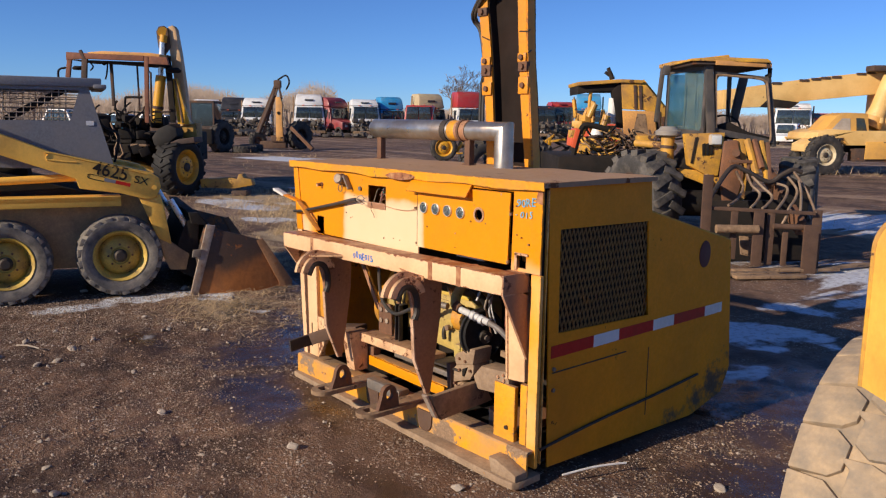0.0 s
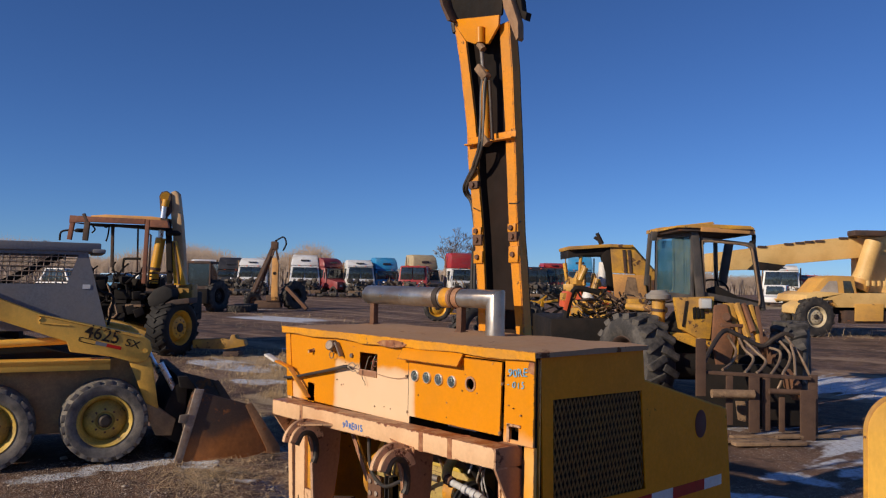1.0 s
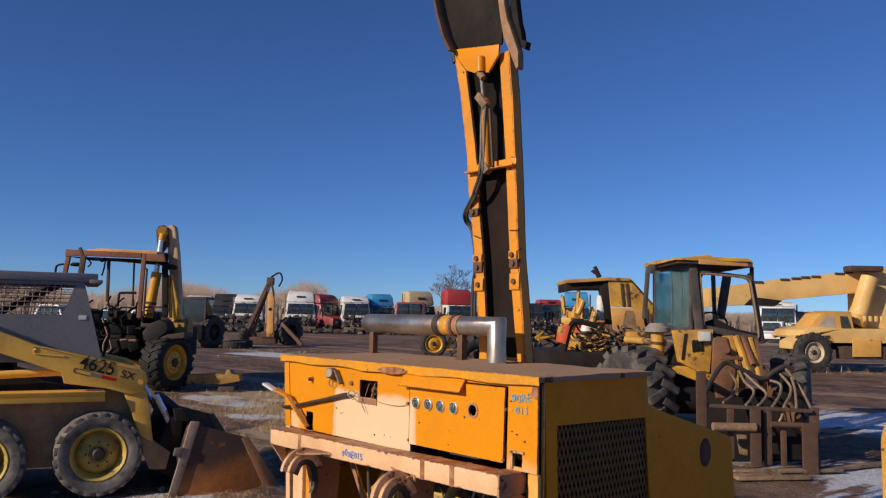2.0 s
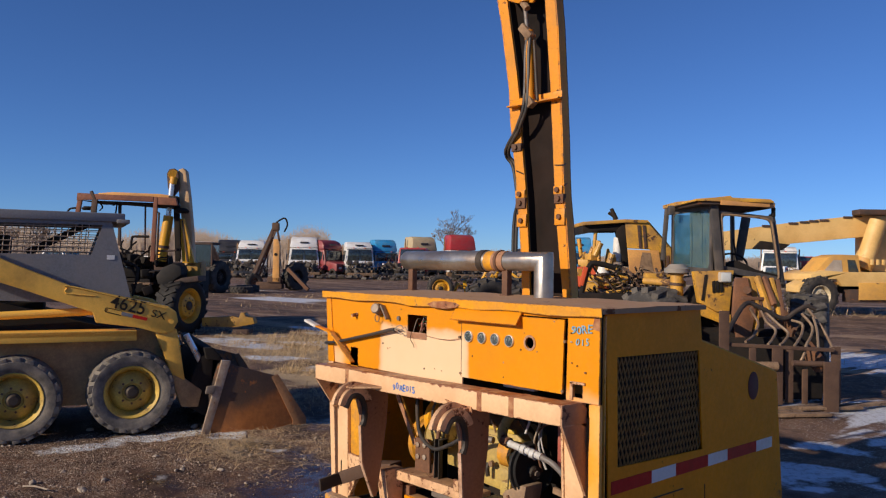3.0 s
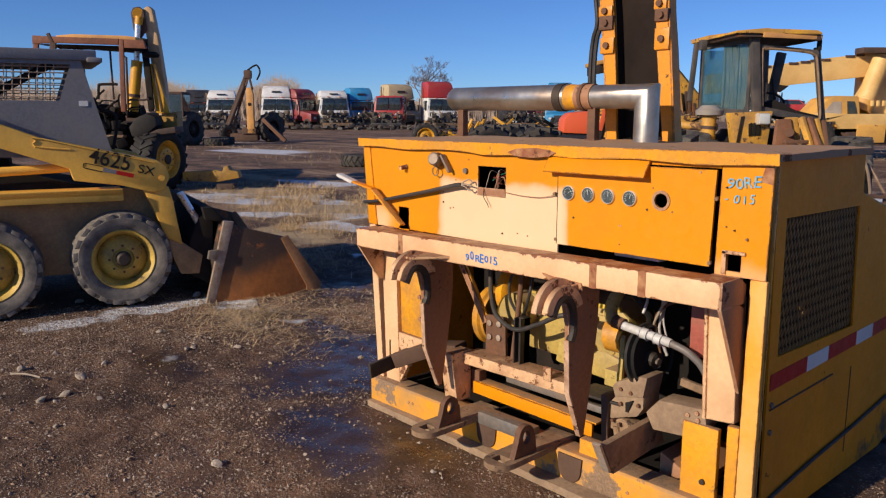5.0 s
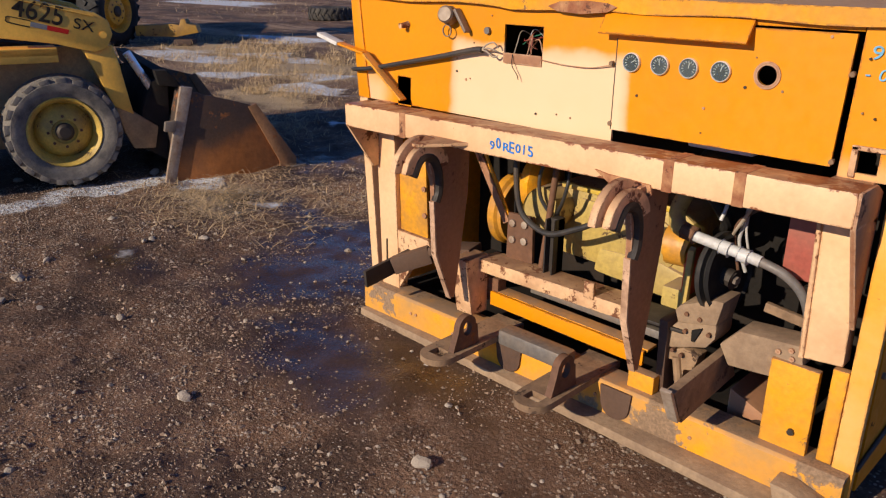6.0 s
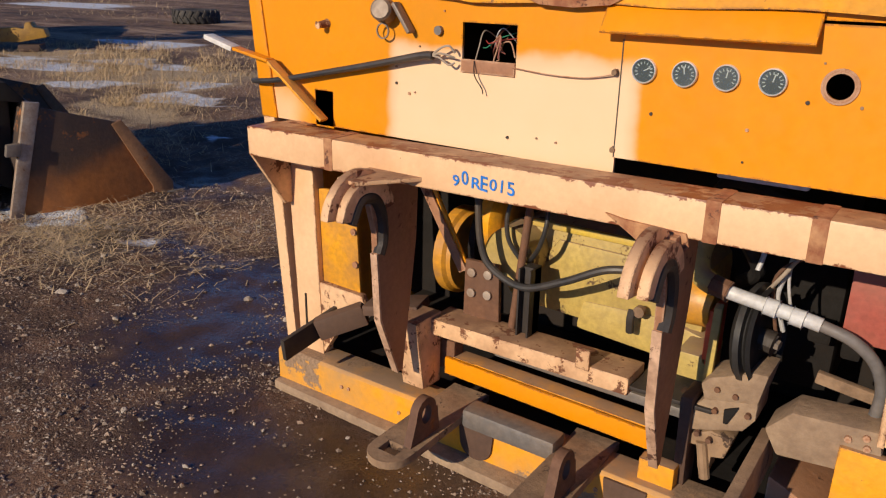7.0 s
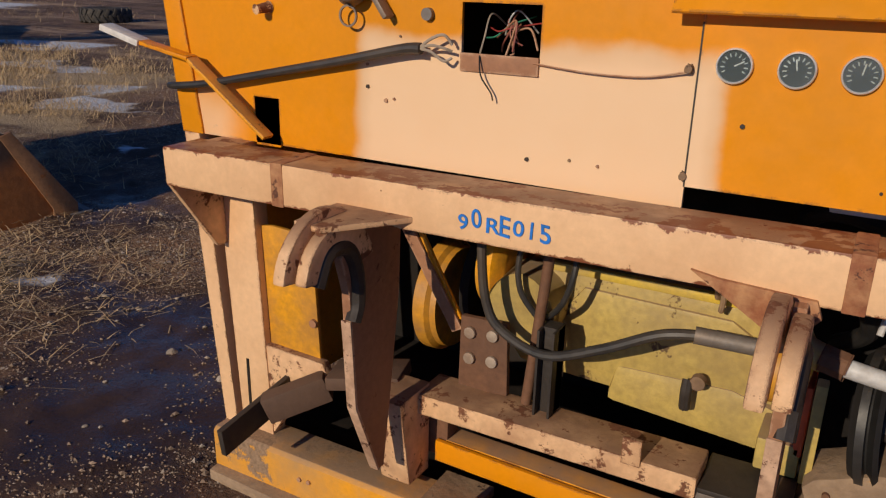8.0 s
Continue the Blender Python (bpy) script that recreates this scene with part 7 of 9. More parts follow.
    merge(ring, rod((0.10, 0.40, 1.64), (0.05, 0.42, 1.95), 0.012))
    part("steering_wheel", ring, "black", cab)
    part("dash", prism([(-0.11, 1.609), (0.042, 1.66), (0.299, 1.534), (0.613, 1.465), (0.621, 1.363), (-0.099, 1.455)], "y", 0.24, 0.42, 0.012), "soot_shade", cab, "dark dashboard")
    part("mirror", box(0.46, 0.50, 0.12, 0.18, 2.24, 2.36, 0.01), "soot_shade", cab)
    part("cowl", prism([(-0.599, 1.501), (-0.086, 1.524), (-0.105, 1.34), (-0.143, 0.958), (-0.322, 0.976), (-0.524, 1.086)], "y", 0.02, 0.20, 0.02), "cat_yellow", c, "yellow cowl below the cab")
    part("cowl_skirt", prism([(-0.683, 1.05), (-0.316, 1.022), (-0.106, 0.936), (-0.111, 0.773), (-0.554, 0.938)], "y", 0.06, 0.12, 0.01), "cat_yellow", c)
    part("cowl_crack", prism([(-0.476, 1.455), (-0.444, 1.464), (-0.49, 1.116), (-0.519, 1.124)], "y", 0.006, 0.03, 0.001), "soot_shade", c)
    for e in range(3):
        part("emblem", prism([(-0.381, 1.37), (-0.342, 1.386), (-0.332, 1.231), (-0.371, 1.223)], "y", 0.006, 0.018, 0.002, ), "soot_shade", c, "dark block emblem").location = (0.052 * e, 0, 0.004 * e)
    lamp = part("headlamp", box(-0.30, -0.145, -0.06, 0.06, 1.36, 1.50, 0.025), "cab_lamp", c, "square work lamp")
    part("lens", box(-0.285, -0.16, -0.066, -0.058, 1.375, 1.485, 0.002), "lamp_glass", lamp)
    air = part("air_cleaner", lathe([(0.001, 0), (0.12, 0), (0.165, 0.02), (0.17, 0.075), (0.13, 0.10), (0.10, 0.135), (0.001, 0.14)], 24, pose(-0.735, 0.35, 1.455, 0, 0, 0)), "cap_grey", c, "round grey air cleaner cap")
    part("intake_pipe", rod((-0.74, 0.35, 0.85), (-0.735, 0.35, 1.46), 0.088, seg=18), "cat_yellow", air)
    part("intake_band", rod((-0.74, 0.35, 1.30), (-0.737, 0.35, 1.34), 0.093, seg=18), "burnt", air)
    part("pipe", rod((-1.027, 0.9, 1.353), (-0.622, 0.4, 1.322), 0.050, seg=16), "cat_yellow", c, "fat yellow hydraulic pipe")
    part("pipe_box", box(*[v for ab in zip((-0.997, 0.95, 1.43), (-0.772, 0.95, 1.324)) for v in sorted(ab)][:2], 0.90, 1.10, 1.30, 1.46, 0.02), "cat_yellow", c)
    # engine hood: overhanging roof, dark opening, louvred sloping cheek
    hood = part("engine_hood", prism([(-0.947, 2.31), (-0.604, 2.3), (-0.06, 1.706), (-0.033, 1.414), (-0.167, 1.344), (-0.33, 1.43), (-0.53, 1.835), (-0.904, 1.849)], "y", 2.4, 2.47, 0.01), "cat_yellow", c, "yellow engine hood with louvres")
    part("hood_roof", prism([(-1.637, 2.262), (-0.947, 2.314), (-0.595, 2.305), (-0.602, 2.257), (-0.944, 2.262), (-1.625, 2.205)], "y", 2.36, 3.35, 0.008), "cat_yellow", hood, "yellow hood roof")
    part("hood_slope", prism([(-0.592, 2.307), (-0.563, 2.317), (-0.016, 1.707), (-0.044, 1.677)], "y", 2.47, 3.3, 0.004), "cat_yellow", hood)
    # black slab below the roof: the hood's own shade, put in as colour
    part("hood_underside", prism([(-1.622, 2.201), (-0.949, 2.253), (-0.943, 2.129), (-1.359, 2.123), (-1.616, 2.071)], "y", 2.44, 3.25, 0.006), "soot_shade", hood, "dark underside of the hood")
    part("hood_pillar", prism([(-1.08, 2.127), (-0.94, 2.272), (-0.874, 1.549), (-0.954, 1.557)], "y", 2.41, 2.55, 0.004), "soot_shade", hood)
    for a in (326, 343):
        part("louvre", prism([(x + 0.0, z) for x, z in ((-2.369, 2.223), (-2.321, 2.223), (-2.289, 1.849), (-2.333, 1.849))], "y", 2.385, 2.41, 0.002), "burnt", hood).location = (a * 0.00497, 0, 0)
    for k, (x, z0, z1) in enumerate(((-0.315, 1.63, 1.91), (-0.250, 1.60, 1.83), (-0.185, 1.57, 1.74), (-0.125, 1.54, 1.67))):
        part("louvre", box(x - 0.022, x + 0.022, 2.385, 2.41, z0 - 0.13, z1 - 0.09, 0.004), "burnt", hood)
    part("side_cover", prism([(-0.912, 1.829), (-0.412, 1.817), (-0.339, 1.411), (-0.873, 1.442)], "y", 2.34, 2.375, 0.008), "tan_arm", hood, "bent tan side cover")
    part("cover_stain", prism([(-0.677, 1.784), (-0.545, 1.776), (-0.488, 1.458), (-0.734, 1.484)], "y", 2.336, 2.339, 0), "dusty_steel", hood)
    tip = part("exhaust_tip", rod((-0.999, 2.8, 2.33), (-1.078, 2.8, 2.515), 0.045, 0.030, seg=12), "soot_shade", hood)
    part("tip_flap", beam((-1.125, 2.8, 2.446), (-0.979, 2.8, 2.35), 0.03, 0.05), "soot_shade", tip)
    rnd = random.Random(21)
    eng = bmesh.new()
    for i in range(48):
        p = Vector((rnd.uniform(-1.62, -0.95), rnd.uniform(2.2, 2.9), rnd.uniform(0.95, 1.72)))
        s = rnd.uniform(0.03, 0.10)
        if i % 3 == 0:
            merge(eng, rod(p, p + Vector((rnd.uniform(-0.12, 0.12), 0, rnd.uniform(0.05, 0.3))), s * 0.6, seg=10, w=0.006))
        else:
            merge(eng, box(-s, s, -s, s, -s * 0.7, s * 0.7, 0.012, Matrix.Translation(p) @ Matrix.Rotation(rnd.uniform(0, 3), 4, "Z")))
    tagged(part("engine", eng, "cat_yellow", c), "dirty yellow exposed engine", kind="stuff")
    for x, z, r in ((-1.38, 1.80, 0.045), (-1.05, 1.85, 0.075), (-1.42, 1.98, 0.03)):
        part("filter", rod((x, 2.5, z - 0.22), (x + 0.02, 2.5, z + 0.16), r, seg=14, w=0.01), "cat_yellow" if r < 0.07 else "white_pl", c)
    for i in range(62):
        x0 = rnd.uniform(-1.75, -0.85)
        sag = rnd.uniform(0.04, 0.30)
        z0 = rnd.uniform(1.05, 1.62)
        p = [(x0 + 0.17 * k * rnd.uniform(0.6, 1.2), rnd.uniform(1.4, 1.9), z0 - sag * math.sin(math.pi * k / 4) + rnd.uniform(-0.06, 0.06)) for k in range(5)]
        part("hose", tube(p, rnd.uniform(0.006, 0.019), 5, 4), rnd.choice(("burnt", "dusty_steel", "soot_shade", "dusty_steel", "cat_yellow")), c, "dusty hose")
    part("guard_frame", tube([(-1.871, 1.5, 0.858), (-1.792, 1.5, 1.203), (-1.688, 1.5, 1.554), (-1.533, 1.5, 1.583), (-1.302, 1.5, 1.528)], 0.042, 8), "soot_shade", c)
    part("guard_flap", prism([(-1.788, 1.553), (-1.722, 1.523), (-1.793, 1.25), (-1.849, 1.272)], "y", 1.45, 1.47, 0.004), "orange", c, "orange-red flap")
    part("bell", lathe([(0.001, 0), (0.06, 0), (0.12, -0.16), (0.001, -0.16)], 16, pose(-1.32, 2.3, 1.56)), "white_pl", c)
    # loader tower and linkage
    part("tower_plate", prism([(-0.256, 1.422), (-0.105, 1.439), (0.004, 1.013), (-0.07, 0.664), (-0.224, 0.643), (-0.286, 0.971)], "y", -0.47, -0.40, 0.014), "rust_brown", c, "rust-brown loader tower plate")
    part("tower_plate", prism([(-0.109, 1.446), (-0.002, 1.455), (0.064, 1.089), (0.047, 0.702), (-0.037, 0.681), (0.031, 1.012)], "y", -0.44, -0.30, 0.012), "cat_yellow", c, "yellow loader tower plate")
    part("tower_pin", rod((-0.127, -0.5, 1.281), (-0.075, -0.36, 1.277), 0.05, seg=16), "rust", c)
    for p, q, mname in (((-0.002, -0.5, 1.449), (0.066, -0.7, 1.031), "cat_yellow"), ((0.082, -0.5, 1.443), (0.128, -0.7, 1.106), "rust_brown"), ((0.167, -0.5, 1.429), (0.209, -0.7, 0.939), "cat_yellow"), ((0.249, -0.5, 1.408), (0.23, -0.7, 0.958), "rust")):
        part("link", beam(p, q, 0.052, 0.07, 0.01), mname, c, "worn lift link")
    part("link_bridge", boxes((-0.24, 0.06, -0.66, -0.58, 1.16, 1.20), (-0.12, -0.09, -0.64, -0.60, 0.95, 1.18), (-0.02, 0.01, -0.64, -0.60, 0.95, 1.18), w=0.008), "rust", c)
    part("lift_arm", beam((-0.701, -1.2, 1.018), (-0.164, 0, 0.78), 0.045, 0.09, 0.01), "cat_yellow", c, "yellow lift arm")
    part("lift_arm", beam((0.42, -1.25, 0.45), (0.52, 0.1, 1.0), 0.09, 0.20, 0.02), "rust", c, "rusty lift arm")
    # fork carriage with curved grapple tines
    car = part("fork_carriage", prism([(-0.728, 0.717), (0.43, 0.671), (0.44, 0.632), (-0.726, 0.679)], "y", -1.54, -1.46, 0.006), "dark_rust", c, "rusty fork carriage")
    for x0, z0, x1, z1, y, mname in ((-0.862, 0.441, -0.737, 1.074, -1.55, "dark_rust"), (-0.514, 0.124, -0.425, 0.677, -1.52, "dark_rust"), (-0.282, 0.061, -0.151, 0.673, -1.58, "dark_rust"), (-0.105, 0.066, -0.008, 0.669, -1.52, "dark_rust"), (0.066, 0.059, 0.141, 0.452, -1.55, "dark_rust"), (0.251, -0.010, 0.432, 0.539, -1.66, "dark_rust"), (0.424, 0.002, 0.542, 0.686, -1.48, "dark_rust")):
        part("upright", box(x0 + 0.008, x1 - 0.008, y - 0.015, y + 0.015, z0, z1, 0.005), mname, car, "rusty carriage upright")
    part("roller", rod((-0.694, -1.6, 0.476), (-0.226, -1.6, 0.476), 0.048, seg=14), "dusty_steel", car)
    part("roller", rod((-0.057, -1.6, 0.513), (0.295, -1.6, 0.504), 0.032, seg=14), "dark_rust", car)
    for pts in ([(-0.203, -1.1, 1.061), (-0.155, -1.15, 0.932), (-0.094, -1.25, 0.845), (-0.196, -1.4, 0.752), (-0.287, -1.5, 0.706)], [(-0.143, -1.1, 1.037), (-0.044, -1.2, 0.913), (0.029, -1.3, 0.816), (-0.089, -1.45, 0.731), (-0.155, -1.5, 0.701)],
                [(-0.539, -1.5, 0.73), (-0.371, -1.3, 0.782), (-0.253, -1.15, 0.906), (-0.285, -1.1, 1.009), (-0.334, -1.1, 1.088)], [(0.159, -1.1, 0.951), (0.234, -1.2, 0.917), (0.185, -1.3, 0.818), (0.058, -1.45, 0.726), (0.005, -1.5, 0.689)],
                [(0.275, -1.1, 1.032), (0.35, -1.2, 0.897), (0.293, -1.3, 0.792), (0.165, -1.45, 0.7), (0.117, -1.5, 0.6), (0.081, -1.5, 0.529)], [(0.363, -1.2, 0.997), (0.358, -1.3, 0.863), (0.277, -1.5, 0.672)], [(0.334, -1.1, 1.104), (0.458, -1.2, 0.891), (0.474, -1.4, 0.698), (0.445, -1.5, 0.657)], [(-0.423, -1.5, 0.662), (-0.454, -1.45, 0.586), (-0.463, -1.5, 0.452)]):
        part("tine", tube(pts, 0.016, 7, 4), "tine", car, "bent grapple tine")
    part("tine_bar", tube([(-0.734, -1.45, 0.792), (-0.651, -1.35, 0.889), (-0.381, -1.1, 1.137), (-0.205, -1.1, 1.09), (0.057, -1.1, 0.971), (0.201, -1.1, 1.052), (0.333, -1.1, 1.118), (0.436, -1.1, 1.084)], 0.028, 8, 4), "dark_steel", car, "bent dark hose rail")
    # added sheet, no real plate: its black imitates shadow behind the uprights
    part("dark_back", prism([(-0.72, 0.0), (0.62, 0.0), (0.64, 0.90), (0.40, 1.02), (0.30, 0.74), (-0.55, 0.72)], "y", -0.92, -0.86, 0.01), "soot_shade", c, "added black sheet standing in for deep shade")
    part("back_panel", prism([(-0.311, 0.354), (-0.147, 0.35), (-0.128, 0.104), (-0.281, 0.138)], "y", -1.3, -1.27, 0.006), "dusty_steel", car)
    for p, q in (((-0.53, -1.75, 0.066), (0.723, -1.55, -0.047)), ((0.30, -1.62, 0.03), (1.65, -1.05, 0.03)), ((-1.05, -1.95, 0.02), (-0.1, -1.90, 0.02)), ((-0.641, -2.1, 0.063), (0.144, -2, 0.034))):
        part("fork", beam((p[0], p[1], 0.03), (q[0], q[1], 0.03), 0.11, 0.035, 0.006), "dusty_steel", car, "steel pallet fork lying on the ground")


def build_crane_truck():
    c = thing("crane_truck", "faded yellow crane truck with long telescopic boom", "crane", at=yard(-8.6, 25.2))
    wheel(c, pose(-0.05, 0.0, 0.66, 30, 0, -80), 0.68, 0.46, 0.36, 16, 0.03, "tyre_dark", "crane_rim")
    wheel(c, pose(4.4, 0.3, 0.55, 30, 0, -80), 0.58, 0.42, 0.32, 16, 0.03, "tyre_dark", "crane_rim")
    wheel(c, pose(0.3, 2.0, 0.55, 30, 0, 100), 0.58, 0.42, 0.32, 16, 0.03, "tyre_dark", "crane_rim")
    part("chassis", boxes((-0.3, 6.0, 0.3, 1.9, 0.75, 1.25), w=0.04), "soot_shade", c)
    part("deck", prism([(-0.40, 1.15), (-0.35, 1.42), (0.0, 1.55), (0.9, 1.50), (6.5, 1.55), (6.5, 1.05), (0.75, 1.0), (0.55, 1.25), (-0.45, 1.22)], "y", -0.15, 2.2, 0.03), "crane_yellow", c, "faded yellow deck")
    cab = part("cab", prism([(-0.286, 1.329), (0.32, 2.011), (0.652, 2.107), (1.376, 2.093), (1.501, 1.259), (1.496, 1.063), (-0.161, 1.038)], "y", 0.0, 1.2, 0.04), "crane_orange", c, "yellow crane cab")
    part("window", prism([(0.041, 1.269), (0.098, 1.465), (0.489, 1.909), (0.766, 1.913), (0.843, 1.249), (0.795, 1.17), (0.105, 1.159)], "y", -0.012, 0.01, 0.0), "crane_pane", cab, "pale dirty cab window")
    part("window", prism([(0.977, 1.929), (1.24, 1.921), (1.388, 1.466), (1.031, 1.434)], "y", -0.012, 0.01, 0.0), "dark_glass", cab)
    part("hood", prism([(-0.772, 1.031), (-0.203, 1.325), (-0.091, 1.042), (-0.673, 0.735), (-0.776, 0.772)], "y", -0.1, 0.9, 0.03), "crane_yellow", c, "dented yellow hood")
    part("side_panel", prism([(1.306, 1.13), (2.301, 1.145), (2.285, 0.55), (1.292, 0.535)], "y", -0.18, -0.15, 0.01), "crane_orange", c)
    boom = part("boom", prism([(-3.191, 2.867), (-2.296, 2.984), (-0.708, 3.23), (0.536, 3.395), (2.268, 3.588), (4.84, 3.962), (4.81, 2.997), (2.179, 2.782), (-0.446, 2.501), (-0.724, 2.325), (-2.271, 2.266), (-3.198, 2.183)], "y", 1.2, 2.0, 0.03), "crane_yellow", c, "long faded yellow boom")
    part("lift_cylinder", rod((1.965, 0.7, 1.855), (2.463, 0.7, 3.344), 0.30, seg=20), "crane_yellow", c, "fat tan lift cylinder")
    part("cylinder_head", rod((1.851, 0.7, 1.618), (1.994, 0.7, 1.956), 0.34, seg=20), "crane_orange", c)
    part("boom_clevis", boxes((1.70, 2.9, 0.55, 1.1, 3.55, 3.75), w=0.05), "burnt", boom)
    for x, z in ((-1.352, 3.114), (-0.387, 3.226), (0.027, 3.274), (0.373, 3.32), (0.752, 3.354), (1.617, 3.478), (1.963, 3.525)):
        part("boom_patch", box(x - 0.16, x + 0.16, 1.16, 1.22, z - 0.03, z + 0.05, 0.01), "burnt", boom)
    for k in range(8):
        part("rib", box(1.72 + 0.20 * k, 1.80 + 0.20 * k, -0.2, -0.1, 1.76, 1.95, 0.01), "crane_yellow", c)
    part("hook_block", prism([(-1.933, 2.27), (-1.621, 2.581), (-0.56, 2.462), (-0.838, 2.253)], "y", 1.0, 1.15, 0.03), "soot_shade", boom)
    part("turret", boxes((2.3, 5.0, 0.9, 2.0, 1.5, 2.9), w=0.08), "crane_yellow", c)
    part("floor_clutter", boxes((1.0, 6.0, -0.1, 0.4, 0.45, 0.9), w=0.03), "burnt", c)


M["tyre_lug"] = mat("dusty_lug_tyre", (0.045, 0.042, 0.040), 0.8, fine=60.0, dirt=(0.19, 0.165, 0.14), dirt_amt=0.42, dirt_scale=5.0, bump=0.3)
M["curtain"] = mat("dusty_strip_curtain", (0.16, 0.15, 0.13), 0.7, dirt=(0.30, 0.26, 0.20), dirt_amt=0.45, dirt_scale=4.0, bump=0.05)
M["cap_grey"] = mat("grey_cap", (0.26, 0.25, 0.24), 0.6, dirt=(0.34, 0.27, 0.20), dirt_amt=0.45, bump=0.05)
M["rust_brown"] = mat("rust_brown_plate", (0.26, 0.115, 0.055), 0.75, dirt=(0.13, 0.065, 0.04), dirt_amt=0.5, dirt_scale=5.0, rust=(0.40, 0.18, 0.06), rust_amt=0.3, bump=0.2)
M["tine"] = mat("worn_tine_steel", (0.30, 0.22, 0.15), 0.6, metal=0.3, dirt=(0.16, 0.085, 0.05), dirt_amt=0.5, dirt_scale=6.0, bump=0.1)
M["rust_red"] = mat("rusty_red_steel", (0.24, 0.085, 0.045), 0.75, dirt=(0.09, 0.045, 0.03), dirt_amt=0.5, dirt_scale=3.0, rust=(0.36, 0.15, 0.06), rust_amt=0.3, rust_scale=5.0, bump=0.15)
M["hoe_dull"] = mat("dull_dirty_yellow", (0.46, 0.25, 0.03), 0.6, dirt=(0.20, 0.11, 0.04), dirt_amt=0.5, dirt_scale=3.0, rust=(0.09, 0.05, 0.03), rust_amt=0.35, rust_scale=5.0, bump=0.1)
M["boom_pale"] = mat("faded_boom_paint", (0.60, 0.40, 0.21), 0.6, dirt=(0.34, 0.20, 0.10), dirt_amt=0.45, dirt_scale=1.6, rust=(0.24, 0.12, 0.06), rust_amt=0.25, rust_scale=4.0, bump=0.05)
M["cab_grey"] = mat("dark_cab_grey", (0.055, 0.050, 0.047), 0.6, dirt=(0.17, 0.135, 0.11), dirt_amt=0.45, dirt_scale=3.0, bump=0.08)
M["cab_lamp"] = mat("lamp_plastic", (0.55, 0.50, 0.44), 0.3, dirt=(0.40, 0.30, 0.2), dirt_amt=0.4, bump=0.0)
M["crane_orange"] = mat("crane_orange_yellow", (0.74, 0.40, 0.085), 0.55, dirt=(0.46, 0.25, 0.09), dirt_amt=0.5, dirt_scale=1.2, rust=(0.22, 0.11, 0.06), rust_amt=0.3, rust_scale=3.0, bump=0.05)
M["crane_rim"] = mat("pale_rim", (0.62, 0.52, 0.34), 0.6, dirt=(0.35, 0.27, 0.17), dirt_amt=0.4, bump=0.0)
M["crane_pane"] = mat("pale_plastic_pane", (0.46, 0.40, 0.33), 0.25, vary=0.15, dirt=(0.33, 0.25, 0.18), dirt_amt=0.4, bump=0.0)
build_backhoe()
build_wheel_loader()
build_crane_truck()


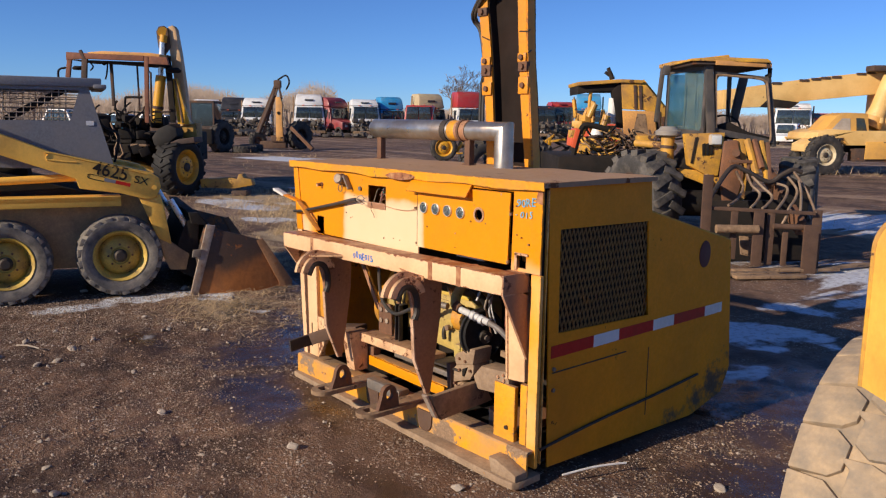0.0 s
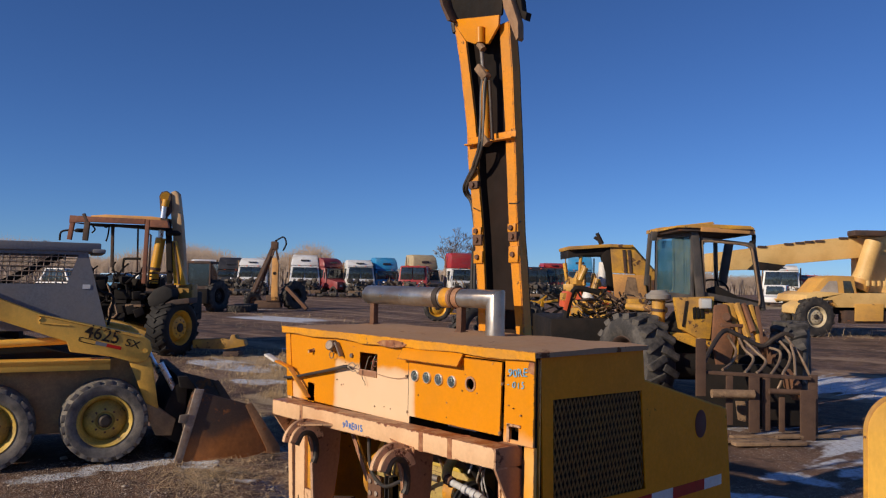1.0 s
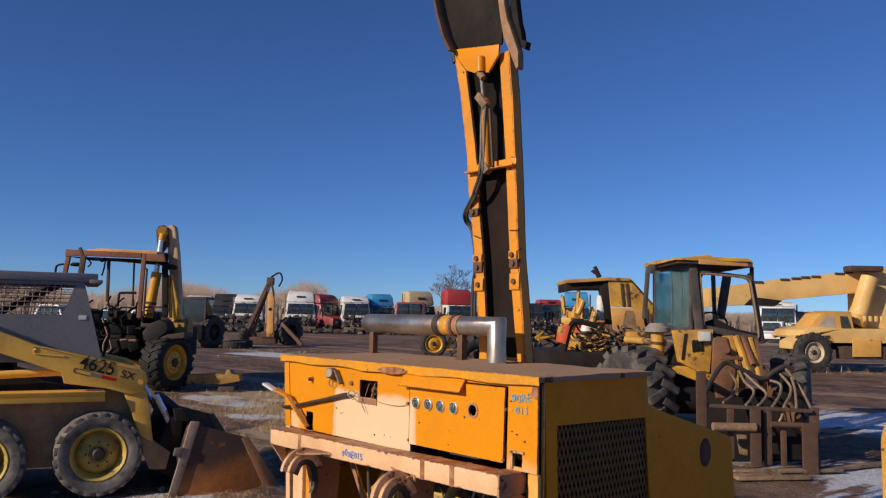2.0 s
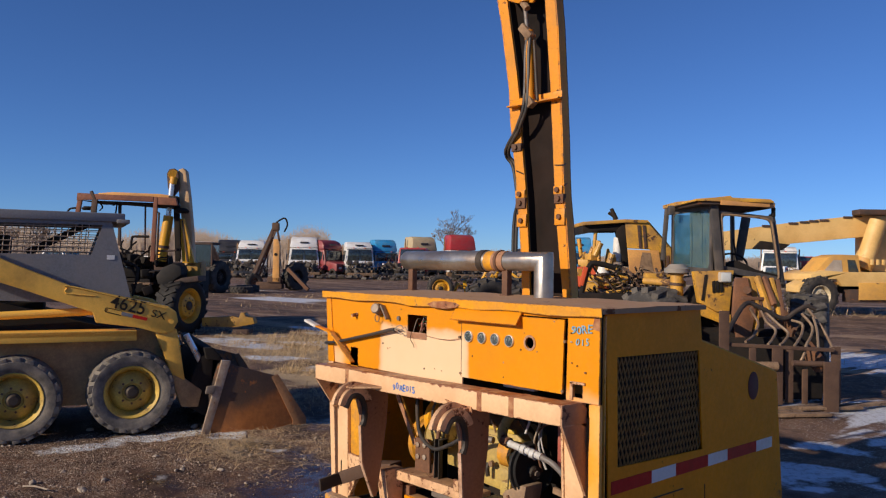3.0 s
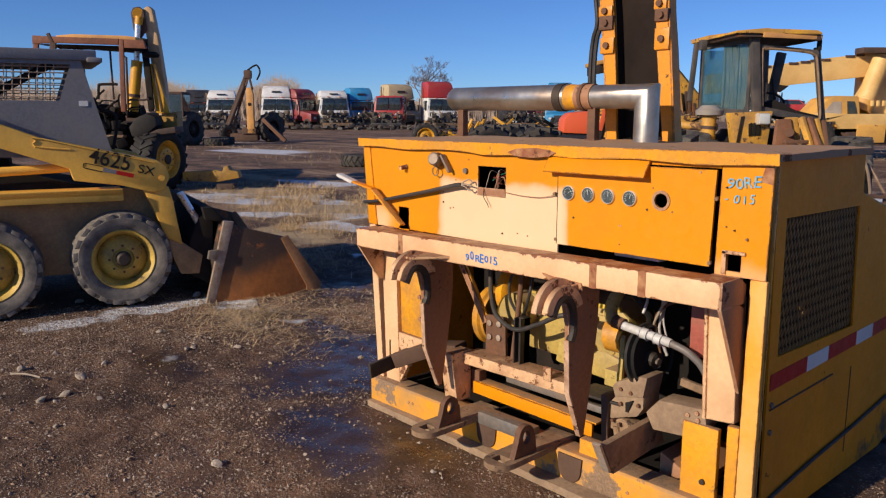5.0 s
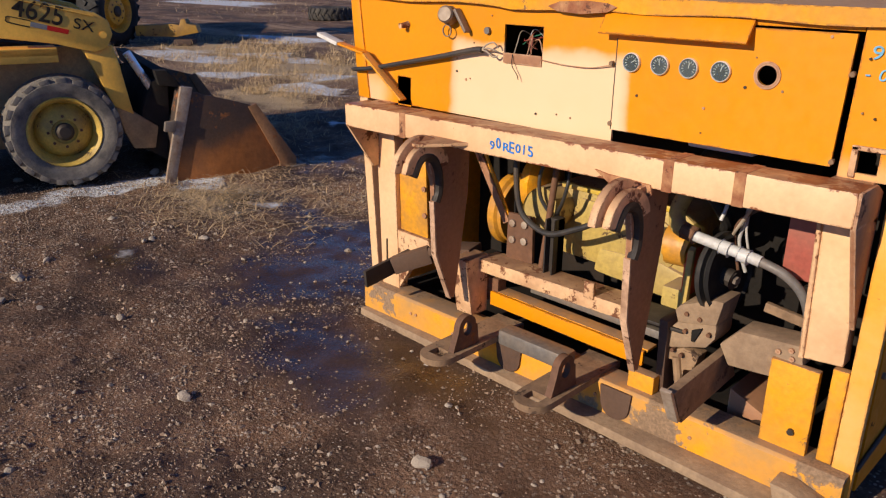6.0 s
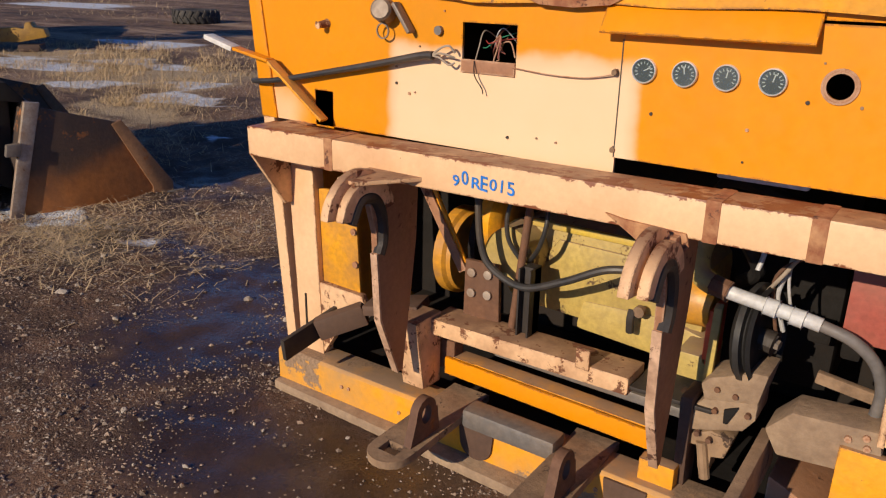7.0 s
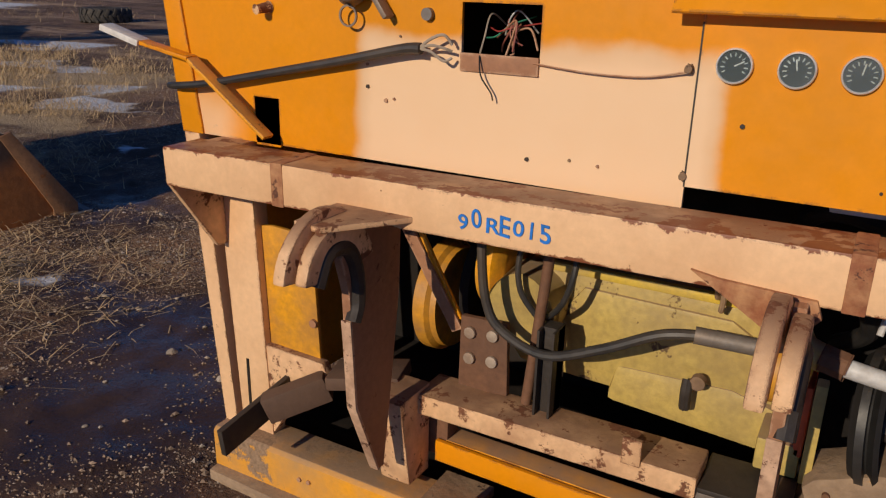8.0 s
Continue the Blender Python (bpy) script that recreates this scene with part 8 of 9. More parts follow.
def build_small_machines():
    t = thing("tractor", "old dark tractor with glazed cab parked in the yard", "tractor", at=yard(-32.7, 13.8))
    part("cab", boxes((-0.86, 0.30, 0.0, 1.4, 2.32, 2.45), (-0.86, -0.78, 0.0, 0.08, 1.1, 2.4), (0.22, 0.30, 0.0, 0.08, 1.1, 2.4), (-0.86, 0.30, 0.0, 1.4, 0.9, 1.25), w=0.03), "burnt", t, "dark cab")
    part("pane", box(-0.78, 0.22, 0.02, 0.05, 1.25, 2.32, 0), "dark_glass", t, "green-tinted windscreen")
    part("side_pane", box(0.24, 0.27, 0.1, 1.3, 1.25, 2.32, 0), "dark_glass", t)
    wheel(t, pose(0.42, 0.6, 0.75, 0, 0, -20), 0.78, 0.5, 0.4, 16, 0.04, "tyre_dark", "soot_shade")
    wheel(t, pose(-1.0, 0.6, 0.75, 0, 0, 180), 0.78, 0.5, 0.4, 16, 0.04, "tyre_dark", "soot_shade")
    part("body", box(-0.7, 0.3, -0.5, 1.5, 0.4, 1.1, 0.05), "soot_shade", t)

    e = thing("backhoe_attachment", "rusty backhoe arm standing folded in the yard", "backhoe arm", at=yard(-35.0, 18.7))
    part("dipper", prism([(-0.02, 0.45), (0.38, 0.45), (0.34, 1.5), (0.36, 2.45), (0.26, 2.80), (0.0, 2.80), (0.0, 1.6)], "y", 0.0, 0.3, 0.03), "tan_arm", e, "tan steel arm")
    part("eye", rod((0.16, -0.02, 1.95), (0.16, 0.02, 1.95), 0.09, seg=14), "soot_shade", e)
    part("boom", beam((-1.2, 0.3, 0.6), (0.0, 0.3, 3.45), 0.20, 0.20, 0.03), "dark_rust", e, "rusty boom")
    part("boom", beam((-0.75, 0.2, 0.8), (0.2, 0.2, 3.6), 0.10, 0.10, 0.02), "dark_rust", e)
    part("link", beam((0.30, 0.2, 2.7), (0.10, 0.2, 3.6), 0.12, 0.10, 0.02), "dark_rust", e)
    part("cylinder", rod((-0.95, 0.1, 0.9), (-0.1, 0.1, 2.9), 0.10, seg=12), "burnt", e)
    part("head", boxes((-0.12, 0.28, 0.1, 0.4, 3.25, 3.70), w=0.08), "dark_rust", e)
    part("hose", tube([(0.1, 0.2, 3.7), (0.55, 0.2, 3.95), (0.72, 0.2, 3.6), (0.55, 0.2, 3.2)], 0.045, 8), "soot_shade", e)
    part("frame", boxes((-1.0, 0.5, 0.1, 0.8, 0.05, 0.45), (-0.3, 0.45, 0.0, 0.6, 0.4, 0.75), w=0.08), "dark_rust", e)
    part("leg", beam((0.8, 0.1, 1.2), (2.0, -0.2, 0.05), 0.2, 0.2, 0.03), "rust", e)
    wheel(e, pose(1.1, 0.8, 0.75, 0, 0, -40), 0.75, 0.5, 0.35, 14, 0.05, "tyre_dark", "soot_shade")
    wheel(e, pose(-1.05, 0.2, 0.45, 0, 0, -60), 0.45, 0.35, 0.2, 14, 0.03, "tyre_dark", "rust")

    tm = thing("loose_tyre", "old black lugged tyre lying flat on the ground", "tyre", "loose tyres", at=yard(-32.0, 15.3, 0.17))
    lugged_tyre(tm, pose(0, 0, 0, 0, 90, 0), 0.56, 0.34, 0.33, 20, 0.03, "tyre_dark")
    copy_thing(tm, yard(-33.4, 16.4, 0.17, 40))
    copy_thing(tm, yard(-16.0, 11.5, 0.15, 70))
    big = thing("tyre_pile", "row of large dark tractor tyres standing with deep lugs", "tyre pile", at=yard(-9.2, 9.6, 0.0))
    for k, (x, y, rz) in enumerate(((0.0, 0.0, -70), (0.55, 0.5, -62), (1.05, 1.1, -75))):
        lugged_tyre(big, pose(x, y, 0.60, 20 * k, 0, rz), 0.62, 0.48, 0.36, 18, 0.05, "tyre_dark")

    j = thing("scrap_axle", "yellow wheels and scrap axle parts lying in the yard", "scrap", at=yard(-21.5, 19.0))
    wheel(j, pose(0.0, 0.0, 0.55, 0, 0, -80), 0.55, 0.3, 0.36, 14, 0.02, "tyre_dark", "hoe_yellow")
    wheel(j, pose(3.2, 0.2, 0.5, 0, 0, -70), 0.5, 0.3, 0.34, 14, 0.02, "tyre_dark", "hoe_yellow")
    rnd = random.Random(5)
    sc = bmesh.new()
    for i in range(40):
        p = Vector((rnd.uniform(0.5, 4.6), rnd.uniform(-0.5, 1.0), rnd.uniform(0.1, 0.9)))
        merge(sc, beam(p, p + Vector((rnd.uniform(-0.7, 0.7), rnd.uniform(-0.3, 0.3), rnd.uniform(-0.1, 0.6))), rnd.uniform(0.05, 0.14), rnd.uniform(0.05, 0.12), 0.01))
    tagged(part("scrap", sc, "hoe_yellow", j), "tangled yellow bars", kind="stuff")
    sc = bmesh.new()
    for i in range(34):
        p = Vector((rnd.uniform(0.2, 6.0), rnd.uniform(0.5, 2.5), rnd.uniform(0.1, 1.1)))
        merge(sc, beam(p, p + Vector((rnd.uniform(-0.9, 0.9), rnd.uniform(-0.3, 0.3), rnd.uniform(-0.1, 0.6))), rnd.uniform(0.06, 0.2), rnd.uniform(0.05, 0.15), 0.01))
    tagged(part("scrap", sc, "soot_shade", j), "dark scrap steel", kind="stuff")
    o = thing("machine_hood", "orange-red sheet-metal hood lying on dark scrap", "hood", at=yard(-12.0, 17.0))
    part("shell", prism([(-0.80, 0.92), (0.62, 0.86), (0.72, 1.48), (0.60, 1.62), (-0.58, 1.52), (-0.76, 1.34)], "y", 0.0, 0.9, 0.06), "orange", o)
    part("base", box(-0.7, 0.6, 0.05, 0.85, 0.0, 0.90, 0.05), "soot_shade", o)
    rd = thing("old_radiator", "dark finned radiator leaning against scrap", "radiator", at=yard(-11.35, 17.75))
    part("core", box(0.0, 0.5, 0.0, 0.12, 0.0, 1.30, 0.02, Matrix.Rotation(radians(8), 4, "Y")), "soot_shade", rd)
    for k in range(9):
        part("fin", box(0.03 + k * 0.052, 0.05 + k * 0.052, -0.02, 0.0, 0.05, 1.27, 0.003, Matrix.Rotation(radians(8), 4, "Y")), "dark_steel", rd)


build_small_machines()


# ---- row of junked road trucks and cars ----
def truck(u, v, color, wide=2.4, high=3.7, roof=1.0, turn=0.0, label="", hoodless=True, second=None):
    u += 0.55
    base = Vector((-61.9, 40.0, 0)) + Vector((0.654, 0.756, 0)) * u + Vector((-0.756, 0.654, 0)) * v
    wide, high, roof = wide * 1.20, high * 1.06, roof * 1.06
    t = thing("truck", label, "truck", "junked trucks in a row", at=yard(base.x, base.y, 0, turn))
    h, w = high, wide / 2
    cabh = h - roof
    rnd = random.Random(int(u * 10) + 77)

    def drawn_in(bm, z0, z1, top):
        """Sides that lean in towards the roof."""
        for p in bm.verts:
            f = min(1.0, max(0.0, (p.co.z - z0) / max(0.01, z1 - z0)))
            p.co.x *= 1.0 - (1.0 - top) * f
        return bm

    cab = part("cab", drawn_in(prism([(0.0, 1.05), (0.02, 1.70), (0.42, cabh), (2.9, cabh + 0.05), (2.9, 0.8), (0.3, 0.8)], "x", -w, w, 0.14), 1.6, cabh, 0.90), color, t, "painted truck cab")
    for s in (-1, 1):
        a, b = (0.03, w - 0.20) if s > 0 else (-w + 0.20, -0.03)
        part("windscreen", prism([(a, 1.78), (b, 1.78), (b * 0.90 if s > 0 else b, cabh - 0.16), (a if s > 0 else a * 0.90, cabh - 0.16)], "y", 0.03, 0.26, 0.02), "dark_glass", cab, "dark windscreen half")
        part("side_window", box(s * w * 0.95 - 0.04, s * w * 0.95 + 0.04, 0.55, 1.25, 1.85, cabh - 0.25, 0.01), "dark_glass", cab)
        part("mirror", boxes((s * (w + 0.16) - 0.07, s * (w + 0.16) + 0.07, 0.05, 0.12, 1.75, 2.35, ), (min(s * w, s * (w + 0.16)), max(s * w, s * (w + 0.16)), 0.07, 0.10, 2.28, 2.32), w=0.01), "truck_dark", cab)
        part("door_seam", box(s * w * 1.0 - 0.012, s * w * 1.0 + 0.012, 1.38, 1.42, 0.9, cabh - 0.3, 0.0), "truck_dark", cab)
        part("lamp", box(s * 0.55 - 0.09, s * 0.55 + 0.09, 0.36, 0.44, cabh + 0.0, cabh + 0.06, 0.01), "orange", cab)
    part("visor", box(-w + 0.22, w - 0.22, 0.10, 0.30, cabh - 0.16, cabh - 0.09, 0.02), color if rnd.random() > 0.5 else "truck_dark", cab)
    if roof > 0.2:
        part("roof_fairing", drawn_in(prism([(0.40, cabh + 0.02), (0.58, h - 0.45), (0.80, h - 0.18), (1.25, h), (2.9, h), (2.9, cabh + 0.02)], "x", -w * 0.93, w * 0.93, 0.20), cabh, h, 0.86), second or color, t, "tall roof fairing")
        if second is None:
            part("roof_vent", box(-0.40, 0.40, 0.44, 0.66, cabh + roof * 0.42, cabh + roof * 0.56, 0.02), "truck_dark", t)
    for s in (-1, 1):
        part("exhaust_stack", rod((s * (w + 0.02), 1.9, 0.9), (s * (w + 0.02), 1.9, h - 0.25), 0.07, seg=8), "dusty_steel", t)
        part("step_tank", rod((s * (w - 0.25), 0.6, 0.62), (s * (w - 0.25), 2.0, 0.62), 0.28, seg=14), "dusty_steel", t)
    if hoodless:
        for kind, many, mname in (("engine", 46, "truck_guts"), ("loose_part", 12, "dusty_steel"), ("loose_part", 7, "soft_white")):
            g = bmesh.new()
            for i in range(many):
                p = Vector((rnd.uniform(-w + 0.15, w - 0.15), rnd.uniform(-1.5, 0.0), rnd.uniform(0.35, 1.62)))
                s = rnd.uniform(0.05, 0.22) if kind == "engine" else rnd.uniform(0.04, 0.11)
                merge(g, box(-s, s, -s, s, -s * 0.8, s * 0.8, 0.02, Matrix.Translation(p) @ Matrix.Rotation(rnd.uniform(0, 3), 4, "Z") @ Matrix.Rotation(rnd.uniform(-0.6, 0.6), 4, "X")))
            for i in range(many // 2):
                p = Vector((rnd.uniform(-w, w), rnd.uniform(-1.6, -0.6), rnd.uniform(0.4, 1.5)))
                merge(g, rod(p, p + Vector((rnd.uniform(-0.6, 0.6), 0.3, rnd.uniform(-0.1, 0.6))), rnd.uniform(0.02, 0.05), seg=5))
            tagged(part(kind, g, mname, t), "exposed engine and frame parts", kind="stuff")
        part("radiator", box(-0.5, 0.5, -1.2, -1.1, 0.6, 1.55, 0.02), "truck_guts", t)
        part("bumper", box(-w, w, -1.75, -1.6, 0.35, 0.62, 0.04), "dusty_steel" if rnd.random() > 0.5 else "truck_dark", t)
    else:
        part("hood", prism([(-1.5, 0.7), (-1.5, 1.45), (0.05, 1.75), (0.3, 0.8)], "x", -w + 0.1, w - 0.1, 0.12), color, t)
        part("grille", box(-0.55, 0.55, -1.53, -1.48, 0.75, 1.35, 0.03), "truck_dark", t)
        for s in (-1, 1):
            part("headlamp", box(s * 0.85 - 0.16, s * 0.85 + 0.16, -1.54, -1.46, 0.95, 1.15, 0.02), "lamp_glass", t)
    for s in (-1, 1):
        for y in (-0.9, 3.4):
            ty = part("tyre", tyre_mesh(0.5, 0.3, 0.3), "tyre_dark", t)
            ty.matrix_local = pose(s * (w - 0.2), y, 0.5)
    part("frame_rail", boxes((-0.5, -0.35, -1.6, 5.5, 0.6, 0.85), (0.35, 0.5, -1.6, 5.5, 0.6, 0.85), w=0.02), "truck_dark", t)
    return t


def junk_row():
    """Low jumble of dark parts lying in front of the trucks."""
    rnd = random.Random(66)
    g = bmesh.new()
    for i in range(230):
        u, v = rnd.uniform(-15.0, 26.0), rnd.uniform(-4.5, -1.8)
        p = Vector((-61.9, 40.0, 0)) + Vector((0.654, 0.756, 0)) * u + Vector((-0.756, 0.654, 0)) * v
        p.z = rnd.uniform(0.05, 0.45)
        s = rnd.uniform(0.06, 0.32)
        turn = Matrix.Rotation(rnd.uniform(0, 3), 4, "Z") @ Matrix.Rotation(rnd.uniform(-0.5, 0.5), 4, "X")
        if i % 3:
            merge(g, box(-s, s, -s * 0.6, s * 0.6, -s * 0.5, s * 0.5, 0.02, Matrix.Translation(p) @ turn))
        else:
            merge(g, rod(p, p + Vector((rnd.uniform(-0.9, 0.9), rnd.uniform(-0.9, 0.9), rnd.uniform(-0.1, 0.35))), 0.05, seg=5))
    tagged(finish("scrap_heap", g, "truck_guts"), "low jumble of dark truck parts lying on dirt", "scrap", kind="stuff")


junk_row()
truck(-13.2, 2, "soft_white", 2.4, 3.3, 0.7, 25, "white road truck with its hood missing")
truck(-10.6, 1, "truck_dark", 2.3, 3.5, 1.2, 12, "dark-topped road truck in a row of wrecks")
truck(-8.2, 0, "soft_white", 2.45, 3.45, 0.75, 8, "white cab road truck with its engine exposed")
truck(-3.0, 0, "soft_white", 2.5, 3.85, 1.05, 10, "tall white road truck stripped of its hood")
truck(0.05, 1, "truck_maroon", 2.4, 3.6, 0.9, 50, "maroon road truck seen at an angle", False)
truck(2.5, 0, "soft_white", 2.4, 3.45, 0.6, 14, "white road truck with a bare engine bay")
truck(5.1, 1.5, "truck_blue", 2.2, 3.75, 1.2, 20, "bright blue road truck with tall roof")
truck(7.6, 0, "truck_red", 2.4, 3.1, 0.12, -6, "red road truck with open engine")
truck(9.0, 3.5, "truck_tan", 2.6, 4.15, 1.4, 24, "tan road truck with large sleeper", False)
truck(12.8, 0.5, "soft_white", 2.5, 4.3, 1.5, 16, "white road truck under a red roof fairing", True, "truck_red")
truck(19.9, 0, "truck_dark", 2.2, 3.1, 0.2, 12, "dark road truck half hidden by scrap")
truck(21.9, 1, "truck_red", 2.1, 3.5, 0.4, 5, "red road truck with missing hood")
truck(23.9, -1, "truck_blue", 2.3, 4.2, 1.4, -10, "light blue road truck with tall cab", False)
truck(44.9, 2, "soft_white", 3.0, 3.7, 0.5, -25, "white heavy truck with opened engine bay")


def car(u, v, color, turn, label, z=0.0, long=4.4, tall=1.5):
    base = Vector((-61.9, 40.0, 0)) + Vector((0.654, 0.756, 0)) * u + Vector((-0.756, 0.654, 0)) * v
    c = thing("car", label, "car", "junked cars", at=yard(base.x, base.y, z, turn))
    l = long / 2
    body = part("body", prism([(-l, 0.35), (-l, 0.80), (-l * 0.55, 0.95), (-l * 0.3, tall), (l * 0.55, tall + 0.03), (l * 0.9, 0.98), (l, 0.9), (l, 0.35)], "x", -0.9, 0.9, 0.08), color, c, "painted body")
    part("glass", prism([(-l * 0.46, 0.98), (-l * 0.27, tall - 0.08), (l * 0.50, tall - 0.06), (l * 0.78, 1.0)], "x", -0.915, 0.915, 0.02), "dark_glass", body, "dark windows")
    part("windscreen", prism([(-0.72, 0.98), (0.72, 0.98), (0.62, tall - 0.1), (-0.62, tall - 0.1)], "y", -l * 0.53, -l * 0.3, 0.02), "dark_glass", body)
    for s in (-1, 1):
        for y in (-l * 0.62, l * 0.62):
            ty = part("tyre", tyre_mesh(0.33, 0.22, 0.2), "tyre_dark", c)
            ty.matrix_local = pose(s * 0.82, y, 0.33)
    return c


car(40.6, -8, "soft_white", -30, "white sport utility car parked in the junk row", 0.0, 4.7, 1.85)
car(47.5, 3, "truck_red", 60, "red junked car with dented roof", 0.0, 4.5, 1.5)
car(50.0, 4, "truck_red", 75, "red junked car standing in the row", 0.0, 4.5, 1.55)
car(50.5, 8, "truck_maroon", 82, "maroon van behind the junked cars", 0.0, 6.0, 2.9)
car(49.2, 3.5, "truck_red", 70, "red junked car stacked on another", 1.5, 4.5, 1.45)
car(54.5, 6, "truck_red", 80, "red junked car far along the row", 0.0, 4.6, 1.8)
car(-17.0, 0, "soft_white", 70, "white pickup seen beyond the machines", 0.0, 5.2, 1.9)
car(-21.5, 2, "truck_blue", 75, "blue pickup seen beyond the machines", 0.0, 5.2, 1.9)
car(-26.5, 1, "soft_white", 72, "white van seen beyond the machines", 0.0, 5.4, 2.3)


# ---- big wheel and fender close to the camera ----
def build_near_wheel():
    n = thing("wheel_and_fender", "huge muddy tyre under a yellow fender", "tractor wheel", at=pose(2.685, -0.182, 0.0, 0, 0, 4.1))
    ty = lugged_tyre(n, pose(0, 0, 0.515), 0.515, 0.50, 0.28, 25, 0.015, "tyre_dusty", "block", 64, "muddy tyre with wide blocks")
    part("rim", rim_mesh(0.28, 0.46, 0.3), "rim", ty)
    back = pose(2.685, -0.182, 0.0, 0, 0, 4.1).inverted() @ pose(3.312 - 1.5 * 0.756, -2.545 + 1.5 * 0.654, 0, 0, 0, VIEW)
    lo = 0.914
    edge = [(lo, 1.06), (lo, 1.31)] + ring2(lo + 0.075, 1.36, 0.075, 9, 180, 90) + [(1.30, 1.45), (1.30, 1.06)]
    inner = [(lo + 0.012, 1.07), (lo + 0.012, 1.31)] + ring2(lo + 0.075, 1.36, 0.063, 9, 180, 90) + [(1.28, 1.435), (1.28, 1.07)]
    fb = prism(edge, "y", 0.0, 0.012, 0.003)
    merge(fb, prism(edge + inner[::-1], "y", 0.012, 0.13, 0.0))
    fb.transform(back)
    f = part("fender", fb, "skid_yellow", n, "rounded yellow fender")
    eb = tube([(u + 0.004, 0.13, z) for u, z in edge[:11]], 0.009, 8, 3)
    eb.transform(back)
    part("fender_edge", eb, "cat_yellow", f, "dented worn fender edge")
    arm = beam((1.10, 0.08, 0.45), (1.10, 0.08, 1.08), 0.06, 0.04, 0.01)
    arm.transform(back)
    part("fender_arm", arm, "soot_shade", f)


build_near_wheel()


# ---- bare trees, brush, dry grass, stones ----
def place(u, v):
    """A spot u metres to the right and v metres ahead of the yard's viewing point."""
    b = Vector((3.3, -2.5, 0)) + Vector((0.654, 0.756, 0)) * u + Vector((-0.756, 0.654, 0)) * v
    return b.x, b.y


def bare_tree(u, v, high, spread, seed, label):
    rnd = random.Random(seed)
    x, y = place(u, v)
    t = thing("bare_tree", label, "tree", "bare trees", at=pose(x, y, 0))
    trunk, crown = ([], []), ([], [])

    def limb(out, p, q, bend, r, r2):
        verts, faces = out
        d = (q - p).normalized()
        side = d.orthogonal().normalized()
        up = d.cross(side)
        k = len(verts)
        for c, rr in ((p, r), ((p + q) / 2 + bend, (r + r2) / 2), (q, r2)):
            verts.extend(c + rr * (math.cos(a) * side + math.sin(a) * up) for a in (0.0, 2.094, 4.189))
        for ring in (k, k + 3):
            faces.extend((ring + a, ring + (a + 1) % 3, ring + 3 + (a + 1) % 3, ring + 3 + a) for a in range(3))

    def grow(p, d, length, r, depth):
        q = p + d * length
        bend = Vector((rnd.uniform(-1, 1), rnd.uniform(-1, 1), rnd.uniform(-1, 1))) * length * 0.06
        limb(trunk if depth < 2 else crown, p, q, bend, max(r, 0.026), max(r * 0.65, 0.020))
        if depth >= 6:
            return
        for i in range(3):
            axis = Vector((rnd.uniform(-1, 1), rnd.uniform(-1, 1), rnd.uniform(-0.15, 0.9))).normalized()
            nd = (d * 0.75 + axis * spread * rnd.uniform(0.6, 1.0)).normalized()
            grow(p + (q - p) * rnd.uniform(0.65, 1.0), nd, length * rnd.uniform(0.62, 0.8), r * 0.58, depth + 1)

    grow(Vector((0, 0, -0.1)), Vector((0.03, 0, 1)).normalized(), high * 0.25, high * 0.020, 0)
    for name, out, text in (("trunk", trunk, "bare grey-brown trunk"), ("crown", crown, "leafless twiggy crown")):
        me = bpy.data.meshes.new(name)
        me.from_pydata(out[0], [], out[1])
        me.materials.append(M["bark"])
        ob = new(name, me)
        ob.parent = t
        ob["label"] = text
    return t


bare_tree(1.8, 150, 17.5, 1.05, 5, "leafless tree standing behind the truck row")
bare_tree(-82, 150, 11.5, 0.8, 8, "leafless tree at the edge of the yard")
bare_tree(-74, 152, 12.0, 0.8, 12, "leafless tree at the edge of the yard")


def brush():
    rnd = random.Random(31)
    verts, faces = [], []
    right, ahead = Vector((0.654, 0.756, 0)), Vector((-0.756, 0.654, 0))
    base = Vector((3.3, -2.5, 0))
    for i in range(52000):
        u = rnd.uniform(-150, 175)
        dense = 1.0 if u < -25 else (0.72 if u < 60 else 0.5)
        v = rnd.uniform(165, 190)
        env = 0.62 + 0.38 * noise.noise(Vector((u * 0.06, 3.3, 0))) + 0.16 * noise.noise(Vector((u * 0.4, 1.0, 0)))
        h = (12.5 if u < -25 else 8.0) * env * rnd.uniform(0.55, 1.05) * (0.6 + 0.4 * dense)
        p = base + right * u + ahead * v
        lean = right * rnd.uniform(-0.9, 0.9)
        w = rnd.uniform(0.05, 0.13)
        k = len(verts)
        top = p + lean + Vector((0, 0, h))
        verts += [p - right * w, p + right * w, p + ahead * w, top]
        faces += [(k, k + 1, k + 3), (k + 1, k + 2, k + 3), (k + 2, k, k + 3)]
        for j in range(2):
            s = rnd.uniform(0.35, 0.85)
            a = p + (top - p) * s
            b = a + right * rnd.uniform(-1.3, 1.3) + Vector((0, 0, rnd.uniform(0.5, 1.6)))
            k = len(verts)
            verts += [a - Vector((0, 0, w)), a + Vector((0, 0, w)), b]
            faces += [(k, k + 1, k + 2)]
    me = bpy.data.meshes.new("brush")
    me.from_pydata([tuple(v) for v in verts], [], faces)
    me.materials.append(M["brush"])
    tagged(new("brush", me), "line of leafless brown brush along the horizon", "brush", kind="stuff")


# pale brown: the haze over the far brush is mixed into this colour
M["brush"] = mat("brown_brush", (0.46, 0.36, 0.28), 0.95, fine=0.6, vary=0.3, bump=0.0)
brush()


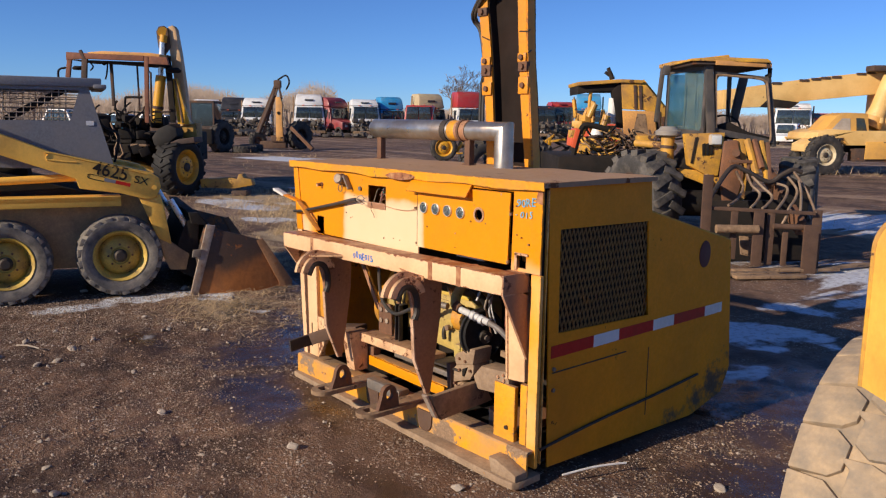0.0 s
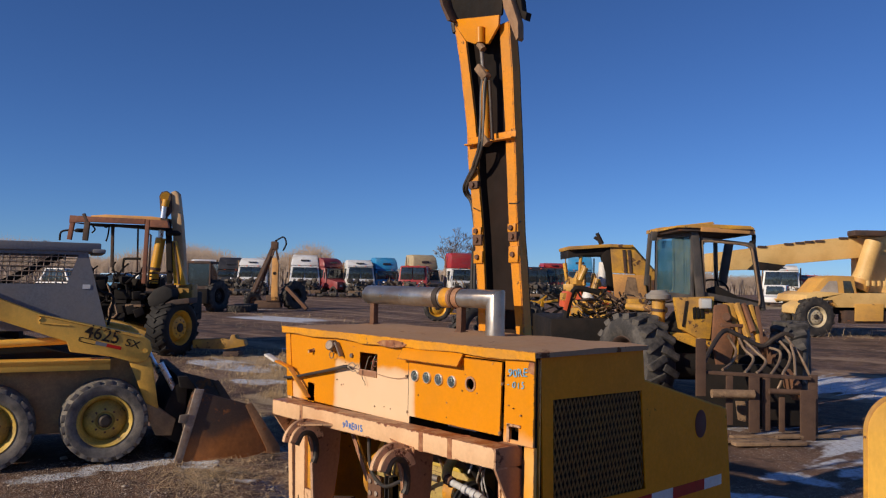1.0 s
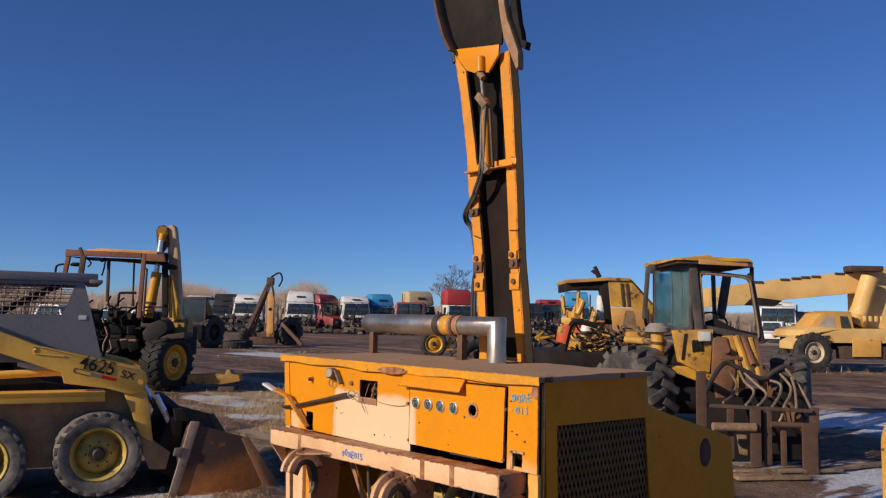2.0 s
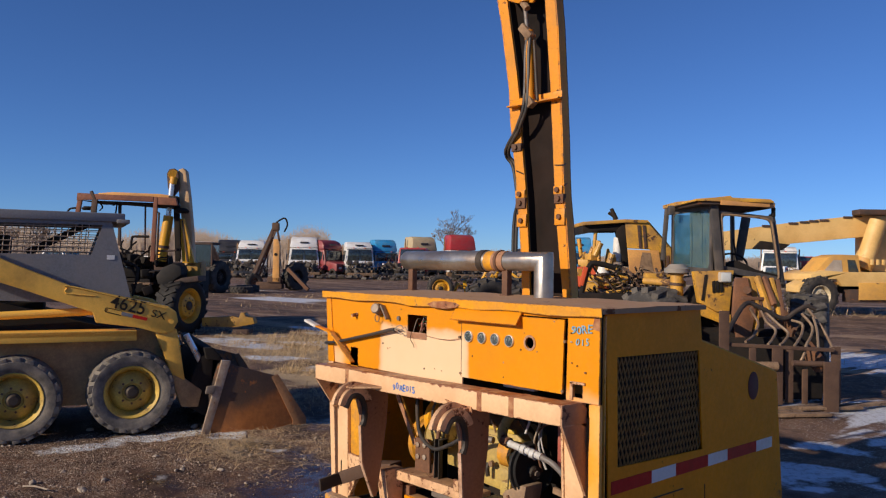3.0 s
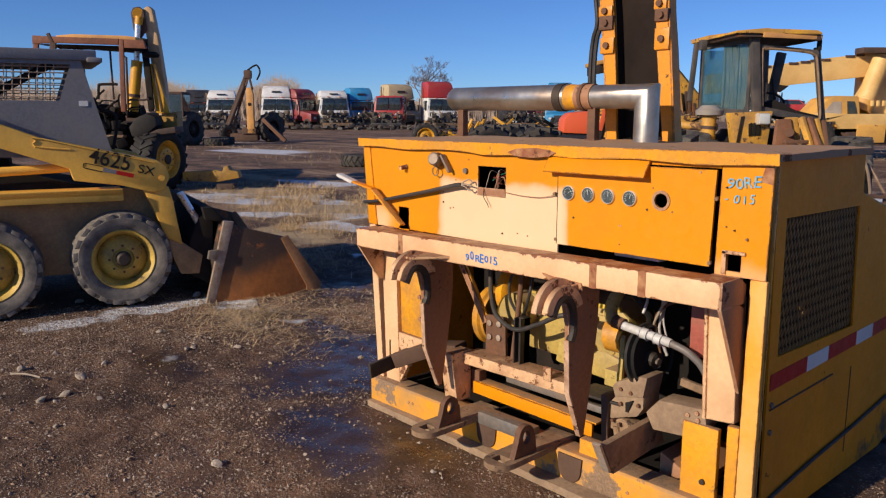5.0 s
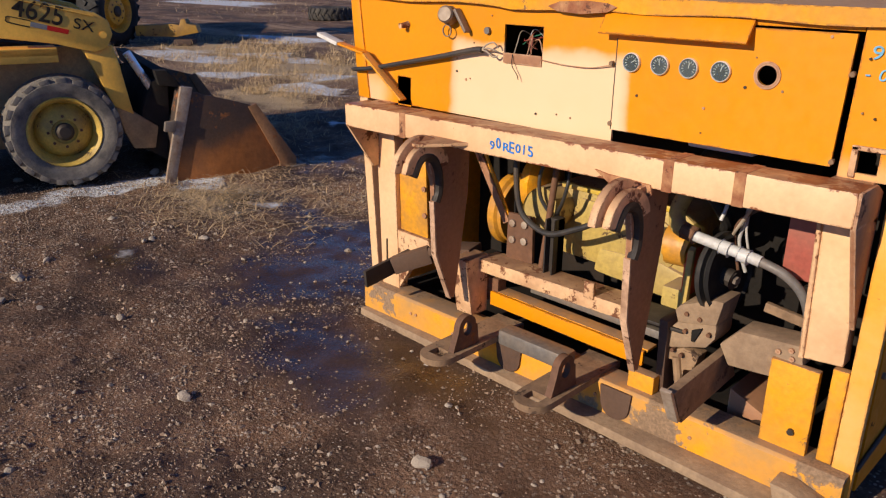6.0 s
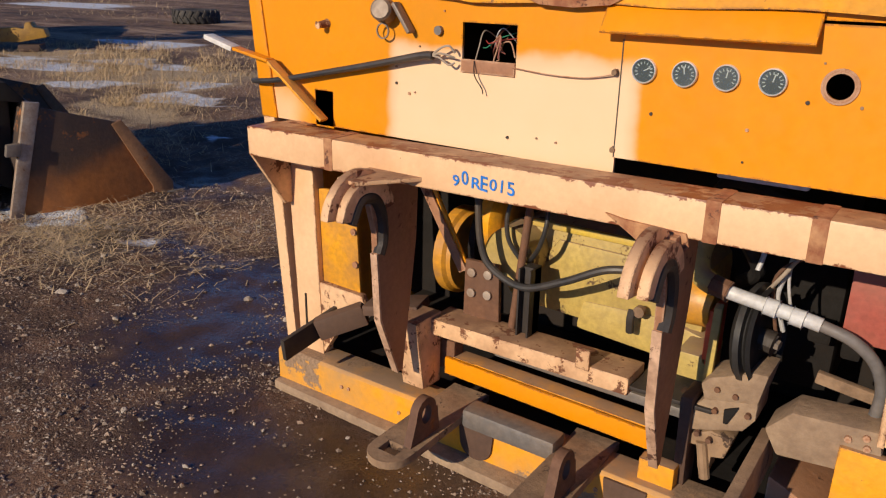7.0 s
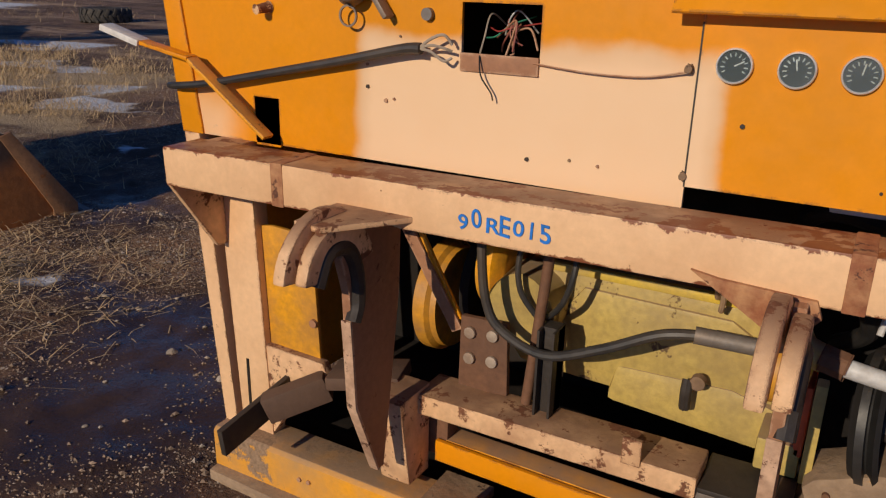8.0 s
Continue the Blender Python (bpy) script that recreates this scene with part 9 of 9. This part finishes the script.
def stones():
    rnd = random.Random(77)
    shapes = []
    for k in range(5):
        bm = bmesh.new()
        bmesh.ops.create_icosphere(bm, subdivisions=2, radius=1.0)
        cuts = [(Vector((rnd.uniform(-1, 1), rnd.uniform(-1, 1), rnd.uniform(-0.4, 1))).normalized(), rnd.uniform(0.45, 0.8)) for c in range(7)]
        for v in bm.verts:
            for d, at in cuts:
                v.co -= d * max(0.0, v.co.dot(d) - at)
            v.co.x *= 1.25
            v.co.z *= 0.7
        me = bpy.data.meshes.new("stone")
        bm.to_mesh(me)
        bm.free()
        me.polygons.foreach_set("use_smooth", [False] * len(me.polygons))
        me.materials.append(M["stone"])
        shapes.append(me)
    # loose stones large enough to pick up
    for i in range(295):
        x, y = rnd.uniform(-4.6, 2.2), rnd.uniform(-2.4, 1.6)
        if -1.1 < x < 1.15 and y > -0.16:
            continue
        s = 0.009 + 0.030 * rnd.random() ** 4
        o = new("stone", shapes[i % 5])
        o.matrix_world = pose(x, y, ground_height(x, y) + s * 0.25, rnd.uniform(-20, 20), rnd.uniform(-20, 20), rnd.uniform(0, 360)) @ Matrix.Diagonal((s, s * rnd.uniform(0.7, 1.2), s, 1))
        tagged(o, "pale grey stone lying in the mud", "stone", "loose stones")
    # pebbles, past counting
    verts, faces = [], []
    ico = [Vector(v.co) for v in shapes[0].vertices]
    octa = [Vector(p) for p in ((1, 0, 0), (-1, 0, 0), (0, 1, 0), (0, -1, 0), (0, 0, 1), (0, 0, -1))]
    tri = ((0, 2, 4), (2, 1, 4), (1, 3, 4), (3, 0, 4), (2, 0, 5), (1, 2, 5), (3, 1, 5), (0, 3, 5))
    for i in range(150000):
        x, y = rnd.uniform(-4.2, 2.2), -2.4 + 4.0 * rnd.random()
        if -1.0 < x < 1.1 and y > -0.05:
            continue
        if noise.noise(Vector((x * 0.8, y * 0.8, 4.0))) + 0.7 * noise.noise(Vector((x * 3.5, y * 3.5, 9.0))) + 0.8 * rnd.random() < 0.24:
            continue
        if max(a_ * blob(x, y, cx, cy, rx, ry) for cx, cy, rx, ry, a_ in WET) > 0.45 + 0.5 * rnd.random():
            continue
        s = 0.0015 + 0.0034 * rnd.random() + (0.008 * rnd.random() ** 2 if i % 6 == 0 else 0.0)
        z = ground_height(x, y) + s * 0.1
        a = rnd.uniform(0, 6.3)
        ca, sa = math.cos(a), math.sin(a)
        k = len(verts)
        sx, sy, sz = s * rnd.uniform(0.8, 1.5), s * rnd.uniform(0.7, 1.2), s * rnd.uniform(0.5, 0.9)
        small = i % 6 != 0
        for p in (octa[:5] if small else octa):
            px, py = p.x * sx + rnd.uniform(-0.2, 0.2) * s, p.y * sy + rnd.uniform(-0.2, 0.2) * s
            verts.append((x + px * ca - py * sa, y + px * sa + py * ca, z + p.z * sz))
        faces += [(k + a_, k + b_, k + c_) for a_, b_, c_ in (tri[:4] if small else tri)]
    me = bpy.data.meshes.new("pebbles")
    me.from_pydata(verts, [], faces)
    me.materials.append(M["gravel"])
    tagged(new("pebbles", me), "scattered small pebbles and grit in brown mud", "gravel", kind="stuff")


def dry_grass():
    rnd = random.Random(15)
    verts, faces = [], []

    def blade(p, d, length, w):
        side = Vector((-d.y, d.x, 0)).normalized() * w if abs(d.x) + abs(d.y) > 1e-3 else Vector((w, 0, 0))
        droop = Vector((0, 0, -0.25 * length * rnd.random()))
        k = len(verts)
        verts.extend([p - side, p + side, p + d * length * 0.55 + side * 0.7, p + d * length * 0.55 - side * 0.7, p + d * length + droop])
        faces.extend([(k, k + 1, k + 2, k + 3), (k + 3, k + 2, k + 4)])

    # standing clumps where the yard is left alone
    for cx, cy, rx, ry, n, h in ((-8.8, 4.7, 2.4, 1.3, 14000, 0.15), (-6.6, 3.1, 1.0, 0.6, 5000, 0.13), (-11.0, 6.2, 2.5, 1.2, 5000, 0.18), (-6.2, 2.3, 1.2, 0.6, 1400, 0.15), (-5.1, 1.95, 0.9, 0.5, 1100, 0.13), (-7.3, 4.2, 1.2, 0.6, 260, 0.35), (-3.0, 0.45, 0.8, 0.22, 420, 0.07), (-2.6, 1.1, 0.6, 0.3, 160, 0.08),
                                 (-8.6, 26.0, 3.5, 1.6, 600, 0.4), (-3.0, 30.0, 6.0, 2.0, 900, 0.4), (-20, 12, 5.0, 2.5, 700, 0.25), (-28, 15, 5.0, 2.0, 500, 0.25), (-1.5, 10.0, 2.0, 1.0, 250, 0.18)):
        for i in range(n):
            x, y = rnd.gauss(cx, rx * 0.6), rnd.gauss(cy, ry * 0.6)
            if noise.noise(Vector((x * 1.3, y * 1.3, 2.0))) + 0.5 * noise.noise(Vector((x * 4.0, y * 4.0, 6.0))) < rnd.uniform(-0.35, 0.15):
                continue
            big = max(1.0, math.hypot(x - 3, y + 2) / 9.0)
            d = Vector((rnd.gauss(0, 1.7), rnd.gauss(0, 1.7), 1.0)).normalized()
            blade(Vector((x, y, ground_height(x, y) - 0.01)), d, h * rnd.uniform(0.4, 1.2), 0.0022 * big)
    # flattened straw lying about
    for i in range(1500):
        c = rnd.choice(((-3.05, 0.25, 0.7, 0.30), (-2.75, 0.95, 0.7, 0.35), (-2.95, 0.40, 0.5, 0.35), (-3.05, 0.62, 0.5, 0.4), (-2.8, 0.35, 0.9, 0.4), (-3.2, 0.9, 1.0, 0.5), (-2.4, 0.75, 0.6, 0.5), (-2.9, 0.25, 0.8, 0.25), (-4.8, 1.9, 1.0, 0.5), (-2.6, 0.1, 0.5, 0.25)))
        x, y = rnd.gauss(c[0], c[2] * 0.6), rnd.gauss(c[1], c[3] * 0.6)
        if -1.05 < x < 1.1 and y > -0.15:
            continue
        a = rnd.uniform(0, 6.3)
        blade(Vector((x, y, ground_height(x, y) + 0.006)), Vector((math.cos(a), math.sin(a), rnd.uniform(0.0, 0.35))).normalized(), rnd.uniform(0.04, 0.22), rnd.uniform(0.0014, 0.0030))
    me = bpy.data.meshes.new("dry_grass")
    me.from_pydata([tuple(v) for v in verts], [], faces)
    me.materials.append(M["straw"])
    tagged(new("dry_grass", me), "dry straw-coloured grass and weeds on the yard", "grass", kind="stuff")


def sticks():
    for p, q, r, c in (((1.13, 0.10, 0.02), (1.25, 0.42, 0.03), 0.005, "white_pl"), ((-2.7, -1.3, 0.01), (-2.5, -1.2, 0.015), 0.006, "wood")):
        o = finish("stick", tube([p, ((p[0] + q[0]) / 2, (p[1] + q[1]) / 2, (p[2] + q[2]) / 2 + 0.01), q], r, 6), c)
        tagged(o, "pale stick lying on the muddy ground", "stick")


stones()
dry_grass()
sticks()
